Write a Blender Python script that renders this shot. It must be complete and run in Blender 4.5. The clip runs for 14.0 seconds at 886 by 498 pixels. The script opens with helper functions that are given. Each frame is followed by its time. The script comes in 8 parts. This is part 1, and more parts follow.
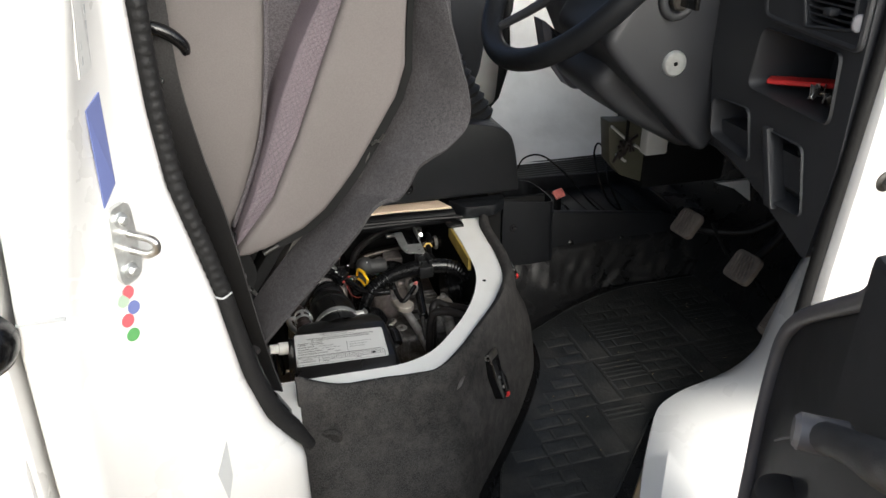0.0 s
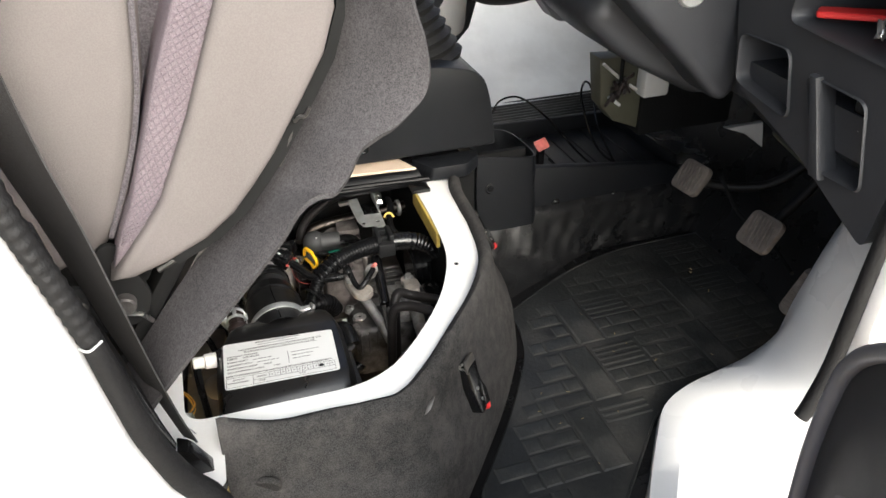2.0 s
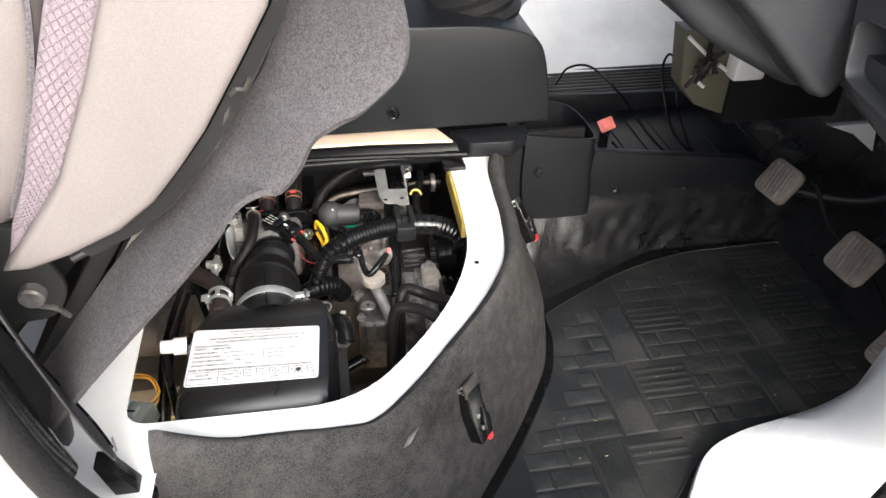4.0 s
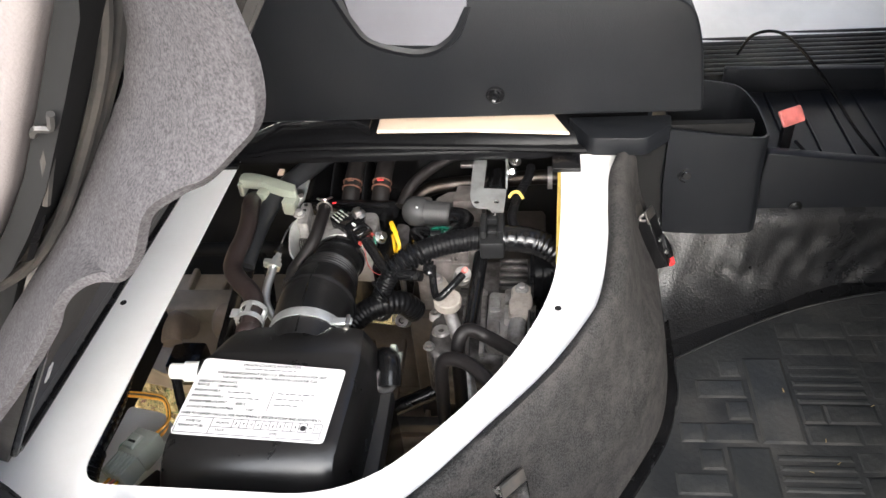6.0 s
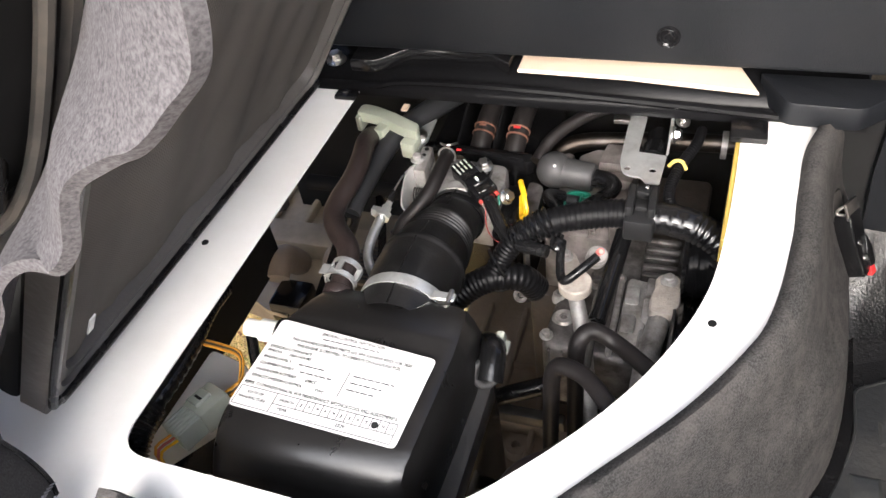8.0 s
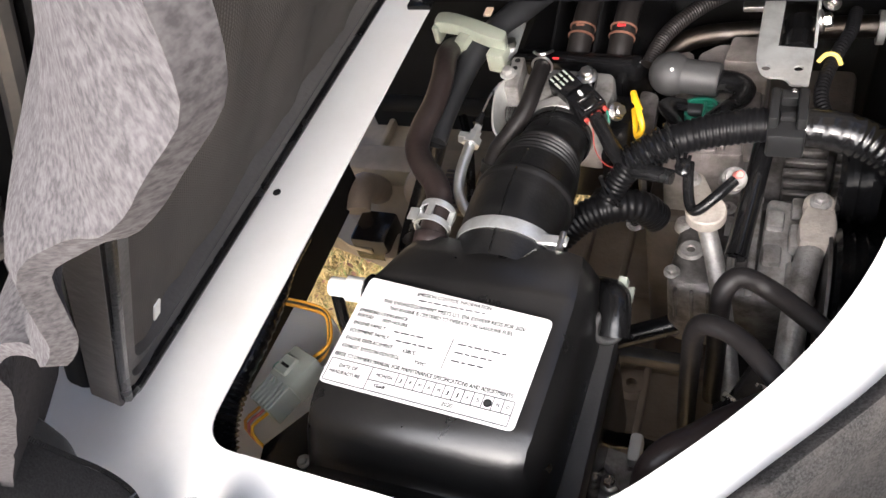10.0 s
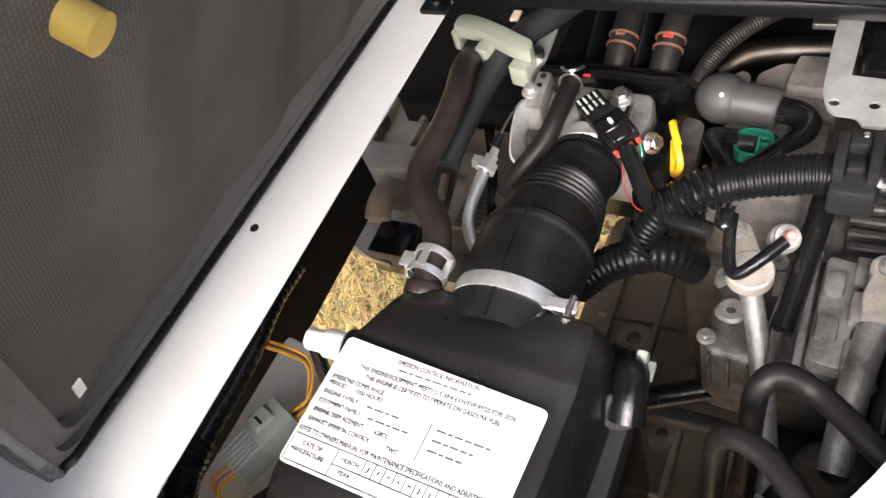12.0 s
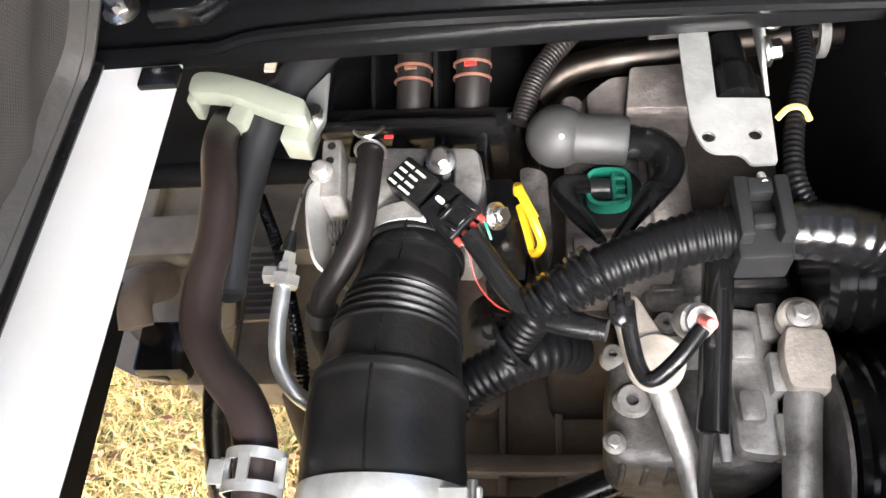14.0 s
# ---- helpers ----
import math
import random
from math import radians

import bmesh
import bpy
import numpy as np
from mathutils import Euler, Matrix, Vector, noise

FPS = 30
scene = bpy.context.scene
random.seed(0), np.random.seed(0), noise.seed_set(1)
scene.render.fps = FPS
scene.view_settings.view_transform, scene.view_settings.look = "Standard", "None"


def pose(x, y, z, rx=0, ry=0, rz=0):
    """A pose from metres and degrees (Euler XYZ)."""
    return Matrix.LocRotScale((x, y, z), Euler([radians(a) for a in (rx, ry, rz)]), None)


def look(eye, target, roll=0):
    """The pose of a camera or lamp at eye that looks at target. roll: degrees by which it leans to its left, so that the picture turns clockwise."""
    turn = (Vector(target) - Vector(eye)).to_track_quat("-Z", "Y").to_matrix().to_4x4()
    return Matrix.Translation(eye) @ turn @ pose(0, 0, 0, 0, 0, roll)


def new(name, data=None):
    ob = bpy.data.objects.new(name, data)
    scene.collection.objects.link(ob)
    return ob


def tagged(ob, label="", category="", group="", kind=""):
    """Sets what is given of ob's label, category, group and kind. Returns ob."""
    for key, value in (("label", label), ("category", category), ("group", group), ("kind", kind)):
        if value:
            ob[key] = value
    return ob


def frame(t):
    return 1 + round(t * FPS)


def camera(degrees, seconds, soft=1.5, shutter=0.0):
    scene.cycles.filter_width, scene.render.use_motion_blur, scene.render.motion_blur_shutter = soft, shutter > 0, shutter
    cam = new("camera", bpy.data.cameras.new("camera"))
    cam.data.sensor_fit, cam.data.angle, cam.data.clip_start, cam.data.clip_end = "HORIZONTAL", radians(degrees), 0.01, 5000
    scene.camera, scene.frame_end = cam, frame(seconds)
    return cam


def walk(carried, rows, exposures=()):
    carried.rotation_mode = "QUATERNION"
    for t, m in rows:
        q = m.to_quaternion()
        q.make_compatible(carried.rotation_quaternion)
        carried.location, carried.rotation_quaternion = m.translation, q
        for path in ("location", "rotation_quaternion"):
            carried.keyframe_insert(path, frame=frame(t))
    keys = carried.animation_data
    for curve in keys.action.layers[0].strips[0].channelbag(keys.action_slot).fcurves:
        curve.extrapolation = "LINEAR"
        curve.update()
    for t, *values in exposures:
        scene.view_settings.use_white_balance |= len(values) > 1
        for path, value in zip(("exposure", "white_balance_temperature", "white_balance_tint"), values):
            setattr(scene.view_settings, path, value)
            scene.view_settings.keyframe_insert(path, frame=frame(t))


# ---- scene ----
cam = camera(58.93, 14.0)
PATH = [
    (0, (0.1582, 0.1519, 1.5219), (0.6626, 1.8570, 0.6063), 0.09),
    (0.5, (0.1756, 0.1604, 1.5111), (0.6886, 1.8680, 0.6052), 2.77),
    (1, (0.1758, 0.2455, 1.5094), (0.6862, 1.9451, 0.5870), 2.88),
    (1.5, (0.2101, 0.3191, 1.5024), (0.7650, 1.9662, 0.5129), 1.62),
    (2, (0.2352, 0.3570, 1.4850), (0.7705, 1.9474, 0.3967), -0.46),
    (2.5, (0.2531, 0.3846, 1.4799), (0.7616, 1.9547, 0.3502), -0.75),
    (3, (0.2663, 0.4092, 1.4666), (0.7565, 1.9738, 0.3212), 0.30),
    (3.2, (0.2796, 0.4116, 1.4638), (0.7382, 1.9850, 0.3175), 0.68),
    (5.3, (0.4578, 0.6371, 1.3974), (0.4526, 2.1483, 0.0873), -3.41),
    (5.5, (0.4741, 0.6502, 1.3898), (0.3973, 2.1574, 0.0774), -5.07),
    (6, (0.4837, 0.6607, 1.3983), (0.2552, 2.1579, 0.0921), -6.11),
    (6.5, (0.4893, 0.6795, 1.3777), (0.2477, 2.1379, 0.0306), -5.33),
    (7, (0.4915, 0.7160, 1.3504), (0.1091, 2.1512, 0.0110), -6.29),
    (7.2, (0.4920, 0.7235, 1.3534), (0.0223, 2.1396, 0.0214), -7.58),
    (9.3, (0.4492, 0.8333, 1.3045), (-0.1955, 1.9554, -0.2204), -14.50),
    (9.5, (0.4450, 0.8313, 1.3060), (-0.2247, 1.9392, -0.2185), -16.38),
    (10, (0.4360, 0.8366, 1.3023), (-0.3002, 1.8906, -0.2297), -21.13),
    (10.5, (0.4265, 0.8426, 1.3004), (-0.3230, 1.8412, -0.2620), -22.27),
    (11, (0.4293, 0.8420, 1.2977), (-0.3194, 1.8141, -0.2816), -21.58),
    (11.5, (0.4343, 0.8574, 1.2939), (-0.3864, 1.7892, -0.2739), -23.64),
    (12, (0.4394, 0.9259, 1.2715), (-0.4296, 1.8512, -0.2740), -25.10),
    (12.5, (0.4017, 1.0031, 1.2333), (-0.2641, 2.0608, -0.3281), -18.06),
    (13, (0.3654, 1.0378, 1.2217), (0.0594, 2.1316, -0.4245), -10.39),
    (13.5, (0.3498, 1.0474, 1.2216), (0.0791, 2.0662, -0.4780), -12.50),
    (14, (0.3598, 1.0552, 1.2194), (0.0726, 2.0267, -0.5051), -16.31),
]
EXPOSURES = [(0.0, 0.70, 5750, 1), (1.0, 1.0, 5750, 1), (2.0, 1.6, 5850, 2), (3.0, 2.02, 5850, 3), (5.5, 2.27, 5700, 4), (7.2, 2.40, 5800, 6), (9.5, 2.5, 5850, 8), (12.0, 2.62, 5900, 8), (13.0, 2.95, 6000, 8), (14.0, 3.2, 5700, 5)]
walk(cam, [(t, look(eye, target, roll)) for t, eye, target, roll in PATH], EXPOSURES)

# ---- daylight ----
world = bpy.data.worlds.new("sky")
scene.world = world
world.use_nodes = True
wn = world.node_tree.nodes
wn.clear()
sky = wn.new("ShaderNodeTexSky")
sky.sky_type = "NISHITA"
sky.sun_disc = False
sky.sun_elevation = radians(28)
sky.sun_rotation = radians(170)
sky.air_density, sky.dust_density, sky.ozone_density = 0.35, 8.0, 0.0
back = wn.new("ShaderNodeBackground")
back.inputs["Strength"].default_value = 0.15
wout = wn.new("ShaderNodeOutputWorld")
world.node_tree.links.new(sky.outputs[0], back.inputs[0])
world.node_tree.links.new(back.outputs[0], wout.inputs[0])
sun_data = bpy.data.lights.new("sun", "SUN")
sun_data.energy, sun_data.angle, sun_data.color = 0.80, radians(104), (1.0, 0.985, 0.96)
sun = new("sun", sun_data)
sun.matrix_world = look((0.38, -1.4, 2.30), (0.4, 1.1, 0.95))


# ---- materials ----
def material(name, color, rough=0.5, metal=0.0, spot=0.0, spot_scale=8.0, grain=0.0, grain_scale=300.0, bump=0.0, bump_scale=200.0, coat=0.0, dust=None, dust_amount=0.0, dust_scale=12.0, dust_top=0.72, spec=0.5, object_random=0.0, stretch=None):
    m = bpy.data.materials.new(name)
    m.use_nodes = True
    nt = m.node_tree
    n, l = nt.nodes, nt.links
    b = n["Principled BSDF"]
    b.inputs["Roughness"].default_value = rough
    b.inputs["Metallic"].default_value = metal
    b.inputs["Specular IOR Level"].default_value = spec
    b.inputs["Coat Weight"].default_value = coat
    b.inputs["Coat Roughness"].default_value = 0.08
    co = n.new("ShaderNodeTexCoord")
    where = co.outputs["Object"]
    if stretch:
        mp = n.new("ShaderNodeMapping")
        mp.inputs["Scale"].default_value = stretch
        l.new(where, mp.inputs[0])
        where = mp.outputs[0]

    def noise_at(scale, detail=4.0, rough_=0.55):
        t = n.new("ShaderNodeTexNoise")
        t.inputs["Scale"].default_value = scale
        t.inputs["Detail"].default_value = detail
        t.inputs["Roughness"].default_value = rough_
        l.new(where, t.inputs["Vector"])
        return t.outputs["Fac"]

    def mix(a, b_, fac, mode="MIX"):
        x = n.new("ShaderNodeMix")
        x.data_type, x.blend_type = "RGBA", mode
        for sock, v in ((x.inputs[0], fac), (x.inputs[6], a), (x.inputs[7], b_)):
            if isinstance(v, bpy.types.NodeSocket):
                l.new(v, sock)
            else:
                sock.default_value = v if isinstance(v, float) else (*v[:3], 1.0)
        return x.outputs[2]

    def ramp(fac, lo, hi):
        r = n.new("ShaderNodeMapRange")
        r.inputs[1].default_value, r.inputs[2].default_value = lo, hi
        l.new(fac, r.inputs[0])
        return r.outputs[0]

    col = tuple(color)
    out = col
    if spot:
        dark = tuple(c * (1 - spot) for c in col)
        lite = tuple(min(1.0, c * (1 + spot)) for c in col)
        out = mix(dark, lite, ramp(noise_at(spot_scale), 0.3, 0.7))
    if grain:
        g = ramp(noise_at(grain_scale, 2.0), 0.35, 0.65)
        out = mix(mix(out, (0.0, 0.0, 0.0), min(0.9, grain)), mix(out, (1.0, 1.0, 1.0), grain * 0.12), g)
    if dust is not None:
        out = mix(out, dust, mix((0, 0, 0), (dust_amount,) * 3, ramp(noise_at(dust_scale, 6.0, 0.65), dust_top - 0.27, dust_top)))
    if object_random:
        info = n.new("ShaderNodeObjectInfo")
        hsv = n.new("ShaderNodeHueSaturation")
        rr = n.new("ShaderNodeMapRange")
        rr.inputs[3].default_value, rr.inputs[4].default_value = 1 - object_random, 1 + object_random
        l.new(info.outputs["Random"], rr.inputs[0])
        l.new(rr.outputs[0], hsv.inputs["Value"])
        if isinstance(out, bpy.types.NodeSocket):
            l.new(out, hsv.inputs["Color"])
        else:
            hsv.inputs["Color"].default_value = (*out, 1)
        out = hsv.outputs[0]
    if isinstance(out, bpy.types.NodeSocket):
        l.new(out, b.inputs["Base Color"])
    else:
        b.inputs["Base Color"].default_value = (*out, 1)
    if spot or dust is not None:
        rn = n.new("ShaderNodeMapRange")
        rn.inputs[3].default_value, rn.inputs[4].default_value = max(0.03, rough - 0.1), min(1.0, rough + 0.12)
        l.new(noise_at(spot_scale * 2.3), rn.inputs[0])
        l.new(rn.outputs[0], b.inputs["Roughness"])
    if bump:
        bp = n.new("ShaderNodeBump")
        bp.inputs["Strength"].default_value = bump
        bp.inputs["Distance"].default_value = 0.002
        l.new(noise_at(bump_scale, 3.0), bp.inputs["Height"])
        l.new(bp.outputs[0], b.inputs["Normal"])
    return m


def woven(name, dark, lite):
    """A fine woven cloth: two crossed bands, soft stains."""
    m = material(name, lite, 0.85, spec=0.15)
    n, l = m.node_tree.nodes, m.node_tree.links
    co = n.new("ShaderNodeTexCoord")
    bands = []
    for axis_, sc in (("Y", 190.0), ("Z", 150.0)):
        w = n.new("ShaderNodeTexWave")
        w.bands_direction = axis_
        w.inputs["Scale"].default_value, w.inputs["Distortion"].default_value, w.inputs["Detail"].default_value = sc, 1.2, 2.0
        l.new(co.outputs["Object"], w.inputs["Vector"])
        bands.append(w.outputs["Fac"])
    t = n.new("ShaderNodeMath")
    t.operation = "MULTIPLY"
    l.new(bands[0], t.inputs[0])
    l.new(bands[1], t.inputs[1])
    st = n.new("ShaderNodeTexNoise")
    st.inputs["Scale"].default_value, st.inputs["Detail"].default_value = 11.0, 5.0
    l.new(co.outputs["Object"], st.inputs["Vector"])
    av = n.new("ShaderNodeMath")
    av.operation = "MULTIPLY_ADD"
    av.inputs[1].default_value = 0.45
    l.new(t.outputs[0], av.inputs[0])
    l.new(st.outputs["Fac"], av.inputs[2])
    mx = n.new("ShaderNodeMix")
    mx.data_type = "RGBA"
    mx.inputs[6].default_value, mx.inputs[7].default_value = (*dark, 1), (*lite, 1)
    rg = n.new("ShaderNodeMapRange")
    rg.inputs[1].default_value, rg.inputs[2].default_value = 0.3, 0.95
    l.new(av.outputs[0], rg.inputs[0])
    l.new(rg.outputs[0], mx.inputs[0])
    l.new(mx.outputs[2], n["Principled BSDF"].inputs["Base Color"])
    bp = n.new("ShaderNodeBump")
    bp.inputs["Strength"].default_value, bp.inputs["Distance"].default_value = 0.3, 0.001
    l.new(t.outputs[0], bp.inputs["Height"])
    l.new(bp.outputs[0], n["Principled BSDF"].inputs["Normal"])
    return m


WHITE = material("white_paint", (0.755, 0.745, 0.73), 0.28, spot=0.03, spot_scale=5, coat=0.4)
WHITE_IN = material("white_primer", (0.80, 0.79, 0.77), 0.38, spot=0.03, spot_scale=7, dust=(0.5, 0.46, 0.4), dust_amount=0.2, dust_scale=14)
FAR_WHITE = material("wheelhouse_paint", (0.80, 0.79, 0.765), 0.32, spot=0.08, spot_scale=6, dust=(0.4, 0.38, 0.34), dust_amount=0.3, dust_scale=8)
CARPET = material("box_carpet", (0.030, 0.0285, 0.0278), 0.95, spot=0.42, spot_scale=11, grain=0.2, grain_scale=750, bump=0.3, bump_scale=600, dust=(0.095, 0.086, 0.081), dust_amount=0.45, dust_scale=60, spec=0.05)
CARPET_SKIRT = material("skirt_carpet", (0.046, 0.043, 0.0452), 0.97, spot=0.12, spot_scale=22, grain=0.2, grain_scale=850, dust=(0.105, 0.099, 0.105), dust_amount=0.36, dust_scale=300, spec=0.05)
BEIGE = material("seat_vinyl_fabric", (0.130, 0.1155, 0.1118), 0.75, spot=0.06, spot_scale=10, grain=0.06, grain_scale=900, bump=0.15, bump_scale=900, spec=0.2)
SEAT_DARK = material("dark_seat_fabric", (0.085, 0.075, 0.083), 0.85, spot=0.1, spot_scale=12, grain=0.3, grain_scale=700, bump=0.3, bump_scale=700, spec=0.2)
QUILT = material("quilted_fabric", (0.160, 0.130, 0.146), 0.8, spot=0.08, spot_scale=12, grain=0.2, grain_scale=700, bump=0.35, bump_scale=500, spec=0.25)
QUILT_SEAM = material("quilting_seam", (0.125, 0.100, 0.115), 0.85, grain=0.2, grain_scale=700)
PLASTIC = material("black_plastic", (0.0075, 0.0082, 0.0098), 0.42, spot=0.15, spot_scale=6, bump=0.2, bump_scale=900, dust=(0.03, 0.03, 0.03), dust_amount=0.15, dust_scale=10, spec=0.22)
DASH = material("dash_plastic", (0.031, 0.0322, 0.036), 0.40, spot=0.15, spot_scale=6, bump=0.25, bump_scale=900, dust=(0.05, 0.05, 0.05), dust_amount=0.15, dust_scale=9, spec=0.4)
GLOSS = material("gloss_black_plastic", (0.005, 0.005, 0.0055), 0.17, spot=0.2, spot_scale=14, bump=0.12, bump_scale=260, dust=(0.035, 0.033, 0.031), dust_amount=0.12, dust_scale=30, spec=0.42)
RUBBER = material("black_rubber", (0.0055, 0.0055, 0.006), 0.24, spot=0.25, spot_scale=20, bump=0.1, bump_scale=300, dust=(0.04, 0.038, 0.036), dust_amount=0.15, dust_scale=40, spec=0.32)
MAT = material("mat_rubber", (0.0175, 0.0182, 0.0182), 0.36, spot=0.4, spot_scale=6, bump=0.3, bump_scale=180, dust=(0.075, 0.070, 0.062), dust_amount=0.6, dust_scale=11, spec=0.4)
MATPAD = material("mat_pad_rubber", (0.0225, 0.0235, 0.0232), 0.31, spot=0.3, spot_scale=9, bump=0.35, bump_scale=160, dust=(0.078, 0.072, 0.064), dust_amount=0.6, dust_scale=11, spec=0.4, object_random=0.14)
VINYL = material("floor_vinyl", (0.0095, 0.0095, 0.010), 0.27, spot=0.3, spot_scale=10, bump=0.32, bump_scale=420, dust=(0.04, 0.037, 0.033), dust_amount=0.15, dust_scale=8, spec=0.28)
HOSE = material("brown_black_hose", (0.022, 0.0155, 0.0145), 0.38, spot=0.25, spot_scale=26, bump=0.12, bump_scale=300, dust=(0.05, 0.043, 0.038), dust_amount=0.2, dust_scale=40, spec=0.34)
GREYHOSE = material("grey_hose", (0.017, 0.0175, 0.019), 0.33, spot=0.2, spot_scale=20)
ZINC = material("zinc_plate", (0.70, 0.715, 0.71), 0.34, metal=0.8, spot=0.14, spot_scale=40, bump=0.1, bump_scale=400, dust=(0.2, 0.19, 0.17), dust_amount=0.35, dust_scale=60)
STEEL = material("bright_steel", (0.60, 0.585, 0.56), 0.28, metal=1.0, spot=0.15, spot_scale=40)
DARKSTEEL = material("dark_steel", (0.06, 0.058, 0.056), 0.45, metal=0.6, spot=0.3, spot_scale=30, dust=(0.16, 0.13, 0.1), dust_amount=0.4, dust_scale=30)
BLACKPAINT = material("black_body_paint", (0.0045, 0.0045, 0.005), 0.22, spot=0.2, spot_scale=10, bump=0.08, bump_scale=200, dust=(0.07, 0.068, 0.065), dust_amount=0.35, dust_scale=420, dust_top=0.86, spec=0.07)
BLACKHOSE = material("matt_black_hose", (0.0085, 0.0075, 0.0075), 0.45, spot=0.2, spot_scale=26, bump=0.12, bump_scale=300, dust=(0.04, 0.034, 0.03), dust_amount=0.15, dust_scale=40, spec=0.2)
CONDUIT = material("ribbed_conduit", (0.0045, 0.0045, 0.005), 0.33, spot=0.2, spot_scale=20, spec=0.14)
LIDBLACK = material("moulded_lid_plastic", (0.0085, 0.0082, 0.0082), 0.3, spot=0.2, spot_scale=14, bump=0.06, bump_scale=400, dust=(0.035, 0.032, 0.03), dust_amount=0.15, dust_scale=30, spec=0.6)
PIPE = material("stained_steel_pipe", (0.055, 0.050, 0.046), 0.42, metal=1.0, spot=0.45, spot_scale=45, dust=(0.03, 0.024, 0.02), dust_amount=0.85, dust_scale=40, dust_top=0.58)
ALLOY = material("cast_alloy", (0.42, 0.408, 0.395), 0.45, metal=0.55, spot=0.22, spot_scale=30, bump=0.2, bump_scale=550, dust=(0.085, 0.074, 0.064), dust_amount=0.8, dust_scale=60, dust_top=0.66)
ALLOY_DARK = material("dull_cast_alloy", (0.16, 0.151, 0.147), 0.5, metal=0.45, spot=0.35, spot_scale=26, bump=0.25, bump_scale=520, dust=(0.028, 0.024, 0.021), dust_amount=0.9, dust_scale=55, dust_top=0.62)
GRIME = material("grimy_engine_iron", (0.050, 0.042, 0.036), 0.6, metal=0.2, spot=0.35, spot_scale=25, bump=0.3, bump_scale=200, dust=(0.11, 0.085, 0.06), dust_amount=0.5, dust_scale=30)
COIL = material("grey_coil_plastic", (0.036, 0.0355, 0.036), 0.5, spot=0.1, spot_scale=30, bump=0.1, bump_scale=400, spec=0.35)
NYLON = material("milky_nylon", (0.28, 0.30, 0.245), 0.38, spot=0.08, spot_scale=30)
LABEL = material("label_paper", (0.68, 0.68, 0.67), 0.45, spot=0.02, spot_scale=12)
INK = material("label_ink", (0.015, 0.015, 0.016), 0.6)
SOFTINK = material("grey_ink", (0.10, 0.10, 0.105), 0.6)
KNOBW = material("white_plastic", (0.74, 0.73, 0.70), 0.4, spot=0.05, spot_scale=30)
YELLOW = material("yellow_plastic", (0.80, 0.46, 0.01), 0.35)
FOAM = material("yellow_foam_strip", (0.50, 0.36, 0.08), 0.7, spot=0.2, spot_scale=40)
GREEN = material("green_connector", (0.025, 0.19, 0.125), 0.38, spot=0.1, spot_scale=60)
REDP = material("red_plastic", (0.62, 0.03, 0.03), 0.35)
SEALRED = material("dull_red_rubber", (0.33, 0.04, 0.03), 0.5)
PINK = material("pink_red_cap", (0.55, 0.16, 0.14), 0.4, spot=0.3, spot_scale=80)
ORANGE = material("orange_wire", (0.62, 0.30, 0.03), 0.4)
COPPER = material("copper_coloured_clamp", (0.26, 0.13, 0.09), 0.4, metal=0.5, spot=0.25, spot_scale=60)
PAPER = material("beige_board", (0.60, 0.47, 0.36), 0.7, spot=0.06, spot_scale=15)
CONNGREY = material("grey_green_connector", (0.30, 0.32, 0.28), 0.4, spot=0.06, spot_scale=30)
DUSTY = material("dusty_beige_metal", (0.26, 0.215, 0.155), 0.65, spot=0.3, spot_scale=10, bump=0.4, bump_scale=120, dust=(0.12, 0.095, 0.07), dust_amount=0.75, dust_scale=11)
BROWN = material("dusty_gearcase", (0.27, 0.215, 0.165), 0.65, spot=0.25, spot_scale=12, bump=0.5, bump_scale=150, dust=(0.15, 0.11, 0.08), dust_amount=0.6, dust_scale=14)
LIDGREY = material("lid_underside_sheet", (0.080, 0.074, 0.069), 0.6, spot=0.12, spot_scale=9, bump=0.4, bump_scale=140, dust=(0.16, 0.145, 0.13), dust_amount=0.4, dust_scale=7)
LIDPAD = woven("lid_insulation", (0.074, 0.067, 0.061), (0.126, 0.115, 0.105))
BELT = material("belt_webbing", (0.025, 0.0235, 0.0235), 0.7, spot=0.1, spot_scale=10, grain=0.12, grain_scale=900, bump=0.25, bump_scale=700, spec=0.25)
BLUE = material("blue_sticker", (0.16, 0.19, 0.42), 0.4)
DOTRED = material("red_dot_sticker", (0.66, 0.12, 0.14), 0.4)
DOTGREEN = material("green_dot_sticker", (0.13, 0.36, 0.12), 0.4)
DOTPALE = material("pale_green_dot_sticker", (0.42, 0.52, 0.40), 0.4)
GREYINK = material("grey_print", (0.45, 0.46, 0.47), 0.5)
# near-black: black parts, holes, and gaps painted dark for shade
DARK = material("near_black", (0.009, 0.009, 0.009), 0.8, spot=0.3, spot_scale=8, spec=0.15)
SOIL = material("soil", (0.20, 0.145, 0.08), 0.95, spot=0.35, spot_scale=9, bump=1.0, bump_scale=60, dust=(0.32, 0.235, 0.11), dust_amount=0.7, dust_scale=25)
STRAW = material("dry_grass", (0.50, 0.36, 0.14), 0.8, spot=0.3, spot_scale=6)
GRASS = material("green_grass", (0.15, 0.18, 0.045), 0.8, spot=0.35, spot_scale=6)
PEDAL = material("worn_pedal_rubber", (0.15, 0.125, 0.105), 0.7, spot=0.35, spot_scale=25, bump=0.5, bump_scale=250, dust=(0.3, 0.25, 0.2), dust_amount=0.5, dust_scale=30)
OLIVE = material("olive_relay_box", (0.085, 0.082, 0.055), 0.5, spot=0.15, spot_scale=20)
TUBE = material("glossy_black_tube", (0.006, 0.006, 0.0065), 0.12, spot=0.15, spot_scale=30, spec=0.55)
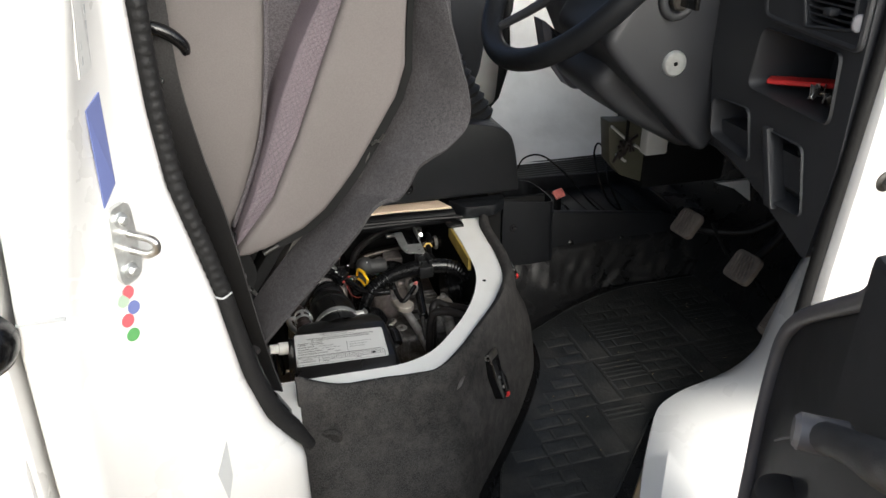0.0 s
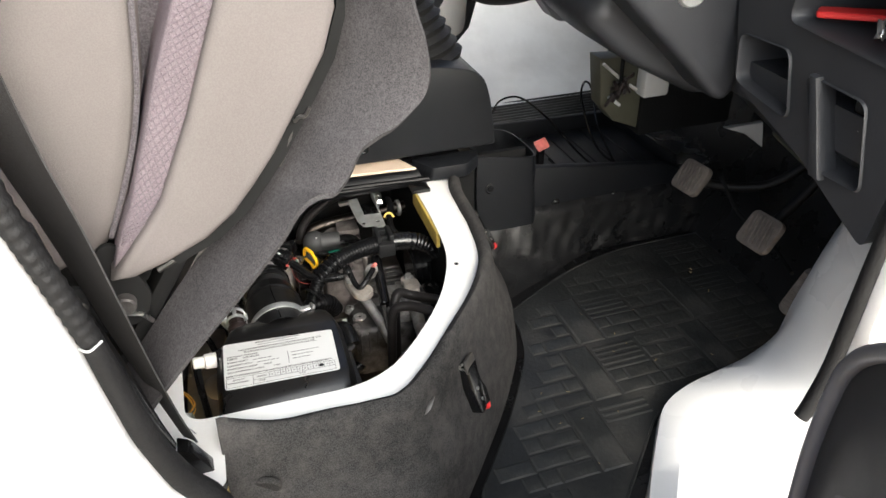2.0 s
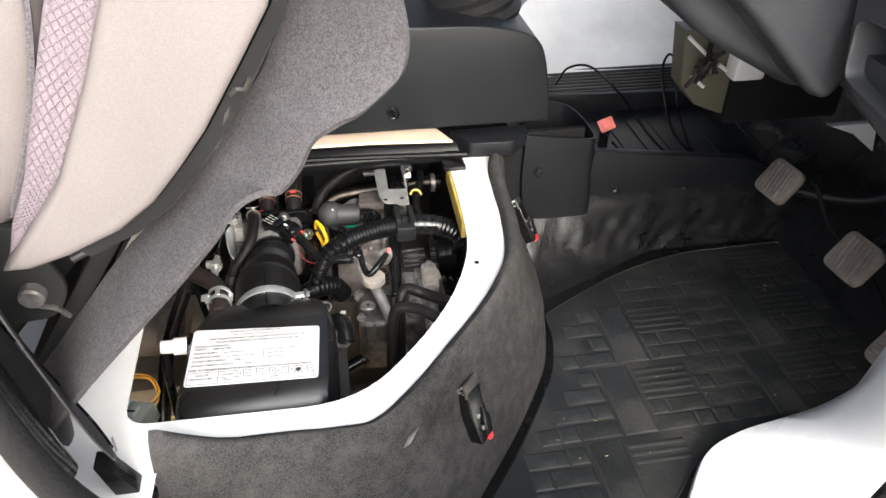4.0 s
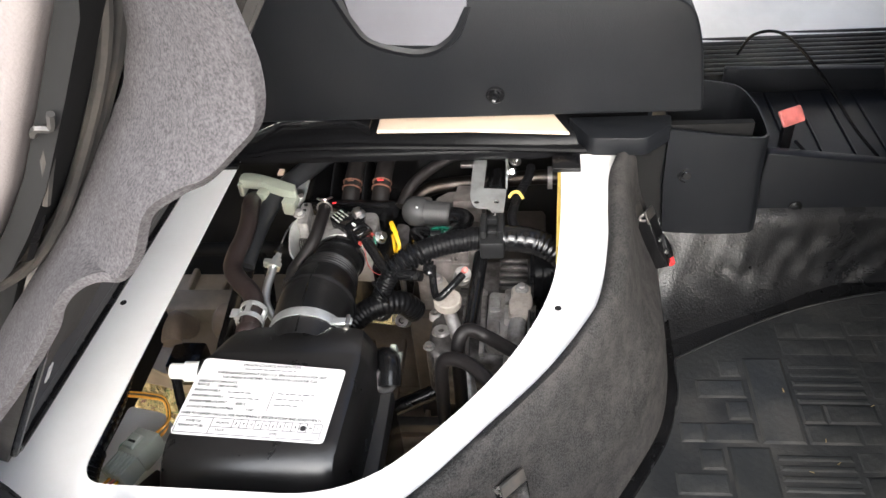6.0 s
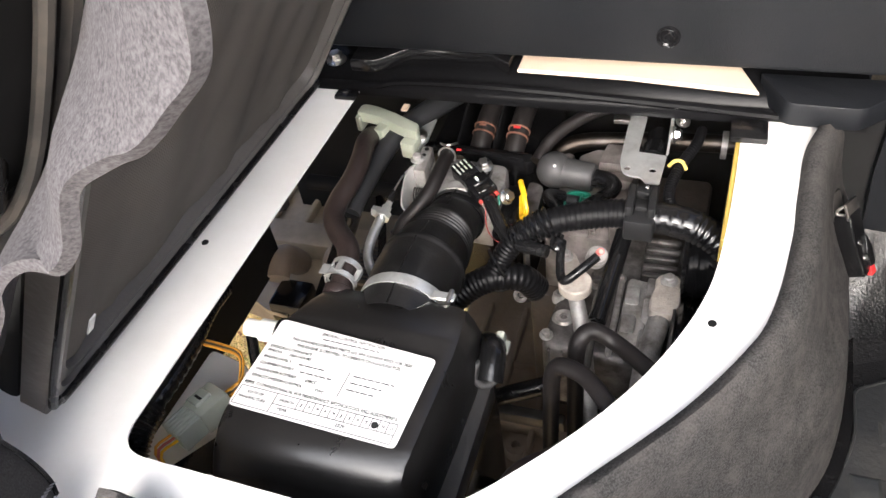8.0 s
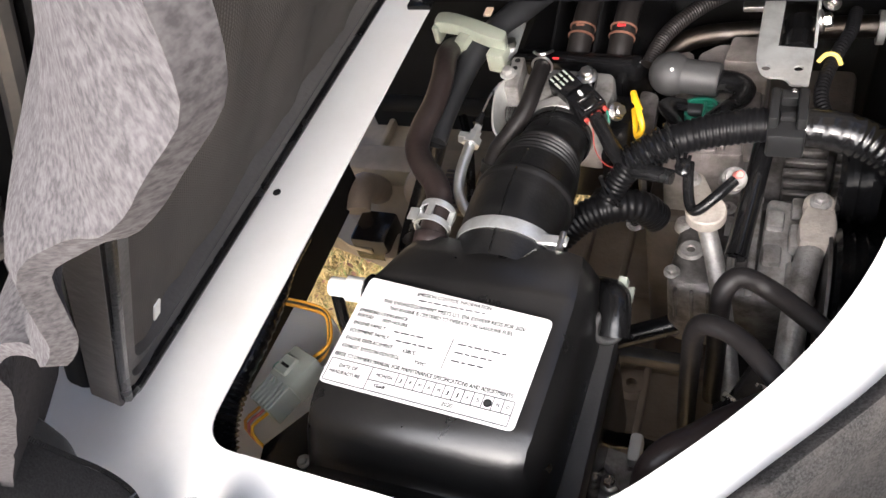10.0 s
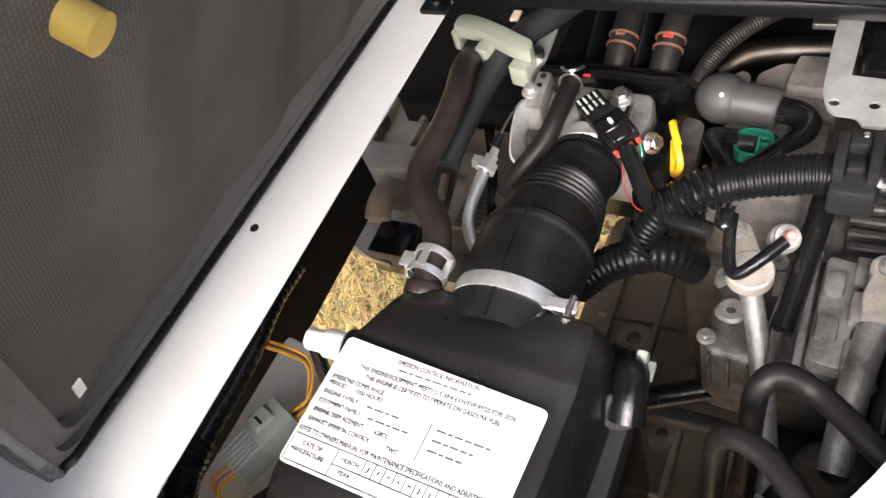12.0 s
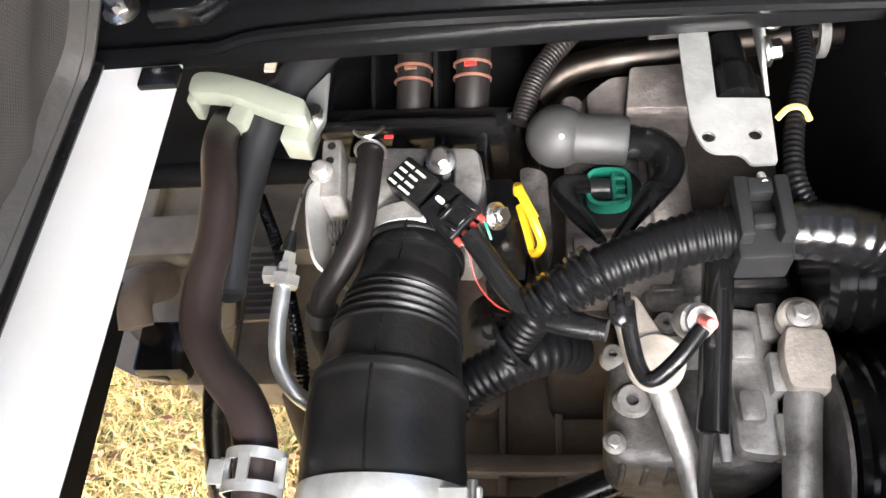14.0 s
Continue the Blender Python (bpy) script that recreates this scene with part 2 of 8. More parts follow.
INTAKE = material("dull_intake_rubber", (0.0065, 0.0065, 0.0068), 0.36, spot=0.25, spot_scale=20, bump=0.12, bump_scale=300, dust=(0.04, 0.038, 0.036), dust_amount=0.2, dust_scale=40, spec=0.36)
COVER = material("cover_casting", (0.25, 0.225, 0.215), 0.52, metal=0.35, spot=0.25, spot_scale=26, bump=0.3, bump_scale=420, dust=(0.07, 0.058, 0.05), dust_amount=0.75, dust_scale=45, dust_top=0.66)
PALECAST = material("pale_dusty_casting", (0.43, 0.39, 0.345), 0.6, metal=0.15, spot=0.15, spot_scale=40, bump=0.2, bump_scale=500, dust=(0.12, 0.10, 0.08), dust_amount=0.5, dust_scale=110, dust_top=0.74)
CLIPGREY = material("dark_grey_clip", (0.010, 0.0102, 0.0108), 0.42, spot=0.15, spot_scale=40, spec=0.4)
LEAF = material("fallen_leaf", (0.20, 0.095, 0.05), 0.75, spot=0.5, spot_scale=14)
SEAL = material("door_seal_rubber", (0.010, 0.0098, 0.0102), 0.6, spot=0.2, spot_scale=20, bump=0.4, bump_scale=300, spec=0.3)
GREYEDGE = material("grey_trim_edge", (0.12, 0.12, 0.135), 0.4, spot=0.1, spot_scale=10)


# ---- mesh builders ----
def part(name, bm, mat, parent=None, label="", smooth=True, angle=40):
    me = bpy.data.meshes.new(name)
    bmesh.ops.recalc_face_normals(bm, faces=bm.faces)
    if smooth:
        lim = math.cos(radians(angle))
        for f in bm.faces:
            f.smooth = True
        for e in bm.edges:
            if len(e.link_faces) == 2 and e.link_faces[0].normal.dot(e.link_faces[1].normal) < lim:
                e.smooth = False
    bm.to_mesh(me)
    bm.free()
    me.materials.append(mat)
    ob = new(name, me)
    if parent is not None:
        ob.parent = parent
        if parent.type == "EMPTY":
            ob.matrix_parent_inverse = Matrix.Translation(-Vector(parent.location))
    if label:
        ob["label"] = label
    return ob


def thing(name, at, label, category, group="", kind=""):
    ob = new(name)
    ob.location = at
    ob.empty_display_size = 0.02
    return tagged(ob, label, category, group, kind)


def B():
    return bmesh.new()


def join(bm, other):
    me = bpy.data.meshes.new("tmp")
    other.to_mesh(me)
    other.free()
    bm.from_mesh(me)
    bpy.data.meshes.remove(me)
    return bm


def box(bm, lo, hi, bevel=0.0, seg=2, m=None):
    o = B()
    bmesh.ops.create_cube(o, size=1.0)
    for v in o.verts:
        v.co = Vector((lo[i] + (v.co[i] + 0.5) * (hi[i] - lo[i]) for i in range(3)))
    if bevel:
        bmesh.ops.bevel(o, geom=o.edges[:], offset=bevel, segments=seg, profile=0.5, affect="EDGES", clamp_overlap=True)
    if m is not None:
        o.transform(m)
    return join(bm, o)


def prism(bm, pts, axis, lo, hi, bevel=0.0, seg=2, m=None):
    """A polygon of two coordinates, pushed along an axis ('x': pts are y, z; 'y': x, z; 'z': x, y)."""
    o = B()
    put = {"x": lambda a, b, c: (c, a, b), "y": lambda a, b, c: (a, c, b), "z": lambda a, b, c: (a, b, c)}[axis]
    low = [o.verts.new(put(a, b, lo)) for a, b in pts]
    top = [o.verts.new(put(a, b, hi)) for a, b in pts]
    o.faces.new(low)
    o.faces.new(top[::-1])
    for i in range(len(pts)):
        j = (i + 1) % len(pts)
        o.faces.new((low[j], low[i], top[i], top[j]))
    bmesh.ops.recalc_face_normals(o, faces=o.faces)
    if bevel:
        n = set(low + top)
        rim = [e for e in o.edges if (e.verts[0] in low) == (e.verts[1] in low)]
        bmesh.ops.bevel(o, geom=rim, offset=bevel, segments=seg, profile=0.5, affect="EDGES", clamp_overlap=True)
    if m is not None:
        o.transform(m)
    return join(bm, o)


def smooth_path(pts, n=8):
    p = [Vector(q) for q in pts]
    p = [p[0] * 2 - p[1]] + p + [p[-1] * 2 - p[-2]]
    out = []
    for i in range(1, len(p) - 2):
        for k in range(n):
            t = k / n
            a, b, c, d = p[i - 1], p[i], p[i + 1], p[i + 2]
            out.append(0.5 * ((2 * b) + (c - a) * t + (2 * a - 5 * b + 4 * c - d) * t * t + (3 * b - a - 3 * c + d) * t ** 3))
    out.append(p[-2])
    return out


def round_poly(pts, n=5):
    """Points (x, y, r): a polygon with its corners rounded to r."""
    out = []
    for i, (x, y, r) in enumerate(pts):
        c = Vector((x, y))
        a, b = Vector(pts[i - 1][:2]) - c, Vector(pts[(i + 1) % len(pts)][:2]) - c
        if r <= 0:
            out.append((x, y))
            continue
        s, e = c + a.normalized() * min(r, a.length * 0.48), c + b.normalized() * min(r, b.length * 0.48)
        for k in range(n + 1):
            t = k / n
            q = s * (1 - t) ** 2 + c * 2 * t * (1 - t) + e * t * t
            out.append((q.x, q.y))
    return out


def tube(bm, pts, r, seg=14, n=8, ridge=0.0, pitch=0.0, flat=1.0, up=None, cap=True):
    """A tube along a smooth line; r: a number or a list along it; ridge, pitch: corrugation in metres."""
    path = smooth_path(pts, n) if n > 1 else [Vector(q) for q in pts]
    if pitch:
        dense, run = [path[0]], 0.0
        for a, b in zip(path, path[1:]):
            k = max(1, int((b - a).length / (pitch / 4) + 0.5))
            dense += [a.lerp(b, (i + 1) / k) for i in range(k)]
        path = dense
    o = B()
    rows = []
    t0 = (path[1] - path[0]).normalized()
    side = t0.cross(Vector(up) if up else (Vector((0, 0, 1)) if abs(t0.z) < 0.9 else Vector((1, 0, 0)))).normalized()
    for i, p in enumerate(path):
        t = (path[min(i + 1, len(path) - 1)] - path[max(i - 1, 0)]).normalized()
        side = (side - t * side.dot(t)).normalized()
        nor = side.cross(t)
        u = i / (len(path) - 1)
        if isinstance(r, (list, tuple)):
            s = u * (len(r) - 1)
            k = min(int(s), len(r) - 2)
            rad = r[k] + (r[k + 1] - r[k]) * (s - k)
        else:
            rad = r
        if pitch:
            rad -= ridge * (0.5 - 0.5 * math.cos(i * math.pi / 2))
        rows.append([o.verts.new(p + (side * math.cos(a) + nor * flat * math.sin(a)) * rad) for a in [2 * math.pi * k / seg for k in range(seg)]])
    for a, b in zip(rows, rows[1:]):
        for k in range(seg):
            o.faces.new((a[k], a[(k + 1) % seg], b[(k + 1) % seg], b[k]))
    if cap:
        o.faces.new(rows[0][::-1])
        o.faces.new(rows[-1])
    return join(bm, o)


def cyl(bm, a, b, r, r2=None, seg=20, bevel=0.0):
    a, b = Vector(a), Vector(b)
    r2 = r if r2 is None else r2
    if bevel:
        d = (b - a).normalized() * bevel
        prof = [(a, r - bevel), (a + d, r), (b - d, r2), (b, r2 - bevel)]
    else:
        prof = [(a, r), (b, r2)]
    return lathe(bm, prof, seg)


def lathe(bm, prof, seg=24, cap=True):
    """Rings of (centre, radius) on one straight or bent axis."""
    o = B()
    ax = (Vector(prof[-1][0]) - Vector(prof[0][0])).normalized()
    s = ax.cross(Vector((0, 0, 1)) if abs(ax.z) < 0.9 else Vector((1, 0, 0))).normalized()
    t = ax.cross(s)
    rows = [[o.verts.new(Vector(c) + (s * math.cos(2 * math.pi * k / seg) + t * math.sin(2 * math.pi * k / seg)) * rad) for k in range(seg)] for c, rad in prof]
    for p, q in zip(rows, rows[1:]):
        for k in range(seg):
            o.faces.new((p[k], p[(k + 1) % seg], q[(k + 1) % seg], q[k]))
    if cap:
        o.faces.new(rows[0][::-1])
        o.faces.new(rows[-1])
    return join(bm, o)


def along(a, b, prof):
    """Profile (distance along a-b, radius) as rings for lathe."""
    a, b = Vector(a), Vector(b)
    d = (b - a).normalized()
    return [(a + d * s, r) for s, r in prof]


def ball(bm, c, r, seg=18, squash=(1, 1, 1)):
    o = B()
    bmesh.ops.create_uvsphere(o, u_segments=seg, v_segments=seg // 2 + 2, radius=r)
    for v in o.verts:
        v.co = Vector(c) + Vector((v.co.x * squash[0], v.co.y * squash[1], v.co.z * squash[2]))
    return join(bm, o)


def ring(bm, c, normal, r, tube_r, seg=40, sub=12, arc=(0, 2 * math.pi)):
    c, nrm = Vector(c), Vector(normal).normalized()
    u = nrm.cross(Vector((0, 1, 0)) if abs(nrm.y) < 0.9 else Vector((1, 0, 0))).normalized()
    v = nrm.cross(u)
    o = B()
    full = arc[1] - arc[0] > 6.28
    steps = seg if full else seg + 1
    rows = []
    for i in range(steps):
        a = arc[0] + (arc[1] - arc[0]) * i / seg
        d = u * math.cos(a) + v * math.sin(a)
        rows.append([o.verts.new(c + d * (r + tube_r * math.cos(2 * math.pi * k / sub)) + nrm * tube_r * math.sin(2 * math.pi * k / sub)) for k in range(sub)])
    for i in range(steps if full else steps - 1):
        a, b = rows[i], rows[(i + 1) % steps]
        for k in range(sub):
            o.faces.new((a[k], a[(k + 1) % sub], b[(k + 1) % sub], b[k]))
    return join(bm, o)


def loft(bm, rows, close=False, thick=0.0):
    o = B()
    vs = [[o.verts.new(p) for p in row] for row in rows]
    for a, b in zip(vs, vs[1:]):
        for k in range(len(a) - (0 if close else 1)):
            o.faces.new((a[k], a[(k + 1) % len(a)], b[(k + 1) % len(a)], b[k]))
    bmesh.ops.recalc_face_normals(o, faces=o.faces)
    if thick:
        bmesh.ops.solidify(o, geom=o.faces[:], thickness=thick)
    return join(bm, o)


def plate(bm, outer, holes, axis, lo, hi):
    """A flat plate with holes, in the plane across an axis, between lo and hi."""
    o = B()
    put = {"x": lambda a, b, c: (c, a, b), "y": lambda a, b, c: (a, c, b), "z": lambda a, b, c: (a, b, c)}[axis]
    edges = []
    for loop in [outer] + list(holes):
        vs = [o.verts.new(put(a, b, lo)) for a, b in loop]
        edges += [o.edges.new((vs[i], vs[(i + 1) % len(vs)])) for i in range(len(vs))]
    bmesh.ops.triangle_fill(o, use_beauty=True, use_dissolve=False, edges=edges)
    got = bmesh.ops.extrude_face_region(o, geom=o.faces[:])
    d = Vector(put(0, 0, hi - lo))
    for v in got["geom"]:
        if isinstance(v, bmesh.types.BMVert):
            v.co += d
    bmesh.ops.recalc_face_normals(o, faces=o.faces)
    return join(bm, o)


def rect(x0, y0, x1, y1, r=0.005, n=4):
    return round_poly([(x0, y0, r), (x1, y0, r), (x1, y1, r), (x0, y1, r)], n)


def bolt(parent, at, normal, r, name="bolt", label="", mat=None):
    """A hexagon bolt with its washer flange."""
    a, d = Vector(at), Vector(normal).normalized()
    bm = lathe(B(), [(a, r * 1.25), (a + d * r * 0.25, r * 1.25), (a + d * r * 0.45, r * 0.9)], 20)
    lathe(bm, [(a + d * r * 0.3, r * 0.85), (a + d * r * 1.1, r * 0.85), (a + d * r * 1.25, r * 0.65)], 6)
    return part(name, bm, mat or STEEL, parent, label)


def words(parent, text, at, size, name="print", mat=None, right=(1, 0, 0), up=(0, 1, 0), align="LEFT", width=None, bleed=0.00007):
    cu = bpy.data.curves.new(name, "FONT")
    cu.body, cu.size, cu.align_x, cu.align_y, cu.resolution_u = text, 1.0, align, "CENTER", 3
    tmp = bpy.data.objects.new(name, cu)
    scene.collection.objects.link(tmp)
    bpy.context.view_layer.update()
    me = bpy.data.meshes.new_from_object(tmp.evaluated_get(bpy.context.evaluated_depsgraph_get()))
    bpy.data.objects.remove(tmp)
    r, u = Vector(right).normalized(), Vector(up).normalized()
    n = r.cross(u)
    k = 1.0
    if width and len(me.vertices):
        xs = [v.co.x for v in me.vertices]
        k = width / max(1e-6, max(xs) - min(xs)) / size
    # printed strokes swollen by a little ink bleed
    pts, tris = [], []
    flat = [Vector(at) + (r * v.co.x * k + u * v.co.y) * size for v in me.vertices]
    for i, (a, b) in enumerate(((0, 0), (bleed, 0), (-bleed, 0), (0, bleed), (0, -bleed))):
        tris += [[q + len(pts) for q in p.vertices] for p in me.polygons]
        pts += [p + r * a + u * b + n * (0.0003 + 0.00002 * i) for p in flat]
    bpy.data.meshes.remove(me)
    me = bpy.data.meshes.new(name)
    me.from_pydata([tuple(p) for p in pts], [], tris)
    me.materials.append(mat or INK)
    ob = new(name, me)
    ob.parent = parent
    return ob


def bars(parent, at, w, h, name="print_bar", mat=None, right=(1, 0, 0), up=(0, 1, 0)):
    r, u = Vector(right).normalized(), Vector(up).normalized()
    n = r.cross(u)
    bm = B()
    a = Vector(at)
    vs = [bm.verts.new(a + r * i * w + u * (j - 0.5) * h + n * 0.0002) for i, j in ((0, 0), (1, 0), (1, 1), (0, 1))]
    bm.faces.new(vs)
    return part(name, bm, mat or INK, parent, smooth=False)


# ---- ground ----
g = B()
N = 40
rows = []
for i in range(N + 1):
    y = 1.4 + (i / N - 0.5) * 8
    rows.append([((k / N - 0.5) * 8, y, 0.02 * noise.noise((k * 0.7, i * 0.7, 0))) for k in range(N + 1)])
loft(g, rows)
for sx, sy, ex, ey in ((-60, -60, 60, -2.6), (-60, 5.4, 60, 60), (-60, -2.6, -4, 5.4), (4, -2.6, 60, 5.4)):
    g.faces.new([g.verts.new((x, y, 0)) for x, y in ((sx, sy), (ex, sy), (ex, ey), (sx, ey))])
tagged(part("ground", g, SOIL), "dry soil with trampled straw under the truck", "ground", kind="structure")


def blades(name, mat, count, seed, lo, hi, label):
    rnd = random.Random(seed)
    vs, fs = [], []
    for _ in range(count):
        x, y = rnd.uniform(lo[0], hi[0]), rnd.uniform(lo[1], hi[1])
        a, h, w = rnd.uniform(0, 6.28), rnd.uniform(0.02, 0.06), rnd.uniform(0.0008, 0.0020)
        lean = rnd.uniform(0.4, 1.6)
        z = 0.02 * noise.noise(((x / 8 + 0.5) * 28, ((y - 1.4) / 8 + 0.5) * 28, 0)) - 0.004
        dx, dy = math.cos(a), math.sin(a)
        b = len(vs)
        vs += [(x - dy * w, y + dx * w, z), (x + dy * w, y - dx * w, z), (x + dx * h * lean * 0.5 + dy * w * 0.8, y + dy * h * lean * 0.5 - dx * w * 0.8, z + h * 0.6), (x + dx * h * lean * 0.5 - dy * w * 0.8, y + dy * h * lean * 0.5 + dx * w * 0.8, z + h * 0.6), (x + dx * h * lean, y + dy * h * lean, z + h * 0.75)]
        fs += [(b, b + 1, b + 2, b + 3), (b + 3, b + 2, b + 4)]
    me = bpy.data.meshes.new(name)
    me.from_pydata(vs, [], fs)
    me.materials.append(mat)
    return tagged(new(name, me), label, "grass", kind="stuff")


blades("dry_grass", STRAW, 46000, 3, (-0.95, 0.9), (0.55, 2.0), "dry straw-coloured grass lying on the soil")
blades("green_grass", GRASS, 9000, 4, (-0.95, 0.9), (0.55, 2.0), "short green grass among dry straw")

rnd = random.Random(8)
vs, fs = [], []
for _ in range(1500):
    x, y, a, r, t = rnd.uniform(-0.9, 0.5), rnd.uniform(0.9, 1.9), rnd.uniform(0, 6.28), rnd.uniform(0.003, 0.010), rnd.uniform(-0.9, 0.9)
    z = 0.026 + rnd.uniform(0, 0.02)
    n0 = len(vs)
    for k, w in ((0, 1.0), (1.3, 0.55), (2.2, 0.5), (3.14, 0.9), (4.1, 0.55), (5.0, 0.5)):
        vs.append((x + r * w * math.cos(a + k), y + r * w * math.sin(a + k), z + r * w * t * math.sin(k + 0.5)))
    fs.append(tuple(range(n0, n0 + 6)))
me = bpy.data.meshes.new("fallen_leaves")
me.from_pydata(vs, [], fs)
me.materials.append(LEAF)
tagged(new("fallen_leaves", me), "reddish brown dry leaf bits among the grass", "leaves", kind="stuff")

# ---- cab shell ----
cab = thing("truck_cab", (0.3, 0.8, 0.6), "white painted small truck cab with the driver door open", "truck cab", kind="structure")
# rear pillar face with the door jamb, out to the door seal
seal_line = [(0.106, 1.62), (0.1015, 1.42), (0.1025, 1.332), (0.108, 1.263), (0.1225, 1.20), (0.1345, 1.147), (0.1495, 1.055), (0.167, 1.0), (0.185, 0.973), (0.202, 0.946), (0.203, 0.88), (0.206, 0.80)]
jamb_line = [(0.108, 1.62), (0.104, 1.42), (0.103, 1.332), (0.112, 1.263), (0.124, 1.20), (0.136, 1.147), (0.150, 1.055), (0.168, 1.0), (0.185, 0.973), (0.199, 0.946), (0.201, 0.88), (0.204, 0.80)]


def lerp_at(z, table):
    for (v0, z0), (v1, z1) in zip(table, table[1:]):
        if z >= z1:
            return v0 + (v1 - v0) * (z - z0) / (z1 - z0)
    return table[-1][0]


CORNER = [(0.095, 1.62), (0.073, 1.435), (0.052, 1.322), (0.034, 1.226), (0.028, 1.133), (0.028, 0.8)]
GAP = [(0.03, 1.62), (0.010, 1.40), (0.001, 1.276), (-0.006, 1.198), (-0.009, 1.04), (-0.010, 0.8)]


def jamb(z, u):
    """A place on the pillar's jamb: u from the seal (0) to the outer corner (1)."""
    x = lerp_at(z, jamb_line)
    low = max(0.0, min(1.0, (1.14 - z) / 0.25))
    cx0 = lerp_at(z, CORNER)
    ix = x - 0.018
    sag = math.sin(math.pi * u) * (0.003 + 0.018 * low)
    return Vector((ix + (cx0 - ix) * u - sag * 0.5, 0.792 - 0.072 * u + sag, z - 0.004 - 0.008 * u))


rows = []
for i in range(83):
    z = 1.62 - i * 0.01
    x = lerp_at(z, seal_line)
    cx0, gx = lerp_at(z, CORNER), lerp_at(z, GAP)
    w = cx0 - gx
    row = [(x - 0.004, 0.845, z - 0.002), (x - 0.001, 0.812, z), (x - 0.003, 0.803, z), (x - 0.010, 0.797, z - 0.001)]
    row += [tuple(jamb(z, k / 8)) for k in range(9)]
    row += [(cx0 - 0.003, 0.7145, z - 0.012), (cx0 - 0.008, 0.710, z - 0.012), (cx0 - w * 0.45, 0.706, z - 0.012), (cx0 - w * 0.8, 0.703, z - 0.012), (gx + 0.003, 0.702, z - 0.012), (gx, 0.705, z - 0.012), (gx - 0.001, 0.74, z - 0.012)]
    rows.append(row)
part("rear_pillar", loft(B(), rows), WHITE, cab, "white painted door pillar with pressed jamb", angle=60)
part("pillar_seam", box(B(), (-0.004, 0.7018, 1.2085), (0.030, 0.7055, 1.2105)), GREYINK, cab)
# inner trim of the pillar, behind the seal
# rear wall, roof and rail stay out of view; added to shade the interior
part("rear_wall", box(B(), (-0.12, 0.80, 0.9), (-0.09, 2.05, 1.36)), LIDGREY, cab, "grey cab rear wall out of view, added to close and shade the cab")
part("roof", box(B(), (-0.12, 0.74, 1.95), (0.74, 2.06, 1.99), 0.01), WHITE, cab, "white roof out of view, added to shade the cab")
part("roof_rail", box(B(), (0.0, 0.76, 1.78), (0.74, 0.84, 1.95), 0.02), WHITE, cab)
# rear body side, behind the gap
rb = thing("rear_side_panel", (-0.4, 0.72, 0.6), "white rear body side panel with a black handle", "body panel", kind="structure")
part("panel", prism(B(), [(-0.9, 0.55), (-0.019, 0.55), (-0.018, 1.04), (-0.015, 1.198), (-0.008, 1.276), (0.001, 1.40), (0.02, 1.62), (0.04, 1.9), (-0.9, 1.9)], "y", 0.700, 0.76, 0.005), WHITE, rb)
part("lower_crease", prism(B(), [(0.7005, 1.095), (0.690, 1.085), (0.686, 0.55), (0.7005, 0.55)], "x", -0.9, -0.022, 0.003), WHITE, rb, "pressed crease along the panel")
h = B()
tube(h, [(-0.10, 0.698, 1.20), (-0.09, 0.682, 1.20), (-0.05, 0.676, 1.203), (-0.020, 0.682, 1.206), (-0.014, 0.698, 1.206)], [0.014, 0.017, 0.019, 0.017, 0.014], 12, 5, flat=1.3)
part("handle", h, GLOSS, rb, "black plastic pull handle")

# sill and front wheel arch
part("sill", box(B(), (0.20, 0.70, 0.60), (0.70, 0.80, 0.755), 0.012), WHITE, cab)
inner = [(0.615, 0.795, 0.760), (0.655, 0.855, 0.764), (0.700, 0.915, 0.768), (0.735, 0.955, 0.772), (0.775, 0.968, 0.782), (0.82, 0.970, 0.792), (0.862, 0.968, 0.808), (0.895, 0.965, 0.838), (0.908, 0.963, 0.88), (0.918, 0.962, 0.93), (0.935, 0.960, 0.985), (0.965, 0.955, 1.06), (0.99, 0.95, 1.15)]
crest = [(0.628, 0.775, 0.768), (0.672, 0.835, 0.776), (0.720, 0.895, 0.780), (0.762, 0.925, 0.786), (0.800, 0.935, 0.798), (0.838, 0.938, 0.815), (0.870, 0.94, 0.84), (0.888, 0.94, 0.88), (0.898, 0.935, 0.93), (0.912, 0.935, 0.985), (0.928, 0.93, 1.03), (0.955, 0.92, 1.09), (0.985, 0.90, 1.17)]
step1 = [(0.640, 0.755, 0.745), (0.685, 0.795, 0.752), (0.735, 0.840, 0.762), (0.775, 0.865, 0.772), (0.808, 0.873, 0.790), (0.838, 0.878, 0.815), (0.862, 0.88, 0.85), (0.876, 0.88, 0.89), (0.886, 0.875, 0.94), (0.9, 0.87, 0.99), (0.917, 0.865, 1.04), (0.945, 0.86, 1.1), (0.98, 0.85, 1.18)]
step2 = [(0.645, 0.742, 0.730), (0.690, 0.775, 0.735), (0.742, 0.818, 0.745), (0.783, 0.840, 0.755), (0.818, 0.85, 0.776), (0.846, 0.855, 0.80), (0.868, 0.857, 0.84), (0.882, 0.858, 0.885), (0.893, 0.853, 0.935), (0.907, 0.848, 0.985), (0.922, 0.843, 1.04), (0.95, 0.84, 1.1), (0.985, 0.83, 1.18)]
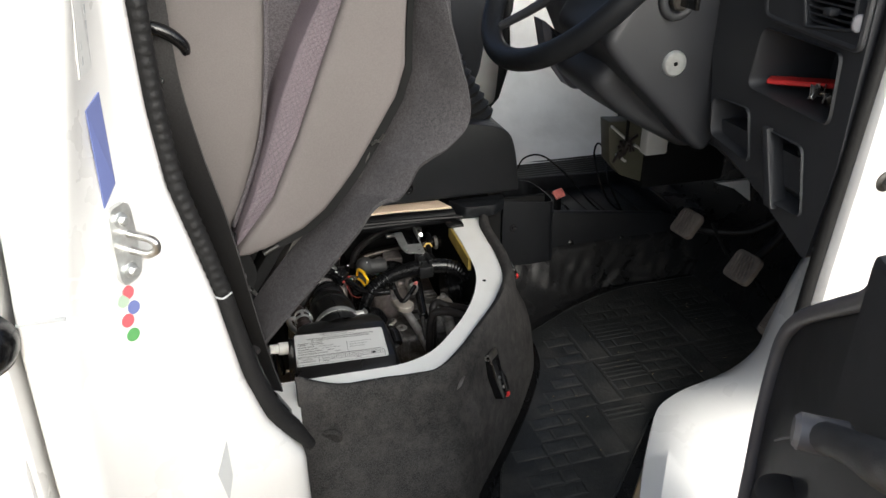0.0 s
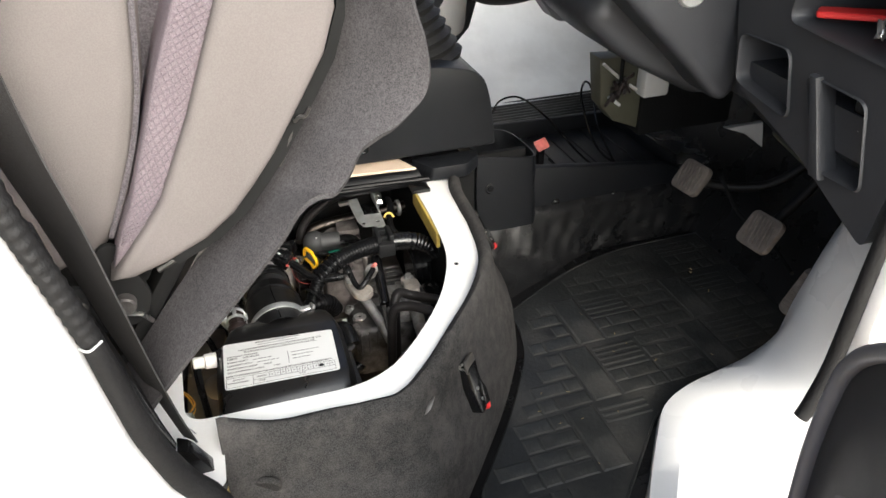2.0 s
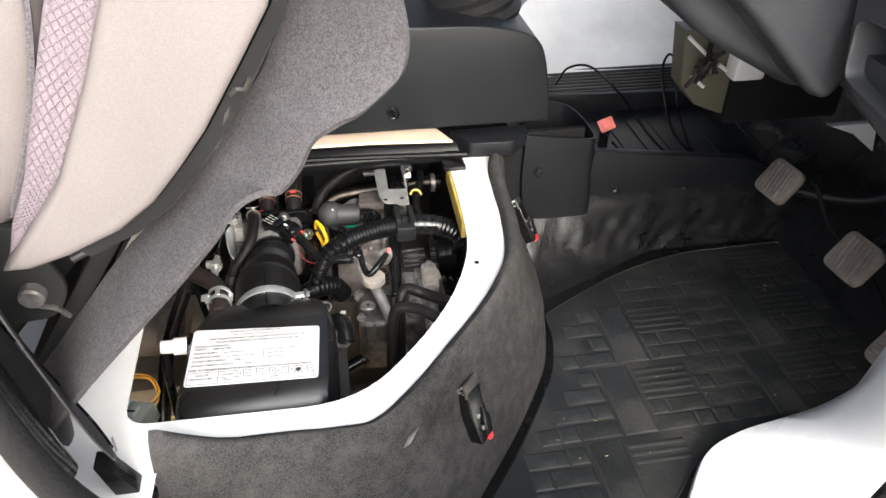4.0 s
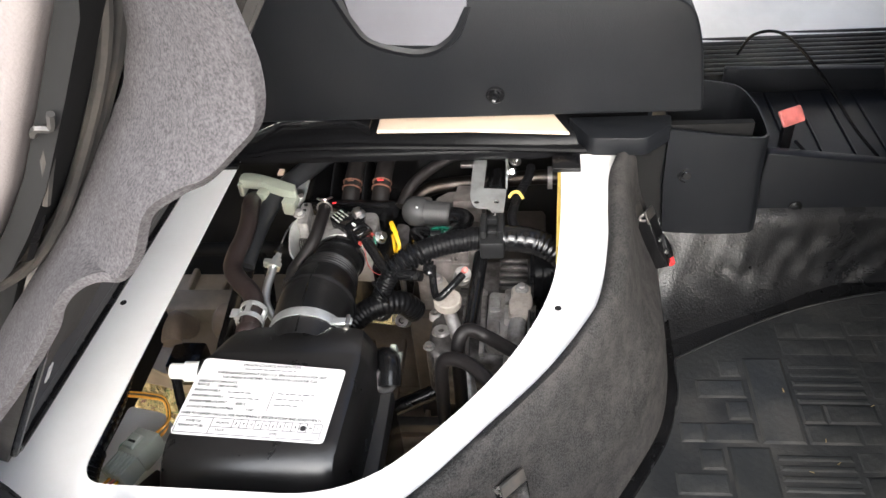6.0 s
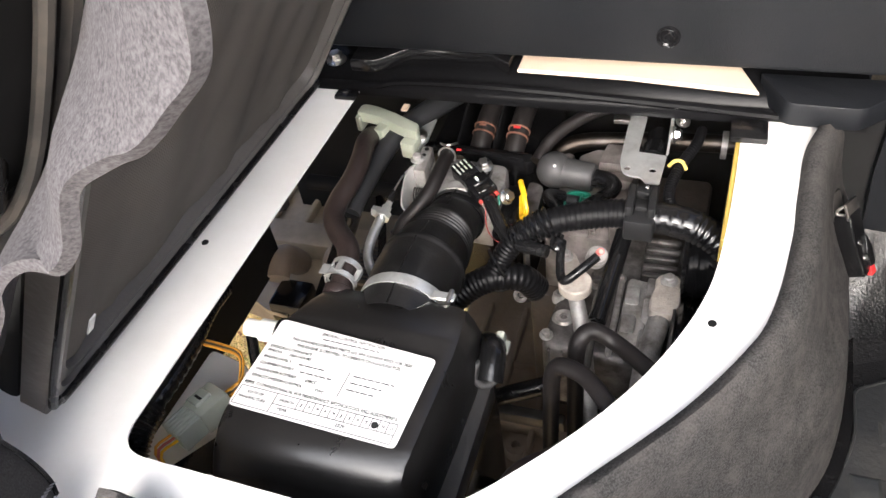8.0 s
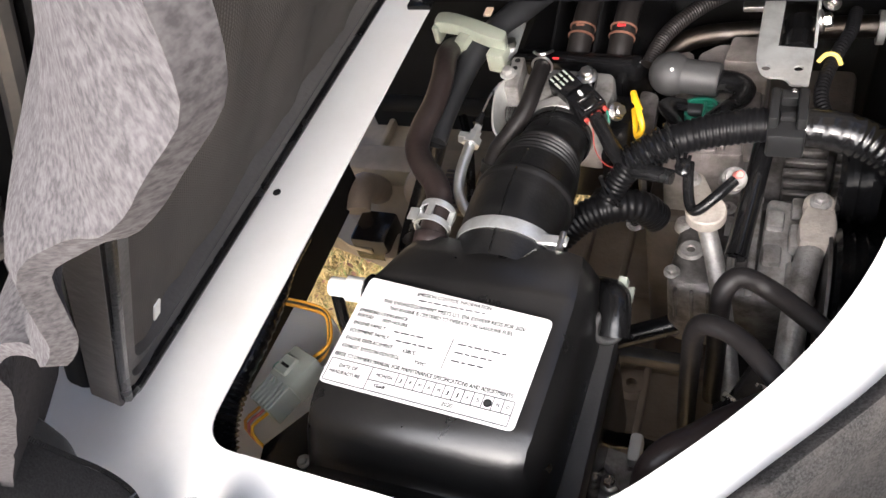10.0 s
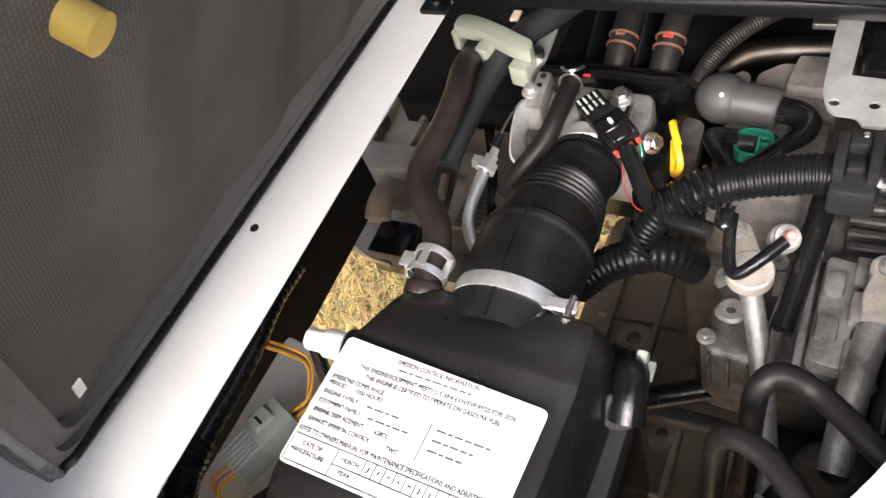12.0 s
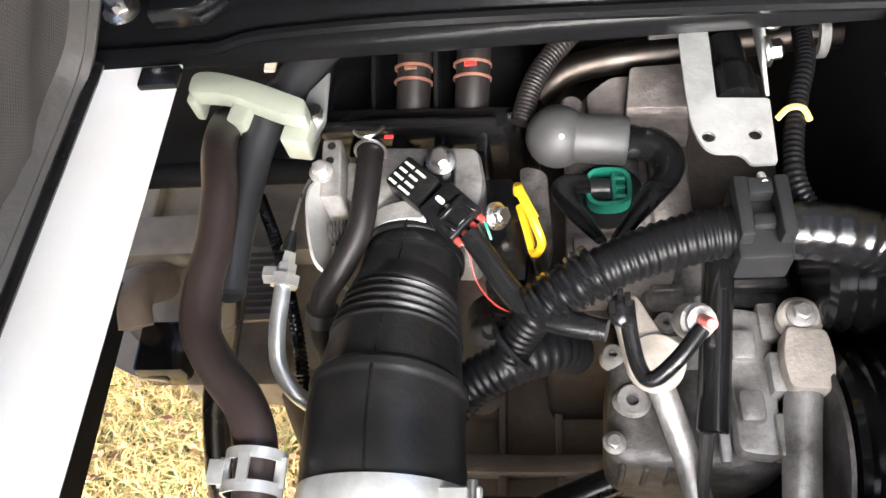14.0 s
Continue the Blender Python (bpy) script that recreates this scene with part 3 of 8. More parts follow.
outer = [(0.66, 0.70, 0.69), (0.71, 0.715, 0.69), (0.765, 0.74, 0.70), (0.81, 0.755, 0.715), (0.845, 0.76, 0.74), (0.873, 0.765, 0.77), (0.893, 0.768, 0.81), (0.907, 0.77, 0.86), (0.918, 0.77, 0.92), (0.93, 0.77, 0.98), (0.945, 0.77, 1.03), (0.97, 0.77, 1.1), (1.0, 0.77, 1.18)]
skirt = [(x, 0.69, 0.40) for x, y, z in outer]
drop = [(x, y + 0.012, z - 0.05) for x, y, z in inner]
def between(a, b, k, out_by):
    return [(p[0] + (q[0] - p[0]) * k, p[1] + (q[1] - p[1]) * k - out_by, p[2] + (q[2] - p[2]) * k + out_by * 0.5) for p, q in zip(a, b)]


pressed = [between(step2, outer, k, d) for k, d in ((0.24, 0.0), (0.29, 0.005), (0.36, 0.005), (0.41, 0.0), (0.60, 0.0), (0.65, 0.005), (0.74, 0.005), (0.79, 0.0))]
rows = [smooth_path(r, 4) for r in [drop, inner, crest, step1, step2] + pressed + [outer, skirt]]
part("wheel_arch", loft(B(), rows, thick=0.003), WHITE, cab, "white painted wheel arch and step at the door opening", angle=50)
part("front_pillar", prism(B(), [(0.812, 1.50), (0.804, 1.30), (0.800, 1.21), (0.793, 1.10), (0.789, 1.02), (0.805, 0.95), (0.90, 0.86), (1.3, 0.86), (1.3, 1.42), (0.94, 1.45), (0.90, 1.55), (0.89, 1.9), (0.82, 1.9)], "y", 0.765, 0.80, 0.008), WHITE, cab, "white painted windscreen pillar")
bolt(cab, (0.832, 0.765, 1.203), (0, -1, 0), 0.009, "hinge_bolt", mat=DARKSTEEL)
# far side of the cab
far = []
for x in [0.835 + 0.03 * k for k in range(14)]:
    w = 0.04 * math.sin((x - 0.8) * 6)
    low = 0.24 * (1 - (x - 0.835) / 0.39)
    far.append([(x - low, 1.60 + w, 0.86), (x - low * 0.9, 1.69 + w, 0.89), (x - low * 0.55, 1.78 + w * 0.8, 0.935), (x - low * 0.15, 1.85 + w * 0.6, 0.99), (x + 0.008, 1.90 + w * 0.4, 1.06), (x + 0.015, 1.935, 1.15), (x + 0.03, 1.95, 1.24), (x + 0.05, 1.97, 1.34)])
part("far_wheelhouse", loft(B(), far, thick=0.004), FAR_WHITE, cab, "white painted inner wheelhouse of the passenger side", angle=80)
part("far_door_sheet", box(B(), (-0.1, 2.02, 0.6), (0.90, 2.06, 1.42), 0.01), FAR_WHITE, cab)
part("far_door_trim", prism(B(), round_poly([(0.1, 0.95, 0.03), (0.72, 0.965, 0.03), (0.79, 0.995, 0.04), (0.808, 1.10, 0.05), (0.83, 1.42, 0.03), (0.1, 1.42, 0.03)]), "y", 1.975, 2.02, 0.012), DASH, cab, "black far door trim")
sealbm = B()
tube(sealbm, [(0.875, 1.945, 1.42), (0.853, 1.945, 1.22), (0.845, 1.943, 1.10), (0.838, 1.94, 1.01), (0.828, 1.935, 0.955), (0.80, 1.93, 0.935)], 0.012, 10)
part("far_door_seal", sealbm, SEAL, cab)
# floor, toe board, underside
part("floor_sheet", prism(B(), [(0.42, 0.80), (0.60, 0.80), (0.66, 0.87), (0.735, 0.965), (0.87, 0.985), (1.25, 0.985), (1.25, 1.34), (0.42, 1.34)], "z", 0.745, 0.757), VINYL, cab)
rows = []
for x in [0.60 + 0.005 * k for k in range(130)]:
    foot_y = 1.245 + 0.088 * max(0.0, min(1.0, (x - 0.63) / 0.2)) + 0.004 * noise.noise((x * 12, 5, 0))
    row = [(x, foot_y, 0.757)]
    for y, z, k in ((1.262, 0.762, 0.5), (1.275, 0.768, 1.0), (1.287, 0.776, 1.3), (1.298, 0.785, 1.5), (1.306, 0.795, 1.6), (1.312, 0.805, 1.6), (1.319, 0.815, 1.4), (1.325, 0.825, 1.2), (1.333, 0.838, 0.8), (1.342, 0.850, 0.5)):
        wr = 0.0042 * noise.noise((x * 24 + z * 14, z * 34, 0)) + 0.0026 * noise.noise((x * 60 - z * 40, z * 60, 1))
        row.append((x, foot_y + (y - 1.245) / 0.097 * (1.342 - foot_y) + wr * k, z + wr * k * 0.4))
    rows.append(row + [(x, 1.37, 0.865)])
part("floor_vinyl", loft(B(), rows, thick=0.003), VINYL, cab, "black wrinkled floor vinyl rising to the tray", angle=80)
part("toe_board", prism(B(), [(1.02, 0.757), (1.14, 0.95), (1.20, 1.3), (1.26, 1.3), (1.26, 0.745), (1.02, 0.745)], "y", 0.80, 2.0), VINYL, cab)
part("far_floor", box(B(), (0.62, 1.37, 0.84), (1.25, 2.0, 0.86)), VINYL, cab)
ribs = B()
for k in range(11):
    y = 1.585 + 0.012 * k
    box(ribs, (0.70, y, 0.86), (1.06, y + 0.006, 0.885), 0.002, 1)
part("far_mat", ribs, MAT, cab, "black ribbed rubber mat of the passenger side")

# ---- seat box with the hatch rim ----
seat_box = thing("seat_box", (0.35, 1.1, 0.76), "carpeted seat box with a white painted hatch rim over the engine", "seat box")
hatch_in = round_poly([(0.1735, 0.9355, 0.022), (0.366, 0.9305, 0.05), (0.4545, 1.026, 0.12), (0.4985, 1.115, 0.05), (0.5075, 1.19, 0.05), (0.512, 1.3045, 0.003), (0.181, 1.3045, 0.003)], 8)
hatch_out = round_poly([(0.02, 0.848, 0.01), (0.203, 0.848, 0.01), (0.206, 0.911, 0.006), (0.378, 0.895, 0.05), (0.497, 1.026, 0.08), (0.544, 1.109, 0.05), (0.556, 1.19, 0.05), (0.562, 1.277, 0.01), (0.568, 1.3075, 0.003), (0.02, 1.3075, 0.003)], 8)
rim_loop = [p for p in hatch_out if not (p[1] > 1.304 and p[0] < 0.5)] + [(0.568, 1.316), (0.512, 1.316)] + [p for p in reversed(hatch_in) if p[1] < 1.30] + [(0.181, 1.316), (0.02, 1.316)]
rim = plate(B(), rim_loop, [], "z", 0.9485, 0.95)
rim_part = part("hatch_rim", rim, WHITE_IN, seat_box, "white painted steel hatch rim", angle=30)
for hx, hy in ((0.503, 1.102), (0.137, 1.108)):
    part("hole", cyl(B(), (hx, hy, 0.9495), (hx, hy, 0.9504), 0.0028, seg=14), DARK, rim_part)
top_line = [(0.203, 0.8985), (0.212, 0.8995), (0.228, 0.900), (0.25, 0.900), (0.348, 0.897), (0.380, 0.904), (0.406, 0.927), (0.452, 0.979), (0.494, 1.029), (0.523, 1.074), (0.541, 1.116), (0.552, 1.18), (0.556, 1.23), (0.561, 1.28), (0.573, 1.320)]
low_line = [(0.200, 0.832), (0.206, 0.834), (0.224, 0.837), (0.26, 0.842), (0.37, 0.846), (0.405, 0.862), (0.435, 0.898), (0.485, 0.960), (0.535, 1.025), (0.575, 1.085), (0.600, 1.13), (0.612, 1.175), (0.616, 1.225), (0.618, 1.28), (0.620, 1.33)]
top_s, low_s = smooth_path([(x, y, 0) for x, y in top_line], 5), smooth_path([(x, y, 0) for x, y in low_line], 5)
rows = []
for z, k in ((0.948, -0.02), (0.9545, 0.01), (0.9555, 0.05), (0.951, 0.11), (0.935, 0.17), (0.91, 0.23), (0.888, 0.32), (0.868, 0.48), (0.85, 0.64), (0.83, 0.75), (0.80, 0.88), (0.775, 0.97), (0.757, 1.0), (0.70, 1.03)):
    row = []
    for i, (a, b) in enumerate(zip(top_s, low_s)):
        side = max(0.0, min(1.0, (i - 6) / 22))
        kk = k if i < 30 else k + 0.12 * math.sin(math.pi * max(0, min(1, k))) * side
        p = a.lerp(b, kk)
        curl = 0.020 * max(0.0, min(1.0, (0.262 - a.x) / 0.055)) ** 1.5 * max(0.0, 1 - k * 2.2)
        row.append((p.x, p.y, z + curl + 0.0025 * noise.noise((p.x * 28, p.y * 28, z * 28)) + 0.006 * math.sin(math.pi * max(0, min(1, k))) * noise.noise((p.x * 9, p.y * 9, 3))))
    rows.append(row)
carpet = part("carpet", loft(B(), rows, thick=-0.004), CARPET, seat_box, "dark grey felt carpet round the seat box", angle=80)
part("seat_box_edge_strip", loft(B(), [[(p.x + 0.001, p.y - 0.001, 0.761) for p in low_s[20:]], [(p.x + 0.011, p.y - 0.009, 0.765) for p in low_s[20:]], [(p.x + 0.013, p.y - 0.011, 0.757) for p in low_s[20:]]], thick=0.002), RUBBER, seat_box)
part("trim_plug", cyl(B(), (0.238, 0.884, 0.902), (0.236, 0.878, 0.900), 0.013, seg=20, bevel=0.002), CARPET, seat_box)
tear = B()
tube(tear, [(0.392, 0.900, 0.917), (0.402, 0.903, 0.926), (0.410, 0.908, 0.934)], [0.0012, 0.004, 0.0012], 6, 3, flat=0.4)
part("carpet_slit", tear, ALLOY_DARK, carpet, "bare slit in the carpet")
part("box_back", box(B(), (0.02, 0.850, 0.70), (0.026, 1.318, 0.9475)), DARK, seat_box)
# near-black sheets stand in for the shaded depth of the engine bay
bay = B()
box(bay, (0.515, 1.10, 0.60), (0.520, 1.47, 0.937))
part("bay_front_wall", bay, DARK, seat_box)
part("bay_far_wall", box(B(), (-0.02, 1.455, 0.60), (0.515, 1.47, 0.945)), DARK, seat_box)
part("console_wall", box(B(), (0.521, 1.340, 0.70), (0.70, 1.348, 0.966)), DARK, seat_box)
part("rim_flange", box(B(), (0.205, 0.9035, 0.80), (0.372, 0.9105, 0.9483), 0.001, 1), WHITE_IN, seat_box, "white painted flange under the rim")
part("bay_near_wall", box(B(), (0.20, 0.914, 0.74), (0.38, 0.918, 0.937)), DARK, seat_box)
part("foam_strip", prism(B(), [(0.5035, 1.180), (0.5085, 1.180), (0.5135, 1.303), (0.5085, 1.303)], "z", 0.925, 0.9475, 0.001, 1), FOAM, seat_box, "yellow foam strip under the hatch rim")
# cross member behind the hatch, the board and the bolt on it
member = thing("cross_member", (0.35, 1.33, 0.95), "black painted cross member behind the engine hatch", "cross member")
prof = [(1.3165, 0.946), (1.3165, 0.951), (1.318, 0.956), (1.321, 0.958), (1.324, 0.954), (1.327, 0.954), (1.332, 0.963), (1.340, 0.967), (1.40, 0.968), (1.40, 0.946)]
part("beam", prism(B(), prof, "x", 0.10, 0.60), BLACKPAINT, member)
lip = B()
tube(lip, [(0.170, 1.3235, 0.952), (0.20, 1.320, 0.955), (0.225, 1.323, 0.958), (0.30, 1.3235, 0.959), (0.42, 1.320, 0.958), (0.512, 1.316, 0.956), (0.575, 1.315, 0.954)], 0.0035, 8, 5)
part("lip", lip, BLACKPAINT, member)
bolt(member, (0.153, 1.338, 0.9665), (0, 0, 1), 0.0075)
part("tape", box(B(), (0.163, 1.300, 0.9502), (0.183, 1.312, 0.9545), 0.001), RUBBER, member, "piece of black foam tape")
part("tape", box(B(), (0.503, 1.285, 0.9502), (0.530, 1.309, 0.9555), 0.001), RUBBER, member, "piece of black foam tape")
brd = B()
prism(brd, [(0.326, 1.333), (0.420, 1.331), (0.520, 1.322), (0.505, 1.358), (0.326, 1.362)], "z", 0.9685, 0.9725, 0.001, 1)
tagged(part("board_strip", brd, PAPER), "thin beige board strip lying on the cross member", "board strip")


# ---- seat, tipped back with the hatch lid ----
seat = thing("driver_seat", (0.13, 1.1, 0.96), "beige driver seat with quilted mauve panel, tipped back open", "seat")
bolster = [(0.158, 1.141), (0.175, 1.141), (0.20, 1.149), (0.232, 1.164), (0.255, 1.182), (0.273, 1.203), (0.290, 1.225), (0.315, 1.265), (0.333, 1.295), (0.343, 1.325), (0.344, 1.36), (0.347, 1.40), (0.345, 1.46), (0.335, 1.56), (0.32, 1.60), (0.325, 1.50), (0.305, 1.45), (0.287, 1.391), (0.262, 1.33), (0.234, 1.261), (0.205, 1.20), (0.175, 1.162)]
part("cushion_bolster", prism(B(), [(a - 0.005, c + 0.008) for a, c in bolster], "y", 0.884, 0.935, 0.014, 3), BEIGE, seat, "beige side bolster of the seat cushion", angle=60)
quilt = [(0.160, 1.147), (0.176, 1.163), (0.206, 1.201), (0.235, 1.262), (0.263, 1.331), (0.288, 1.392), (0.306, 1.452), (0.326, 1.50), (0.32, 1.60), (0.30, 1.60), (0.285, 1.46), (0.265, 1.392), (0.240, 1.345), (0.219, 1.297), (0.200, 1.245), (0.183, 1.20), (0.168, 1.17)]
q = part("quilted_panel", prism(B(), [(a - 0.004, c + 0.006) for a, c in quilt], "y", 0.893, 1.25, 0.006, 2), QUILT, seat, "mauve diamond-quilted fabric panel", angle=60)
stitch = B()
mid = [Vector((a - 0.004, 0, b + 0.006)) for a, b in ((0.172, 1.167), (0.194, 1.2), (0.226, 1.28), (0.252, 1.338), (0.277, 1.392), (0.297, 1.452))]
path = smooth_path(mid, 10)
for i in range(0, len(path) - 5, 1):
    for s in (-1, 1):
        w = 0.010 * min(1.0, 0.35 + i / 20)
        a, b = path[i], path[min(i + 4, len(path) - 1)]
        tube(stitch, [(a.x - s * w, 0.8928, a.z + s * w * 0.4), ((a.x + b.x) / 2, 0.8920, (a.z + b.z) / 2), (b.x + s * w, 0.8928, b.z - s * w * 0.4)], 0.0007, 5, 2, flat=0.8)
tagged(part("quilting", stitch, QUILT_SEAM, q, "quilting seams"), kind="stuff")
backrest = [(0.06, 1.12), (0.150, 1.155), (0.172, 1.183), (0.190, 1.235), (0.204, 1.284), (0.212, 1.34), (0.217, 1.392), (0.222, 1.46), (0.225, 1.62), (0.03, 1.65), (0.0, 1.35)]
part("backrest", prism(B(), backrest, "y", 0.918, 1.30, 0.016, 3), BEIGE, seat, "beige seat backrest", angle=60)
seam = B()
tube(seam, [(0.158, 0.9172, 1.170), (0.186, 0.9165, 1.235), (0.2, 0.9165, 1.284), (0.208, 0.9165, 1.34), (0.213, 0.9165, 1.392), (0.218, 0.9168, 1.46), (0.221, 0.9168, 1.6)], 0.0022, 6, 4)
part("piping", seam, SEAT_DARK, seat)
# dark prism stands in for the shaded crease beside the backrest
part("backrest_centre", prism(B(), [(0.12, 1.14), (0.19, 1.19), (0.23, 1.29), (0.262, 1.39), (0.29, 1.46), (0.30, 1.6), (0.10, 1.6)], "y", 0.975, 1.26, 0.01), SEAT_DARK, seat, "dark mauve fill for the shaded crease between backrest and cushion")
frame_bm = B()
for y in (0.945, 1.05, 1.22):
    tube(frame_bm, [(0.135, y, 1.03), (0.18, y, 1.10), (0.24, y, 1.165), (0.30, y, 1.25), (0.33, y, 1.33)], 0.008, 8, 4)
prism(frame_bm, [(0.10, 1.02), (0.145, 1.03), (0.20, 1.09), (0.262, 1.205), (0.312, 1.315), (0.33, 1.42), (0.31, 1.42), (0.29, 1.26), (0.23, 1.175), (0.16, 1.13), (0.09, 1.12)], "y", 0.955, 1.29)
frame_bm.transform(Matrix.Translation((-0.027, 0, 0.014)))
# pan is near-black so the hollow under the cushion reads dark
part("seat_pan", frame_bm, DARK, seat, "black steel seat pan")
# near-black skin paints the shaded gap between cushion and skirt
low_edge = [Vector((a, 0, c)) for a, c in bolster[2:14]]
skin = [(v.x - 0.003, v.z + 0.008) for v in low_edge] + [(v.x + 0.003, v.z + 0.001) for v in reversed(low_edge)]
part("pan_skin", prism(B(), skin, "y", 0.894, 0.934), DARK, seat, "near-black skin painting the shaded gap under the cushion")
for y, r in ((0.915, 0.003), (0.926, 0.004)):
    part("pan_wire", tube(B(), [(0.185, y, 1.135), (0.25, y + 0.004, 1.168), (0.30, y + 0.006, 1.232), (0.335, y + 0.004, 1.30), (0.352, y, 1.40)], r, 8, 5), DARKSTEEL, seat)
latch = B()  # hangs between skirt and cushion
tube(latch, [(0.288, 0.897, 1.218), (0.298, 0.897, 1.240), (0.306, 0.897, 1.256)], [0.002, 0.0035, 0.002], 8, 3)
tube(latch, [(0.302, 0.891, 1.254), (0.306, 0.889, 1.258), (0.310, 0.891, 1.257), (0.314, 0.889, 1.264)], 0.0016, 6, 3)
part("latch", latch, DARKSTEEL, seat, "bright steel latch under the cushion")
lev = B()
tube(lev, [(0.252, 0.912, 1.178), (0.268, 0.910, 1.204), (0.284, 0.906, 1.234)], [0.005, 0.007, 0.006], 8, 3)
part("latch_sleeve", lev, RUBBER, seat)
hook = B()
tube(hook, [(0.145, 0.925, 1.105), (0.153, 0.915, 1.10), (0.165, 0.912, 1.098), (0.172, 0.914, 1.088)], 0.002, 6, 4)
part("wire_hook", hook, STEEL, seat)
part("hinge_plate", prism(B(), round_poly([(0.105, 1.10, 0.006), (0.118, 1.085, 0.008), (0.165, 1.088, 0.012), (0.178, 1.112, 0.012), (0.160, 1.165, 0.01), (0.145, 1.165, 0.01), (0.135, 1.13, 0.01), (0.105, 1.135, 0.006)]), "y", 0.913, 0.919, 0.0015), DARK, seat, "black hinge plate below the cushion")
part("pivot_bolt", cyl(B(), (0.156, 0.914, 1.113), (0.1555, 0.904, 1.112), 0.0085, seg=18, bevel=0.0015), ALLOY_DARK, seat)
part("pivot_bolt", cyl(B(), (0.123, 0.914, 1.118), (0.1225, 0.906, 1.117), 0.007, seg=18, bevel=0.0015), DARKSTEEL, seat)
# the hatch lid under the seat
ang = math.atan2(1.345 - 0.966, 0.365 - 0.117)
askew = Matrix.Identity(4)
askew[0][1], askew[0][3] = 0.05, -0.05 * 0.95
L = askew @ Matrix.Translation((0.117, 0, 0.966)) @ Matrix.Rotation(-ang, 4, "Y")
lid = B()
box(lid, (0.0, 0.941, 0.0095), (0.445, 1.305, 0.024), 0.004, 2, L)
# near-black colour puts shade into the gap between seat and lid
lid_part = part("hatch_lid", lid, DARK, seat, "near-black hatch lid, coloured for the shaded gap behind it")
for nm, lo_y, hi_z, lo_z in (("lid_flange", 0.951, 0.006, -0.010), ("lid_step", 0.9605, 0.006, -0.006)):
    x_in = 0.0055 if nm == "lid_flange" else 0.009
    ring_out = round_poly([(0.0, 0.938, 0.014), (0.445, 0.938, 0.03), (0.445, 1.307, 0.02), (0.0, 1.307, 0.02)] if nm == "lid_flange" else [(0.004, 0.944, 0.014), (0.441, 0.944, 0.03), (0.441, 1.303, 0.02), (0.004, 1.303, 0.02)], 8)
    rimlid = plate(B(), ring_out, [round_poly([(x_in, lo_y, 0.03), (0.445 - x_in, lo_y, 0.03), (0.445 - x_in, 1.307 - x_in * 0.7, 0.02), (x_in, 1.307 - x_in * 0.7, 0.02)], 8)], "z", lo_z, hi_z)
    rimlid.transform(L)
    part(nm, rimlid, LIDGREY, lid_part)
gask = B()
pts = [(0.005, 1.306), (0.004, 1.1), (0.005, 0.970), (0.012, 0.948), (0.035, 0.942), (0.2, 0.941), (0.44, 0.941)]
tube(gask, [L @ Vector((a, b, -0.0115)) for a, b in pts], 0.003, 8, 6)
part("lid_seal", gask, RUBBER, lid_part, "black rubber seal along the lid")
rows = []
for i in range(45):
    lx = 0.005 + 0.00985 * i
    rows.append([tuple(L @ Vector((lx, 0.952 + 0.0087 * k, 0.0015 - 0.0022 * noise.noise((lx * 9, k * 0.45, 2)) - 0.0016 * math.sin(k * 0.62 + 1.5 * noise.noise((lx * 5, k * 0.2, 0))) - 0.0009 * noise.noise((lx * 40, k * 1.3, 4))))) for k in range(41)])
part("insulation_pad", loft(B(), rows), LIDPAD, lid_part, "brown-grey woven insulation on the lid's underside", angle=80)
part("lid_slot", box(B(), (0.060, 0.972, -0.0105), (0.078, 0.977, -0.0095), 0, 1, L), KNOBW, lid_part)
part("lid_plug", cyl(B(), L @ Vector((0.25, 1.03, -0.008)), L @ Vector((0.25, 1.03, 0.004)), 0.0065), FOAM, lid_part, "small yellow plastic plug")
# felt skirt along the lid's near edge
sk_low = [(0.138, 1.0), (0.166, 1.037), (0.207, 1.083), (0.25, 1.129), (0.282, 1.166), (0.297, 1.187), (0.312, 1.196), (0.325, 1.198), (0.337, 1.212), (0.346, 1.229), (0.36, 1.238), (0.372, 1.244), (0.386, 1.256), (0.396, 1.267), (0.401, 1.283), (0.397, 1.313), (0.384, 1.36), (0.376, 1.392), (0.362, 1.47)]
sk_top = [(0.133, 1.02), (0.160, 1.052), (0.190, 1.090), (0.220, 1.127), (0.245, 1.153), (0.262, 1.172), (0.280, 1.193), (0.292, 1.208), (0.303, 1.221), (0.314, 1.235), (0.324, 1.248), (0.334, 1.262), (0.341, 1.277), (0.347, 1.297), (0.350, 1.318), (0.351, 1.345), (0.351, 1.385), (0.351, 1.42), (0.353, 1.48)]
lo_s, hi_s = smooth_path([(a, 0, c) for a, c in sk_low], 4), smooth_path([(a - 0.011, 0, c - 0.012) for a, c in sk_top], 4)
rows = []
for k in range(9):
    u = k / 8
    row = []
    for a, c in zip(lo_s, hi_s):
        q = a.lerp(c, u)
        wob = 0.0014 * noise.noise((q.x * 60, u * 3, q.z * 60))
        row.append((q.x + wob, 0.874 + 0.058 * u ** 1.3 + wob, q.z + wob * 0.6))
    rows.append(row)
skb = loft(B(), rows, thick=0.0045)
part("carpet_skirt", skb, CARPET_SKIRT, seat, "grey felt carpet skirt of the lid", angle=80)
part("front_skirt", prism(B(), [(0.372, 1.36), (0.387, 1.36), (0.384, 1.40), (0.370, 1.47), (0.352, 1.47), (0.364, 1.41)], "y", 0.8905, 1.30, 0.003), CARPET_SKIRT, seat)

# ---- door seals ----
seal = thing("door_seal", (0.2, 0.83, 0.96), "black ribbed rubber door seal along the rear pillar", "door seal")
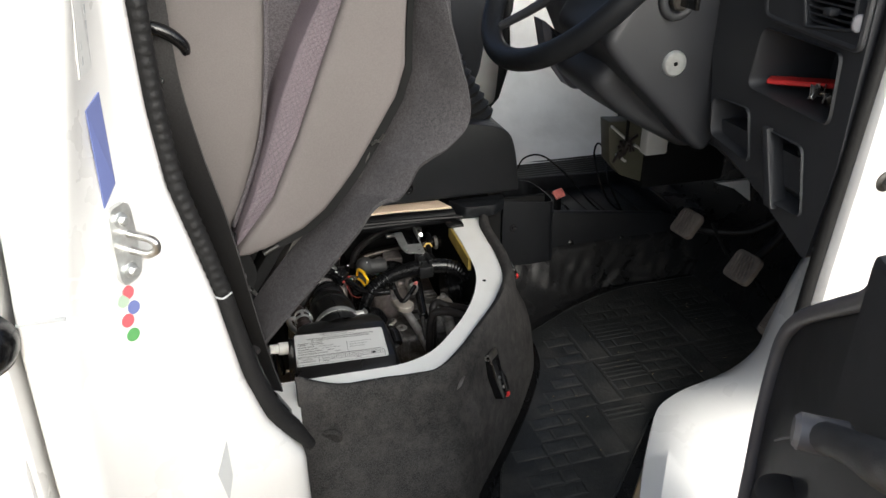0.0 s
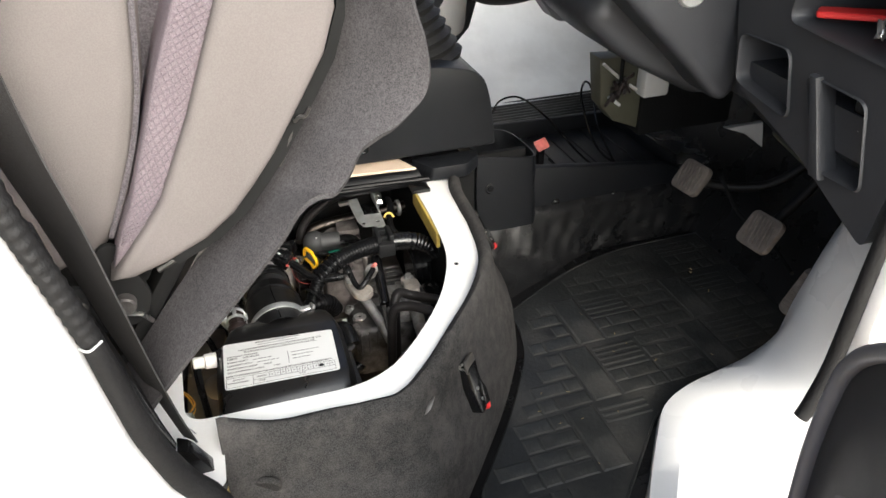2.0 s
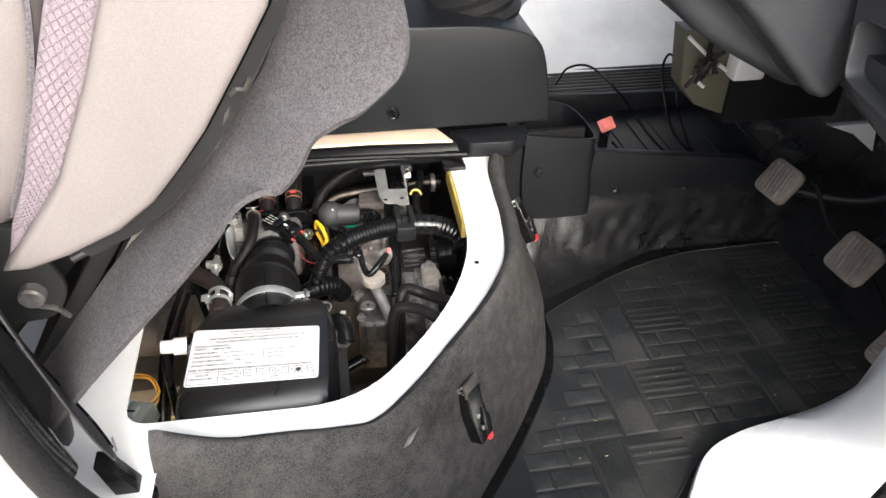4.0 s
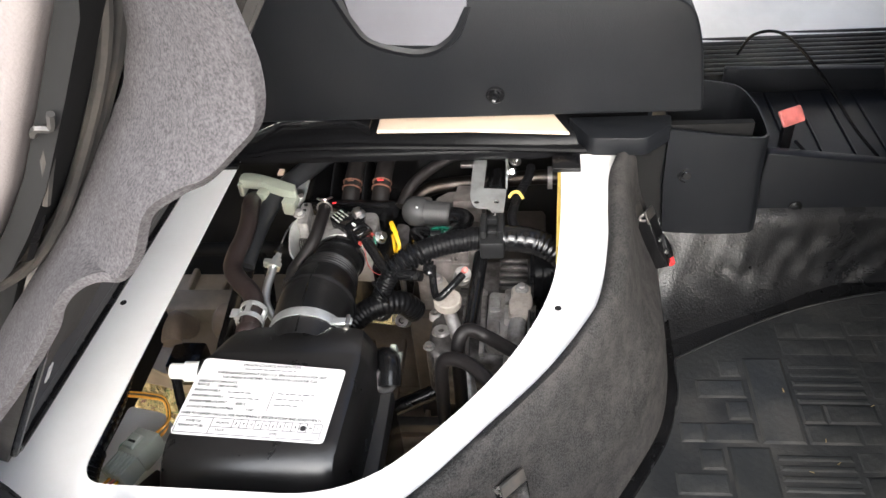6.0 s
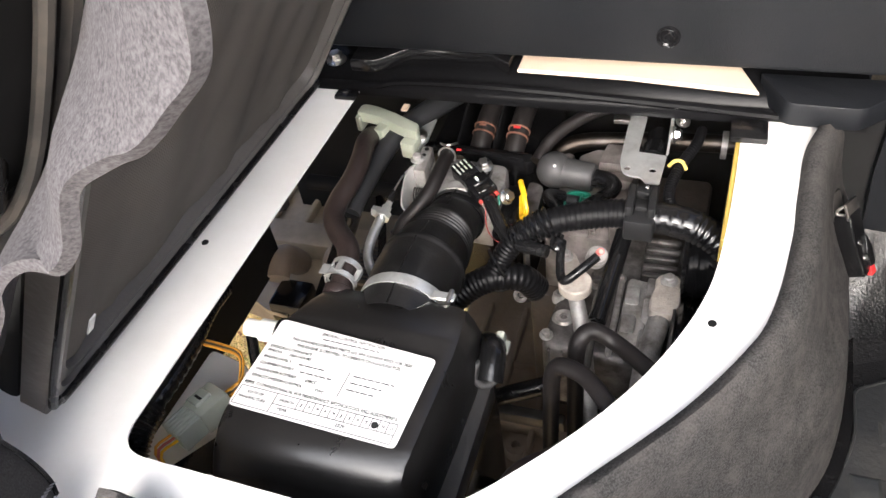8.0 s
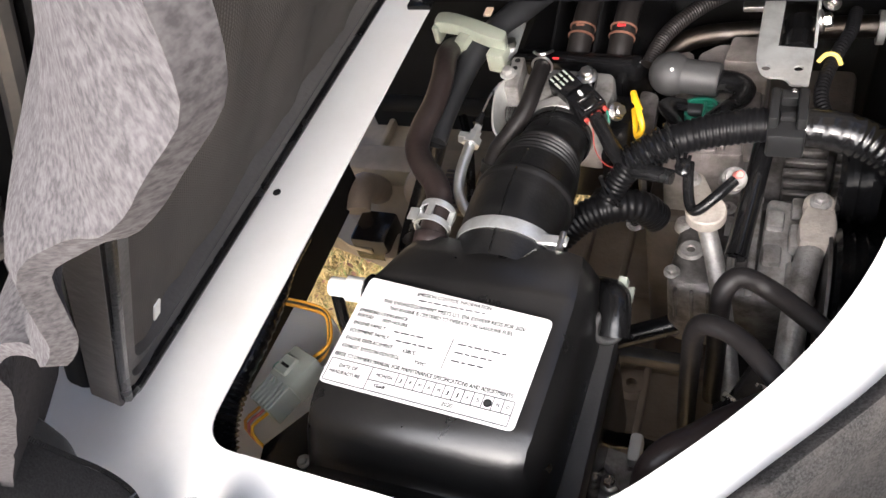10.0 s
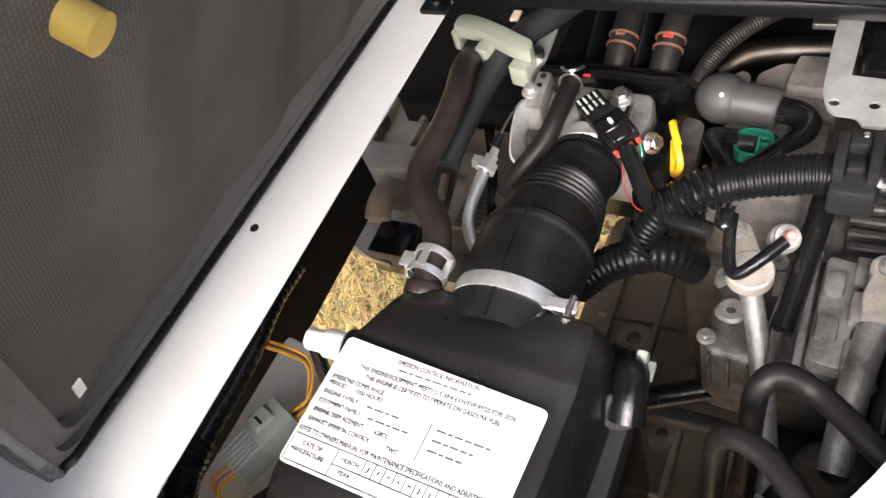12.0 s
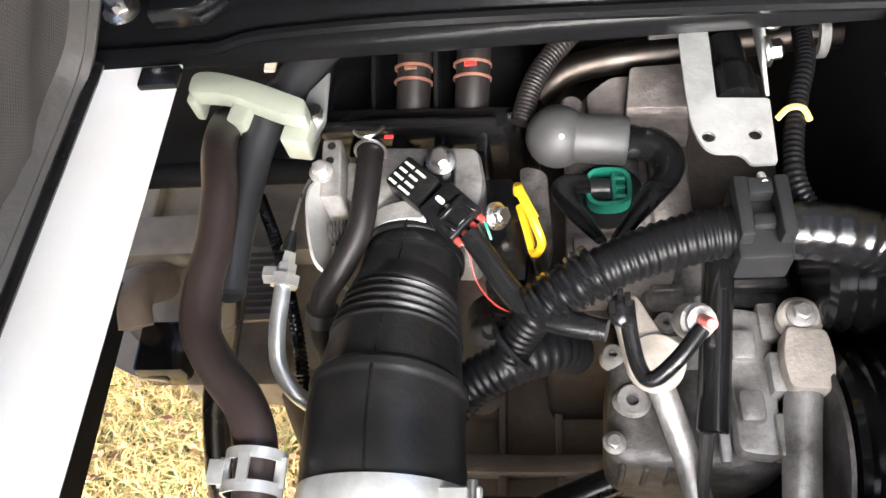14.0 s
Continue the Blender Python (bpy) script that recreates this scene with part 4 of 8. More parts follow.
s3 = [Vector((x + 0.0065, 0.822, z)) for x, z in seal_line]
part("seal_lip", tube(B(), s3[:6], 0.0106, 10, 4, ridge=0.0012, pitch=0.009, flat=0.8), SEAL, seal, "ribbed rubber seal lip", angle=80)
part("lower_lip", tube(B(), s3[5:10], [0.0100, 0.0120, 0.0130, 0.012, 0.007], 12, 5, flat=0.8), SEAL, seal, "smooth rubber seal lip", angle=80)
trim_line = [(0.138, 1.152), (0.148, 1.105), (0.158, 1.055), (0.170, 1.02)]
part("trim_strip", tube(B(), [Vector((x, 0.836, z)) for x, z in trim_line], [0.012, 0.014, 0.014, 0.008], 10, 5, flat=0.55), GLOSS, seal, "black plastic pillar trim", angle=80)
part("trim_joint", tube(B(), [(0.1325, 0.818, 1.146), (0.140, 0.8105, 1.147), (0.1485, 0.817, 1.149)], 0.0010, 6, 3), GREYINK, seal)
fs = thing("front_door_seal", (0.78, 0.78, 0.92), "black rubber door seal ending on the wheel arch", "door seal")
part("seal_tube", tube(B(), [(0.806, 0.775, 1.52), (0.797, 0.778, 1.33), (0.793, 0.782, 1.21), (0.787, 0.785, 1.09), (0.784, 0.786, 1.02), (0.778, 0.785, 0.965), (0.767, 0.783, 0.928), (0.757, 0.782, 0.910)], [0.007, 0.007, 0.007, 0.0075, 0.008, 0.008, 0.0085, 0.0075], 12, 6), SEAL, fs)

# ---- pillar details ----


def on_jamb(name, loop, mat, parent=None, lift=0.0012):
    """A thin flat piece lying on the pillar's jamb; loop of (u, z)."""
    bm = B()
    cu, cz = sum(p[0] for p in loop) / len(loop), sum(p[1] for p in loop) / len(loop)
    out_n = (jamb(cz, cu + 0.1) - jamb(cz, cu - 0.1)).cross(Vector((0, 0, 1))).normalized()
    if out_n.y > 0:
        out_n = -out_n
    low_v = [bm.verts.new(jamb(z, u) + out_n * 0.0002) for u, z in loop]
    top_v = [bm.verts.new(jamb(z, u) + out_n * lift) for u, z in loop]
    bm.faces.new(top_v)
    for i in range(len(loop)):
        j = (i + 1) % len(loop)
        bm.faces.new((low_v[i], low_v[j], top_v[j], top_v[i]))
    return part(name, bm, mat, parent, smooth=False)


st = thing("door_striker", jamb(1.245, 0.43), "zinc-plated door striker screwed to the pillar", "door striker")
su = (jamb(1.245, 0.3) - jamb(1.245, 0.6)).normalized()
sn = su.cross(Vector((0, 0, 1))).normalized()
if sn.y > 0:
    sn = -sn
SJ = Matrix.Translation(jamb(1.245, 0.43)) @ Matrix((su, Vector((0, 0, 1)), sn)).transposed().to_4x4()
plt = plate(B(), round_poly([(-0.012, -0.034, 0.010), (0.011, -0.034, 0.010), (0.012, 0.0, 0.006), (0.011, 0.034, 0.010), (-0.012, 0.034, 0.010), (-0.013, 0.0, 0.006)], 5), [], "z", 0.0005, 0.005)
plt.transform(SJ)
part("base_plate", plt, ZINC, st)
loop = B()
tube(loop, [SJ @ Vector(q) for q in ((0.004, 0.007, 0.003), (0.004, 0.007, 0.020), (0.005, 0.006, 0.025), (0.006, 0.003, 0.030), (0.006, -0.003, 0.030), (0.005, -0.007, 0.025), (0.004, -0.008, 0.020), (0.004, -0.008, 0.003))], 0.0034, 10, 5)
part("loop", loop, STEEL, st, "bright steel striker loop")
for zz in (0.022, -0.023):
    bolt(st, SJ @ Vector((-0.001, zz, 0.005)), sn, 0.0052, "screw", mat=ZINC)
tagged(on_jamb("blue_sticker", [(0.68, 1.362), (0.38, 1.367), (0.36, 1.294), (0.56, 1.281)], BLUE), "faded blue sticker on the white pillar", "sticker")
for (u, z), m, nm in zip(((0.50, 1.203), (0.56, 1.1985), (0.49, 1.188), (0.57, 1.18), (0.56, 1.1655)), (DOTRED, DOTPALE, BLUE, DOTRED, DOTGREEN), ("red", "pale green", "blue", "red", "green")):
    d = on_jamb("dot_sticker", [(u + 0.055 * math.cos(k * 0.393), z + 0.0058 * math.sin(k * 0.393)) for k in range(16)], m)
    tagged(d, f"round {nm} dot sticker on the white pillar", "sticker", group="dot stickers on the pillar")
lab = tagged(on_jamb("maker_label", [(0.95, 1.50), (0.44, 1.50), (0.48, 1.3875), (0.78, 1.3875)], LABEL), "small white printed label on the pillar", "label")
for k, u in enumerate((0.52, 0.60, 0.68)):
    for j in range(9):
        z = 1.395 + j * 0.0105
        on_jamb("print_bar", [(u, z), (u + 0.035, z), (u + 0.035, z + 0.006), (u, z + 0.006)], GREYINK, lab, 0.0016)
tagged(on_jamb("grey_sticker", [(0.35, 0.973), (0.17, 1.007), (0.28, 0.965), (0.36, 0.935)], GREYINK), "grey pointed sticker low on the pillar", "sticker")

# ---- seat belt ----
belt = thing("seat_belt", (0.19, 0.87, 0.94), "black seat belt webbing running down the pillar", "seat belt")
inner_edge = smooth_path([(0.092, 0.872, 1.62), (0.099, 0.870, 1.44), (0.101, 0.872, 1.345), (0.103, 0.893, 1.27), (0.115, 0.915, 1.19), (0.132, 0.904, 1.13), (0.145, 0.891, 1.09), (0.160, 0.895, 1.03), (0.167, 0.898, 1.0), (0.172, 0.897, 0.982), (0.176, 0.893, 0.974)], 6)
outer_edge = smooth_path([(0.120, 0.868, 1.62), (0.127, 0.864, 1.44), (0.129, 0.862, 1.345), (0.139, 0.852, 1.28), (0.152, 0.846, 1.22), (0.161, 0.844, 1.165), (0.170, 0.851, 1.095), (0.177, 0.855, 1.05), (0.182, 0.859, 1.02), (0.186, 0.863, 1.0), (0.187, 0.868, 0.988)], 6)
rows = [[a.lerp(c, k / 4) + Vector((0.0012 * math.sin(math.pi * k / 4), 0, 0)) for k in range(5)] for a, c in zip(inner_edge, outer_edge)]
part("webbing", loft(B(), rows, thick=0.0013), BELT, belt, angle=80)
weave = B()
for a, c in zip(inner_edge[30:], inner_edge[31:]):
    for k in range(7):
        q = a.lerp(c, k / 7)
        box(weave, (q.x - 0.0013, q.y - 0.001, q.z - 0.0004), (q.x + 0.0016, q.y + 0.0013, q.z + 0.0004))
tagged(part("edge_weave", weave, RUBBER, belt, "ribbed selvedge of the webbing"), kind="stuff")
gd = B()
tube(gd, [(0.088, 0.874, 1.365), (0.098, 0.866, 1.384), (0.112, 0.862, 1.386), (0.126, 0.862, 1.380), (0.136, 0.864, 1.370), (0.138, 0.868, 1.362)], [0.005, 0.0055, 0.006, 0.006, 0.0055, 0.004], 10, 5)
part("guide", gd, GLOSS, belt, "black plastic belt guide")
part("guide_bolt", cyl(B(), (0.112, 0.872, 1.34), (0.112, 0.866, 1.342), 0.006, bevel=0.001), GLOSS, belt)
part("anchor_cover", prism(B(), round_poly([(0.168, 0.985, 0.005), (0.180, 0.978, 0.004), (0.205, 0.93, 0.01), (0.198, 0.915, 0.006), (0.180, 0.94, 0.01)]), "y", 0.868, 0.884, 0.003), GLOSS, belt, "black belt anchor cover")
# moulded lower end of the pillar trim, with its ribbed inner edge
sl = thing("pillar_trim", (0.16, 0.88, 1.0), "dark grey moulded pillar trim ending beside the seat box", "trim")
core = smooth_path([(0.108, 0.882, 1.20), (0.118, 0.884, 1.14), (0.130, 0.886, 1.085), (0.142, 0.888, 1.04), (0.150, 0.889, 1.01), (0.153, 0.889, 0.995)], 6)
part("shell", tube(B(), core, [0.022, 0.022, 0.021, 0.020, 0.016, 0.008], 18, 1, flat=0.32), DASH, sl, angle=80)
st_ = B()
for k in range(9):
    for s in (-1, 1):
        c0 = Vector((0.1765 + 0.001 * k, 0.890 - 0.0026 * k, 0.9835 + 0.0012 * k))
        tube(st_, [c0 + Vector((0.002, 0.004 * s - 0.001, 0.0012)), c0 + Vector((0.002, 0.004 * s + 0.002, -0.0012))], 0.0005, 4, 1)
part("stitching", st_, GREYEDGE, belt, "pale stitching on the webbing")


def buckle(low, top, out_n):
    """A belt buckle from its button end to its mouth, with the way that it faces."""
    t = thing("belt_buckle", low, "black belt buckle with a red button on the carpeted seat box", "belt buckle", group="belt buckles on the seat box")
    u = (Vector(top) - Vector(low)).normalized()
    w = u.cross(Vector(out_n)).normalized()
    n = w.cross(u).normalized()
    m = Matrix.Translation(low) @ Matrix((w, n, u)).transposed().to_4x4()
    k = (Vector(top) - Vector(low)).length / 0.076
    part("body", prism(B(), round_poly([(-0.008, -0.002, 0.004), (0.009, 0.0, 0.004), (0.013, 0.020 * k, 0.006), (0.010, 0.040 * k, 0.006), (0.012, 0.058 * k, 0.003), (-0.011, 0.058 * k, 0.003), (-0.012, 0.03 * k, 0.006)]), "y", -0.004, 0.010, 0.003, 2, m), GLOSS, t)
    part("cheek", prism(B(), round_poly([(0.001, 0.004, 0.003), (0.010, 0.004, 0.003), (0.0115, 0.022 * k, 0.005), (0.004, 0.036 * k, 0.004), (0.0, 0.02 * k, 0.004)]), "y", 0.008, 0.0125, 0.0018, 2, m), RUBBER, t)
    part("mouth_back", box(B(), (-0.011, -0.0035, 0.052 * k), (0.011, -0.0015, 0.077 * k), 0.0008, 1, m), DARKSTEEL, t, "steel back plate of the mouth")
    part("mouth_front", box(B(), (-0.0115, 0.0065, 0.052 * k), (0.0115, 0.0095, 0.068 * k), 0.0012, 2, m), DARKSTEEL, t, "dark steel lip of the mouth")
    part("mouth_end", tube(B(), [m @ Vector(q) for q in ((-0.0115, 0.007, 0.066 * k), (-0.0125, 0.003, 0.064 * k), (-0.011, 0.001, 0.060 * k), (-0.0105, 0.006, 0.058 * k))], 0.0012, 6, 3), STEEL, t)
    part("button", box(B(), (0.004, 0.004, -0.005), (0.0115, 0.0115, 0.008), 0.002, 1, m), REDP, t, "red release button")
    for x_, z_ in ((-0.004, 0.030), (0.0, 0.014)):
        part("rivet", cyl(B(), m @ Vector((x_, 0.0095, z_ * k)), m @ Vector((x_, 0.0115, z_ * k)), 0.0022, seg=10), STEEL, t)
    return t


buckle((0.476, 0.953, 0.855), (0.460, 0.974, 0.927), (0.72, -0.66, 0.2))
buckle((0.612, 1.262, 0.850), (0.588, 1.292, 0.905), (0.90, -0.35, 0.3))
hook2 = ring(B(), (0.250, 0.942, 1.191), (0.5, -0.75, 0.45), 0.0068, 0.0013, 26, 8, (0.6, 5.3))
part("spring_hook", hook2, ZINC, seat, "bright wire spring hook under the cushion")

# ---- open door ----
door = thing("driver_door", (0.66, 0.68, 0.7), "open driver door with black inner trim and grey edge", "door")
D = Matrix(((-0.5, 0.866, 0, 0.662), (-0.866, -0.5, 0, 0.700), (0, 0, 1, 0), (0, 0, 0, 1)))
out = round_poly([(0.0, 0.55, 0.02), (0.005, 0.85, 0.05), (-0.012, 0.99, 0.05), (0.003, 1.09, 0.04), (0.10, 1.172, 0.05), (0.26, 1.285, 0.05), (0.9, 1.36, 0.03), (0.9, 0.55, 0.03)], 6)
part("trim_panel", prism(B(), out, "y", 0.02, 0.035, 0.004, 2, D), DASH, door)
edge = [(0.0, 0.55), (0.003, 0.72), (0.002, 0.87), (-0.008, 0.97), (-0.004, 1.045), (0.010, 1.088), (0.045, 1.128), (0.10, 1.170), (0.194, 1.236), (0.26, 1.282), (0.5, 1.315), (0.9, 1.36)]
part("trim_edge", tube(B(), [D @ Vector((a, 0.016, c)) for a, c in edge], 0.0075, 10, 6), GREYEDGE, door, "grey rounded trim edge")
part("outer_skin", prism(B(), [(-0.02, 0.5), (0.9, 0.5), (0.9, 1.34), (0.3, 1.28), (-0.01, 1.08)], "y", 0.05, 0.07, 0.006, 2, D), WHITE, door, "white outer skin")
part("raised_trim", prism(B(), round_poly([(0.245, 1.30, 0.01), (0.247, 0.9, 0.02), (0.25, 0.55, 0.02), (0.9, 0.55, 0.02), (0.9, 1.38, 0.02)]), "y", -0.004, 0.022, 0.006, 2, D), DASH, door, "raised black trim slab")
part("pocket_line", tube(B(), [D @ Vector((a, 0.018, c)) for a, c in ((0.058, 0.995), (0.10, 1.034), (0.148, 1.068))], 0.0016, 6, 3), GREYEDGE, door)
part("speaker_can", lathe(B(), along(D @ Vector((0.150, 0.012, 0.78)), D @ Vector((0.150, 0.012, 1.02)), [(0, 0.028), (0.19, 0.028), (0.20, 0.026), (0.23, 0.026), (0.232, 0.023)]), 28), COIL, door, "dark grey cylindrical holder")
part("window_crank", tube(B(), [D @ Vector((a, y, c)) for a, y, c in ((0.45, -0.002, 1.29), (0.43, -0.028, 1.28), (0.38, -0.03, 1.25), (0.325, -0.028, 1.213))], [0.014, 0.012, 0.0095, 0.0095], 12, 4), DASH, door, "black window crank")
part("crank_knob", cyl(B(), D @ Vector((0.322, -0.012, 1.21)), D @ Vector((0.318, -0.044, 1.21)), 0.0115, bevel=0.003), GREYEDGE, door)

# ---- dashboard ----
dash = thing("dashboard", (0.9, 1.3, 1.0), "dark blue-black plastic dashboard with open shelves", "dashboard")
face = [(0.786, 1.22), (0.786, 1.44), (1.06, 1.44), (1.05, 1.35), (1.012, 1.178), (0.90, 1.142), (0.80, 1.094)]
shelf_h = round_poly([(0.948, 1.262, 0.012), (0.938, 1.333, 0.012), (0.816, 1.330, 0.01), (0.812, 1.256, 0.012)])
pock_a = round_poly([(1.006, 1.183, 0.01), (1.012, 1.230, 0.01), (0.942, 1.234, 0.01), (0.925, 1.172, 0.012)])
pock_b = round_poly([(0.912, 1.220, 0.012), (0.840, 1.219, 0.01), (0.820, 1.144, 0.01), (0.874, 1.142, 0.014)])
vent_h = round_poly([(0.868, 1.349, 0.006), (0.881, 1.384, 0.006), (0.804, 1.391, 0.006), (0.801, 1.357, 0.006)])
part("fascia", plate(B(), round_poly([(a, c, 0.012) for a, c in face]), [shelf_h, pock_a, pock_b, vent_h], "x", 0.785, 0.797), DASH, dash)


def liner(loop, depth, name):
    c = Vector((sum(p[0] for p in loop) / len(loop), sum(p[1] for p in loop) / len(loop)))
    rows = [[(0.790 + d, c.x + (y - c.x) * s, c.y + (z - c.y) * s) for y, z in loop] for d, s in ((-0.006, 1.07), (-0.009, 1.04), (-0.006, 1.0), (depth * 0.9, 0.96), (depth, 0.9), (depth, 0.4), (depth, 0.02))]
    return part(name, loft(B(), rows, close=True), DASH, dash, angle=60)


liner(shelf_h, 0.10, "upper_shelf")
liner(pock_a, 0.05, "switch_pocket")
liner(pock_b, 0.06, "lower_pocket")
liner(vent_h, 0.04, "air_vent")
bezel = round_poly([(0.936, 1.348, 0.01), (0.952, 1.425, 0.012), (0.7895, 1.432, 0.008), (0.7895, 1.340, 0.008)], 6)
part("vent_bezel", plate(B(), bezel, [vent_h], "x", 0.7785, 0.7855), DASH, dash, "raised vent surround")
part("bezel_lip", tube(B(), [(0.781, y_, z_) for y_, z_ in bezel + bezel[:1]], 0.0042, 8, 1), DASH, dash)
part("vent_rim", tube(B(), [(0.778, y_, z_) for y_, z_ in vent_h + vent_h[:1]], 0.0022, 8, 1), DASH, dash)
for k in range(5):
    z_ = 1.3555 + k * 0.0068
    part("vent_slat", prism(B(), [(0.783, z_ - 0.001), (0.806, z_ - 0.009), (0.806, z_ - 0.0065), (0.783, z_ + 0.0012)], "y", 0.803 + 0.0004 * k, 0.871 + 0.0022 * k), DASH, dash)
part("vent_lever", box(B(), (0.772, 0.830, 1.366), (0.785, 0.842, 1.374), 0.002), DASH, dash)
part("vent_wheel", cyl(B(), (0.776, 0.7955, 1.366), (0.776, 0.7915, 1.366), 0.009, bevel=0.001), GREYEDGE, dash)
part("switch_blank", box(B(), (0.815, 0.935, 1.19), (0.822, 0.965, 1.225), 0.004), DASH, dash)
part("switch_divider", prism(B(), [(0.905, 1.225), (0.895, 1.225), (0.862, 1.135), (0.876, 1.135)], "x", 0.776, 0.80, 0.003), DASH, dash)
part("switch_blank", box(B(), (0.80, 0.838, 1.185), (0.812, 0.868, 1.215), 0.004), GLOSS, dash)
sk_ = B()
for k in range(5):
    ball(sk_, (0.799 + 0.001 * (k % 2), 0.846 + 0.003 * (k % 3), 1.176 + 0.0055 * k), 0.0022, 8)
part("switch_terminals", sk_, STEEL, dash)
part("dash_body", prism(B(), [(0.90, 1.10), (0.90, 1.38), (0.86, 1.42), (0.95, 1.44), (1.25, 1.44), (1.25, 1.02), (1.08, 1.03)], "y", 0.79, 1.46, 0.01), DASH, dash)
part("passenger_dash", prism(B(), [(1.10, 1.08), (1.08, 1.20), (1.12, 1.25), (1.25, 1.25), (1.25, 1.06)], "y", 1.46, 2.0, 0.01), DASH, dash)
part("dash_end", box(B(), (0.797, 0.784, 1.10), (0.95, 0.80, 1.44), 0.006), DASH, dash)
part("fascia_bottom", prism(B(), [(0.797, 1.16), (0.797, 1.20), (1.05, 1.2), (1.05, 1.06), (0.90, 1.07)], "y", 0.80, 1.02, 0.004), DASH, dash)
part("wire_bar", tube(B(), [(0.86, 0.91, 1.085), (0.92, 1.03, 1.06), (0.97, 1.13, 1.04)], 0.006, 8, 4), OLIVE, dash, "olive cable bundle under the dash")
red = thing("red_holder", (0.85, 0.90, 1.275), "red plastic key holder lying on the dash shelf", "key holder")
RM = Matrix.Translation((0.828, 0.902, 1.272)) @ Euler((0, radians(-4), radians(-48))).to_matrix().to_4x4()
part("tag", prism(B(), round_poly([(-0.045, -0.012, 0.004), (0.03, -0.014, 0.004), (0.036, 0.0, 0.004), (0.03, 0.012, 0.004), (-0.045, 0.010, 0.004)]), "z", 0.0, 0.006, 0.0015, 1, RM), REDP, red)
kk = thing("keys", (0.82, 0.85, 1.28), "small bunch of steel keys on the dash shelf", "keys")
rnd = random.Random(5)
for k in range(7):
    m = Matrix.Translation((0.812 + rnd.uniform(-0.01, 0.01), 0.858 + rnd.uniform(-0.012, 0.012), 1.269 + rnd.uniform(0, 0.008))) @ Euler((rnd.uniform(0, 3), rnd.uniform(0, 3), rnd.uniform(0, 3))).to_matrix().to_4x4()
    part("key", box(B(), (-0.011, -0.003, -0.0008), (0.011, 0.003, 0.0008), 0.0006, 1, m), STEEL if k % 2 else ALLOY, kk)
part("key_ring", ring(B(), (0.815, 0.862, 1.272), (0.2, 0.4, 1), 0.009, 0.0009, 24, 6), STEEL, kk)
# steering column and wheel
col = thing("steering_column", (0.75, 1.1, 1.2), "black plastic steering column shroud with ignition lock", "steering column")
part("shroud", prism(B(), round_poly([(0.628, 1.302, 0.02), (0.668, 1.258, 0.03), (0.742, 1.190, 0.03), (0.800, 1.132, 0.03), (0.83, 1.2, 0.03), (0.815, 1.42, 0.03), (0.70, 1.46, 0.03), (0.665, 1.36, 0.03)]), "y", 1.036, 1.20, 0.014, 3), DASH, col, angle=50)
part("lower_shroud", prism(B(), round_poly([(0.640, 1.235, 0.03), (0.70, 1.182, 0.03), (0.82, 1.118, 0.03), (0.87, 1.2, 0.03), (0.70, 1.30, 0.03)]), "y", 1.09, 1.24, 0.02, 3), DASH, col, angle=50)
lk = part("screw_plug", lathe(B(), along((0.730, 1.037, 1.272), (0.7295, 1.0, 1.273), [(0, 0.017), (0.004, 0.0165), (0.006, 0.0145), (0.006, 0.0035), (0.002, 0.0030)]), 28), ZINC, col, "bright metal lock disc")
part("lock_slot", cyl(B(), (0.730, 1.0315, 1.272), (0.730, 1.0305, 1.272), 0.0028, seg=12), DARK, lk)
part("ignition_bezel", ring(B(), (0.722, 1.034, 1.352), (0, -1, 0), 0.020, 0.006, 28, 10), DASH, col)
part("ignition_barrel", cyl(B(), (0.722, 1.034, 1.352), (0.722, 1.022, 1.352), 0.012, bevel=0.002), DARKSTEEL, col)
part("ignition_key", box(B(), (0.719, 0.988, 1.346), (0.725, 1.024, 1.366), 0.002), GLOSS, col, "black ignition key head")
part("knee_panel", prism(B(), round_poly([(0.70, 1.30, 0.02), (0.75, 1.20, 0.02), (0.92, 1.125, 0.02), (1.0, 1.2, 0.02), (0.95, 1.42, 0.02), (0.78, 1.42, 0.02)]), "y", 1.20, 1.42, 0.01, 2), DASH, dash)
sw = thing("steering_wheel", (0.66, 1.168, 1.40), "black plastic steering wheel above the column", "steering wheel")
nrm = Vector((-math.sin(0.879), -0.0176, math.cos(0.879)))
part("rim", ring(B(), (0.660, 1.168, 1.403), nrm, 0.180, 0.0155, 72, 16), PLASTIC, sw)
part("hub", lathe(B(), along(Vector((0.660, 1.168, 1.403)) - nrm * 0.06, Vector((0.66, 1.168, 1.403)), [(0, 0.03), (0.03, 0.05), (0.055, 0.055), (0.062, 0.045)]), 28), DASH, sw)
perp = nrm.cross(Vector((0, 1, 0))).normalized()
for a in (0.5, 2.6, 4.71):
    d = Vector((0, 1, 0)) * math.sin(a) + perp * math.cos(a)
    c0 = Vector((0.66, 1.168, 1.403)) - nrm * 0.02
    part("spoke", tube(B(), [c0 + d * 0.03, c0 + d * 0.1, c0 + d * 0.176 + nrm * 0.018], [0.02, 0.015, 0.012], 10, 3, flat=0.5), DASH, sw)
stalk = thing("shelf_frame", (0.66, 1.2, 1.3), "dark grey open shelf frame beside the steering column", "shelf frame")
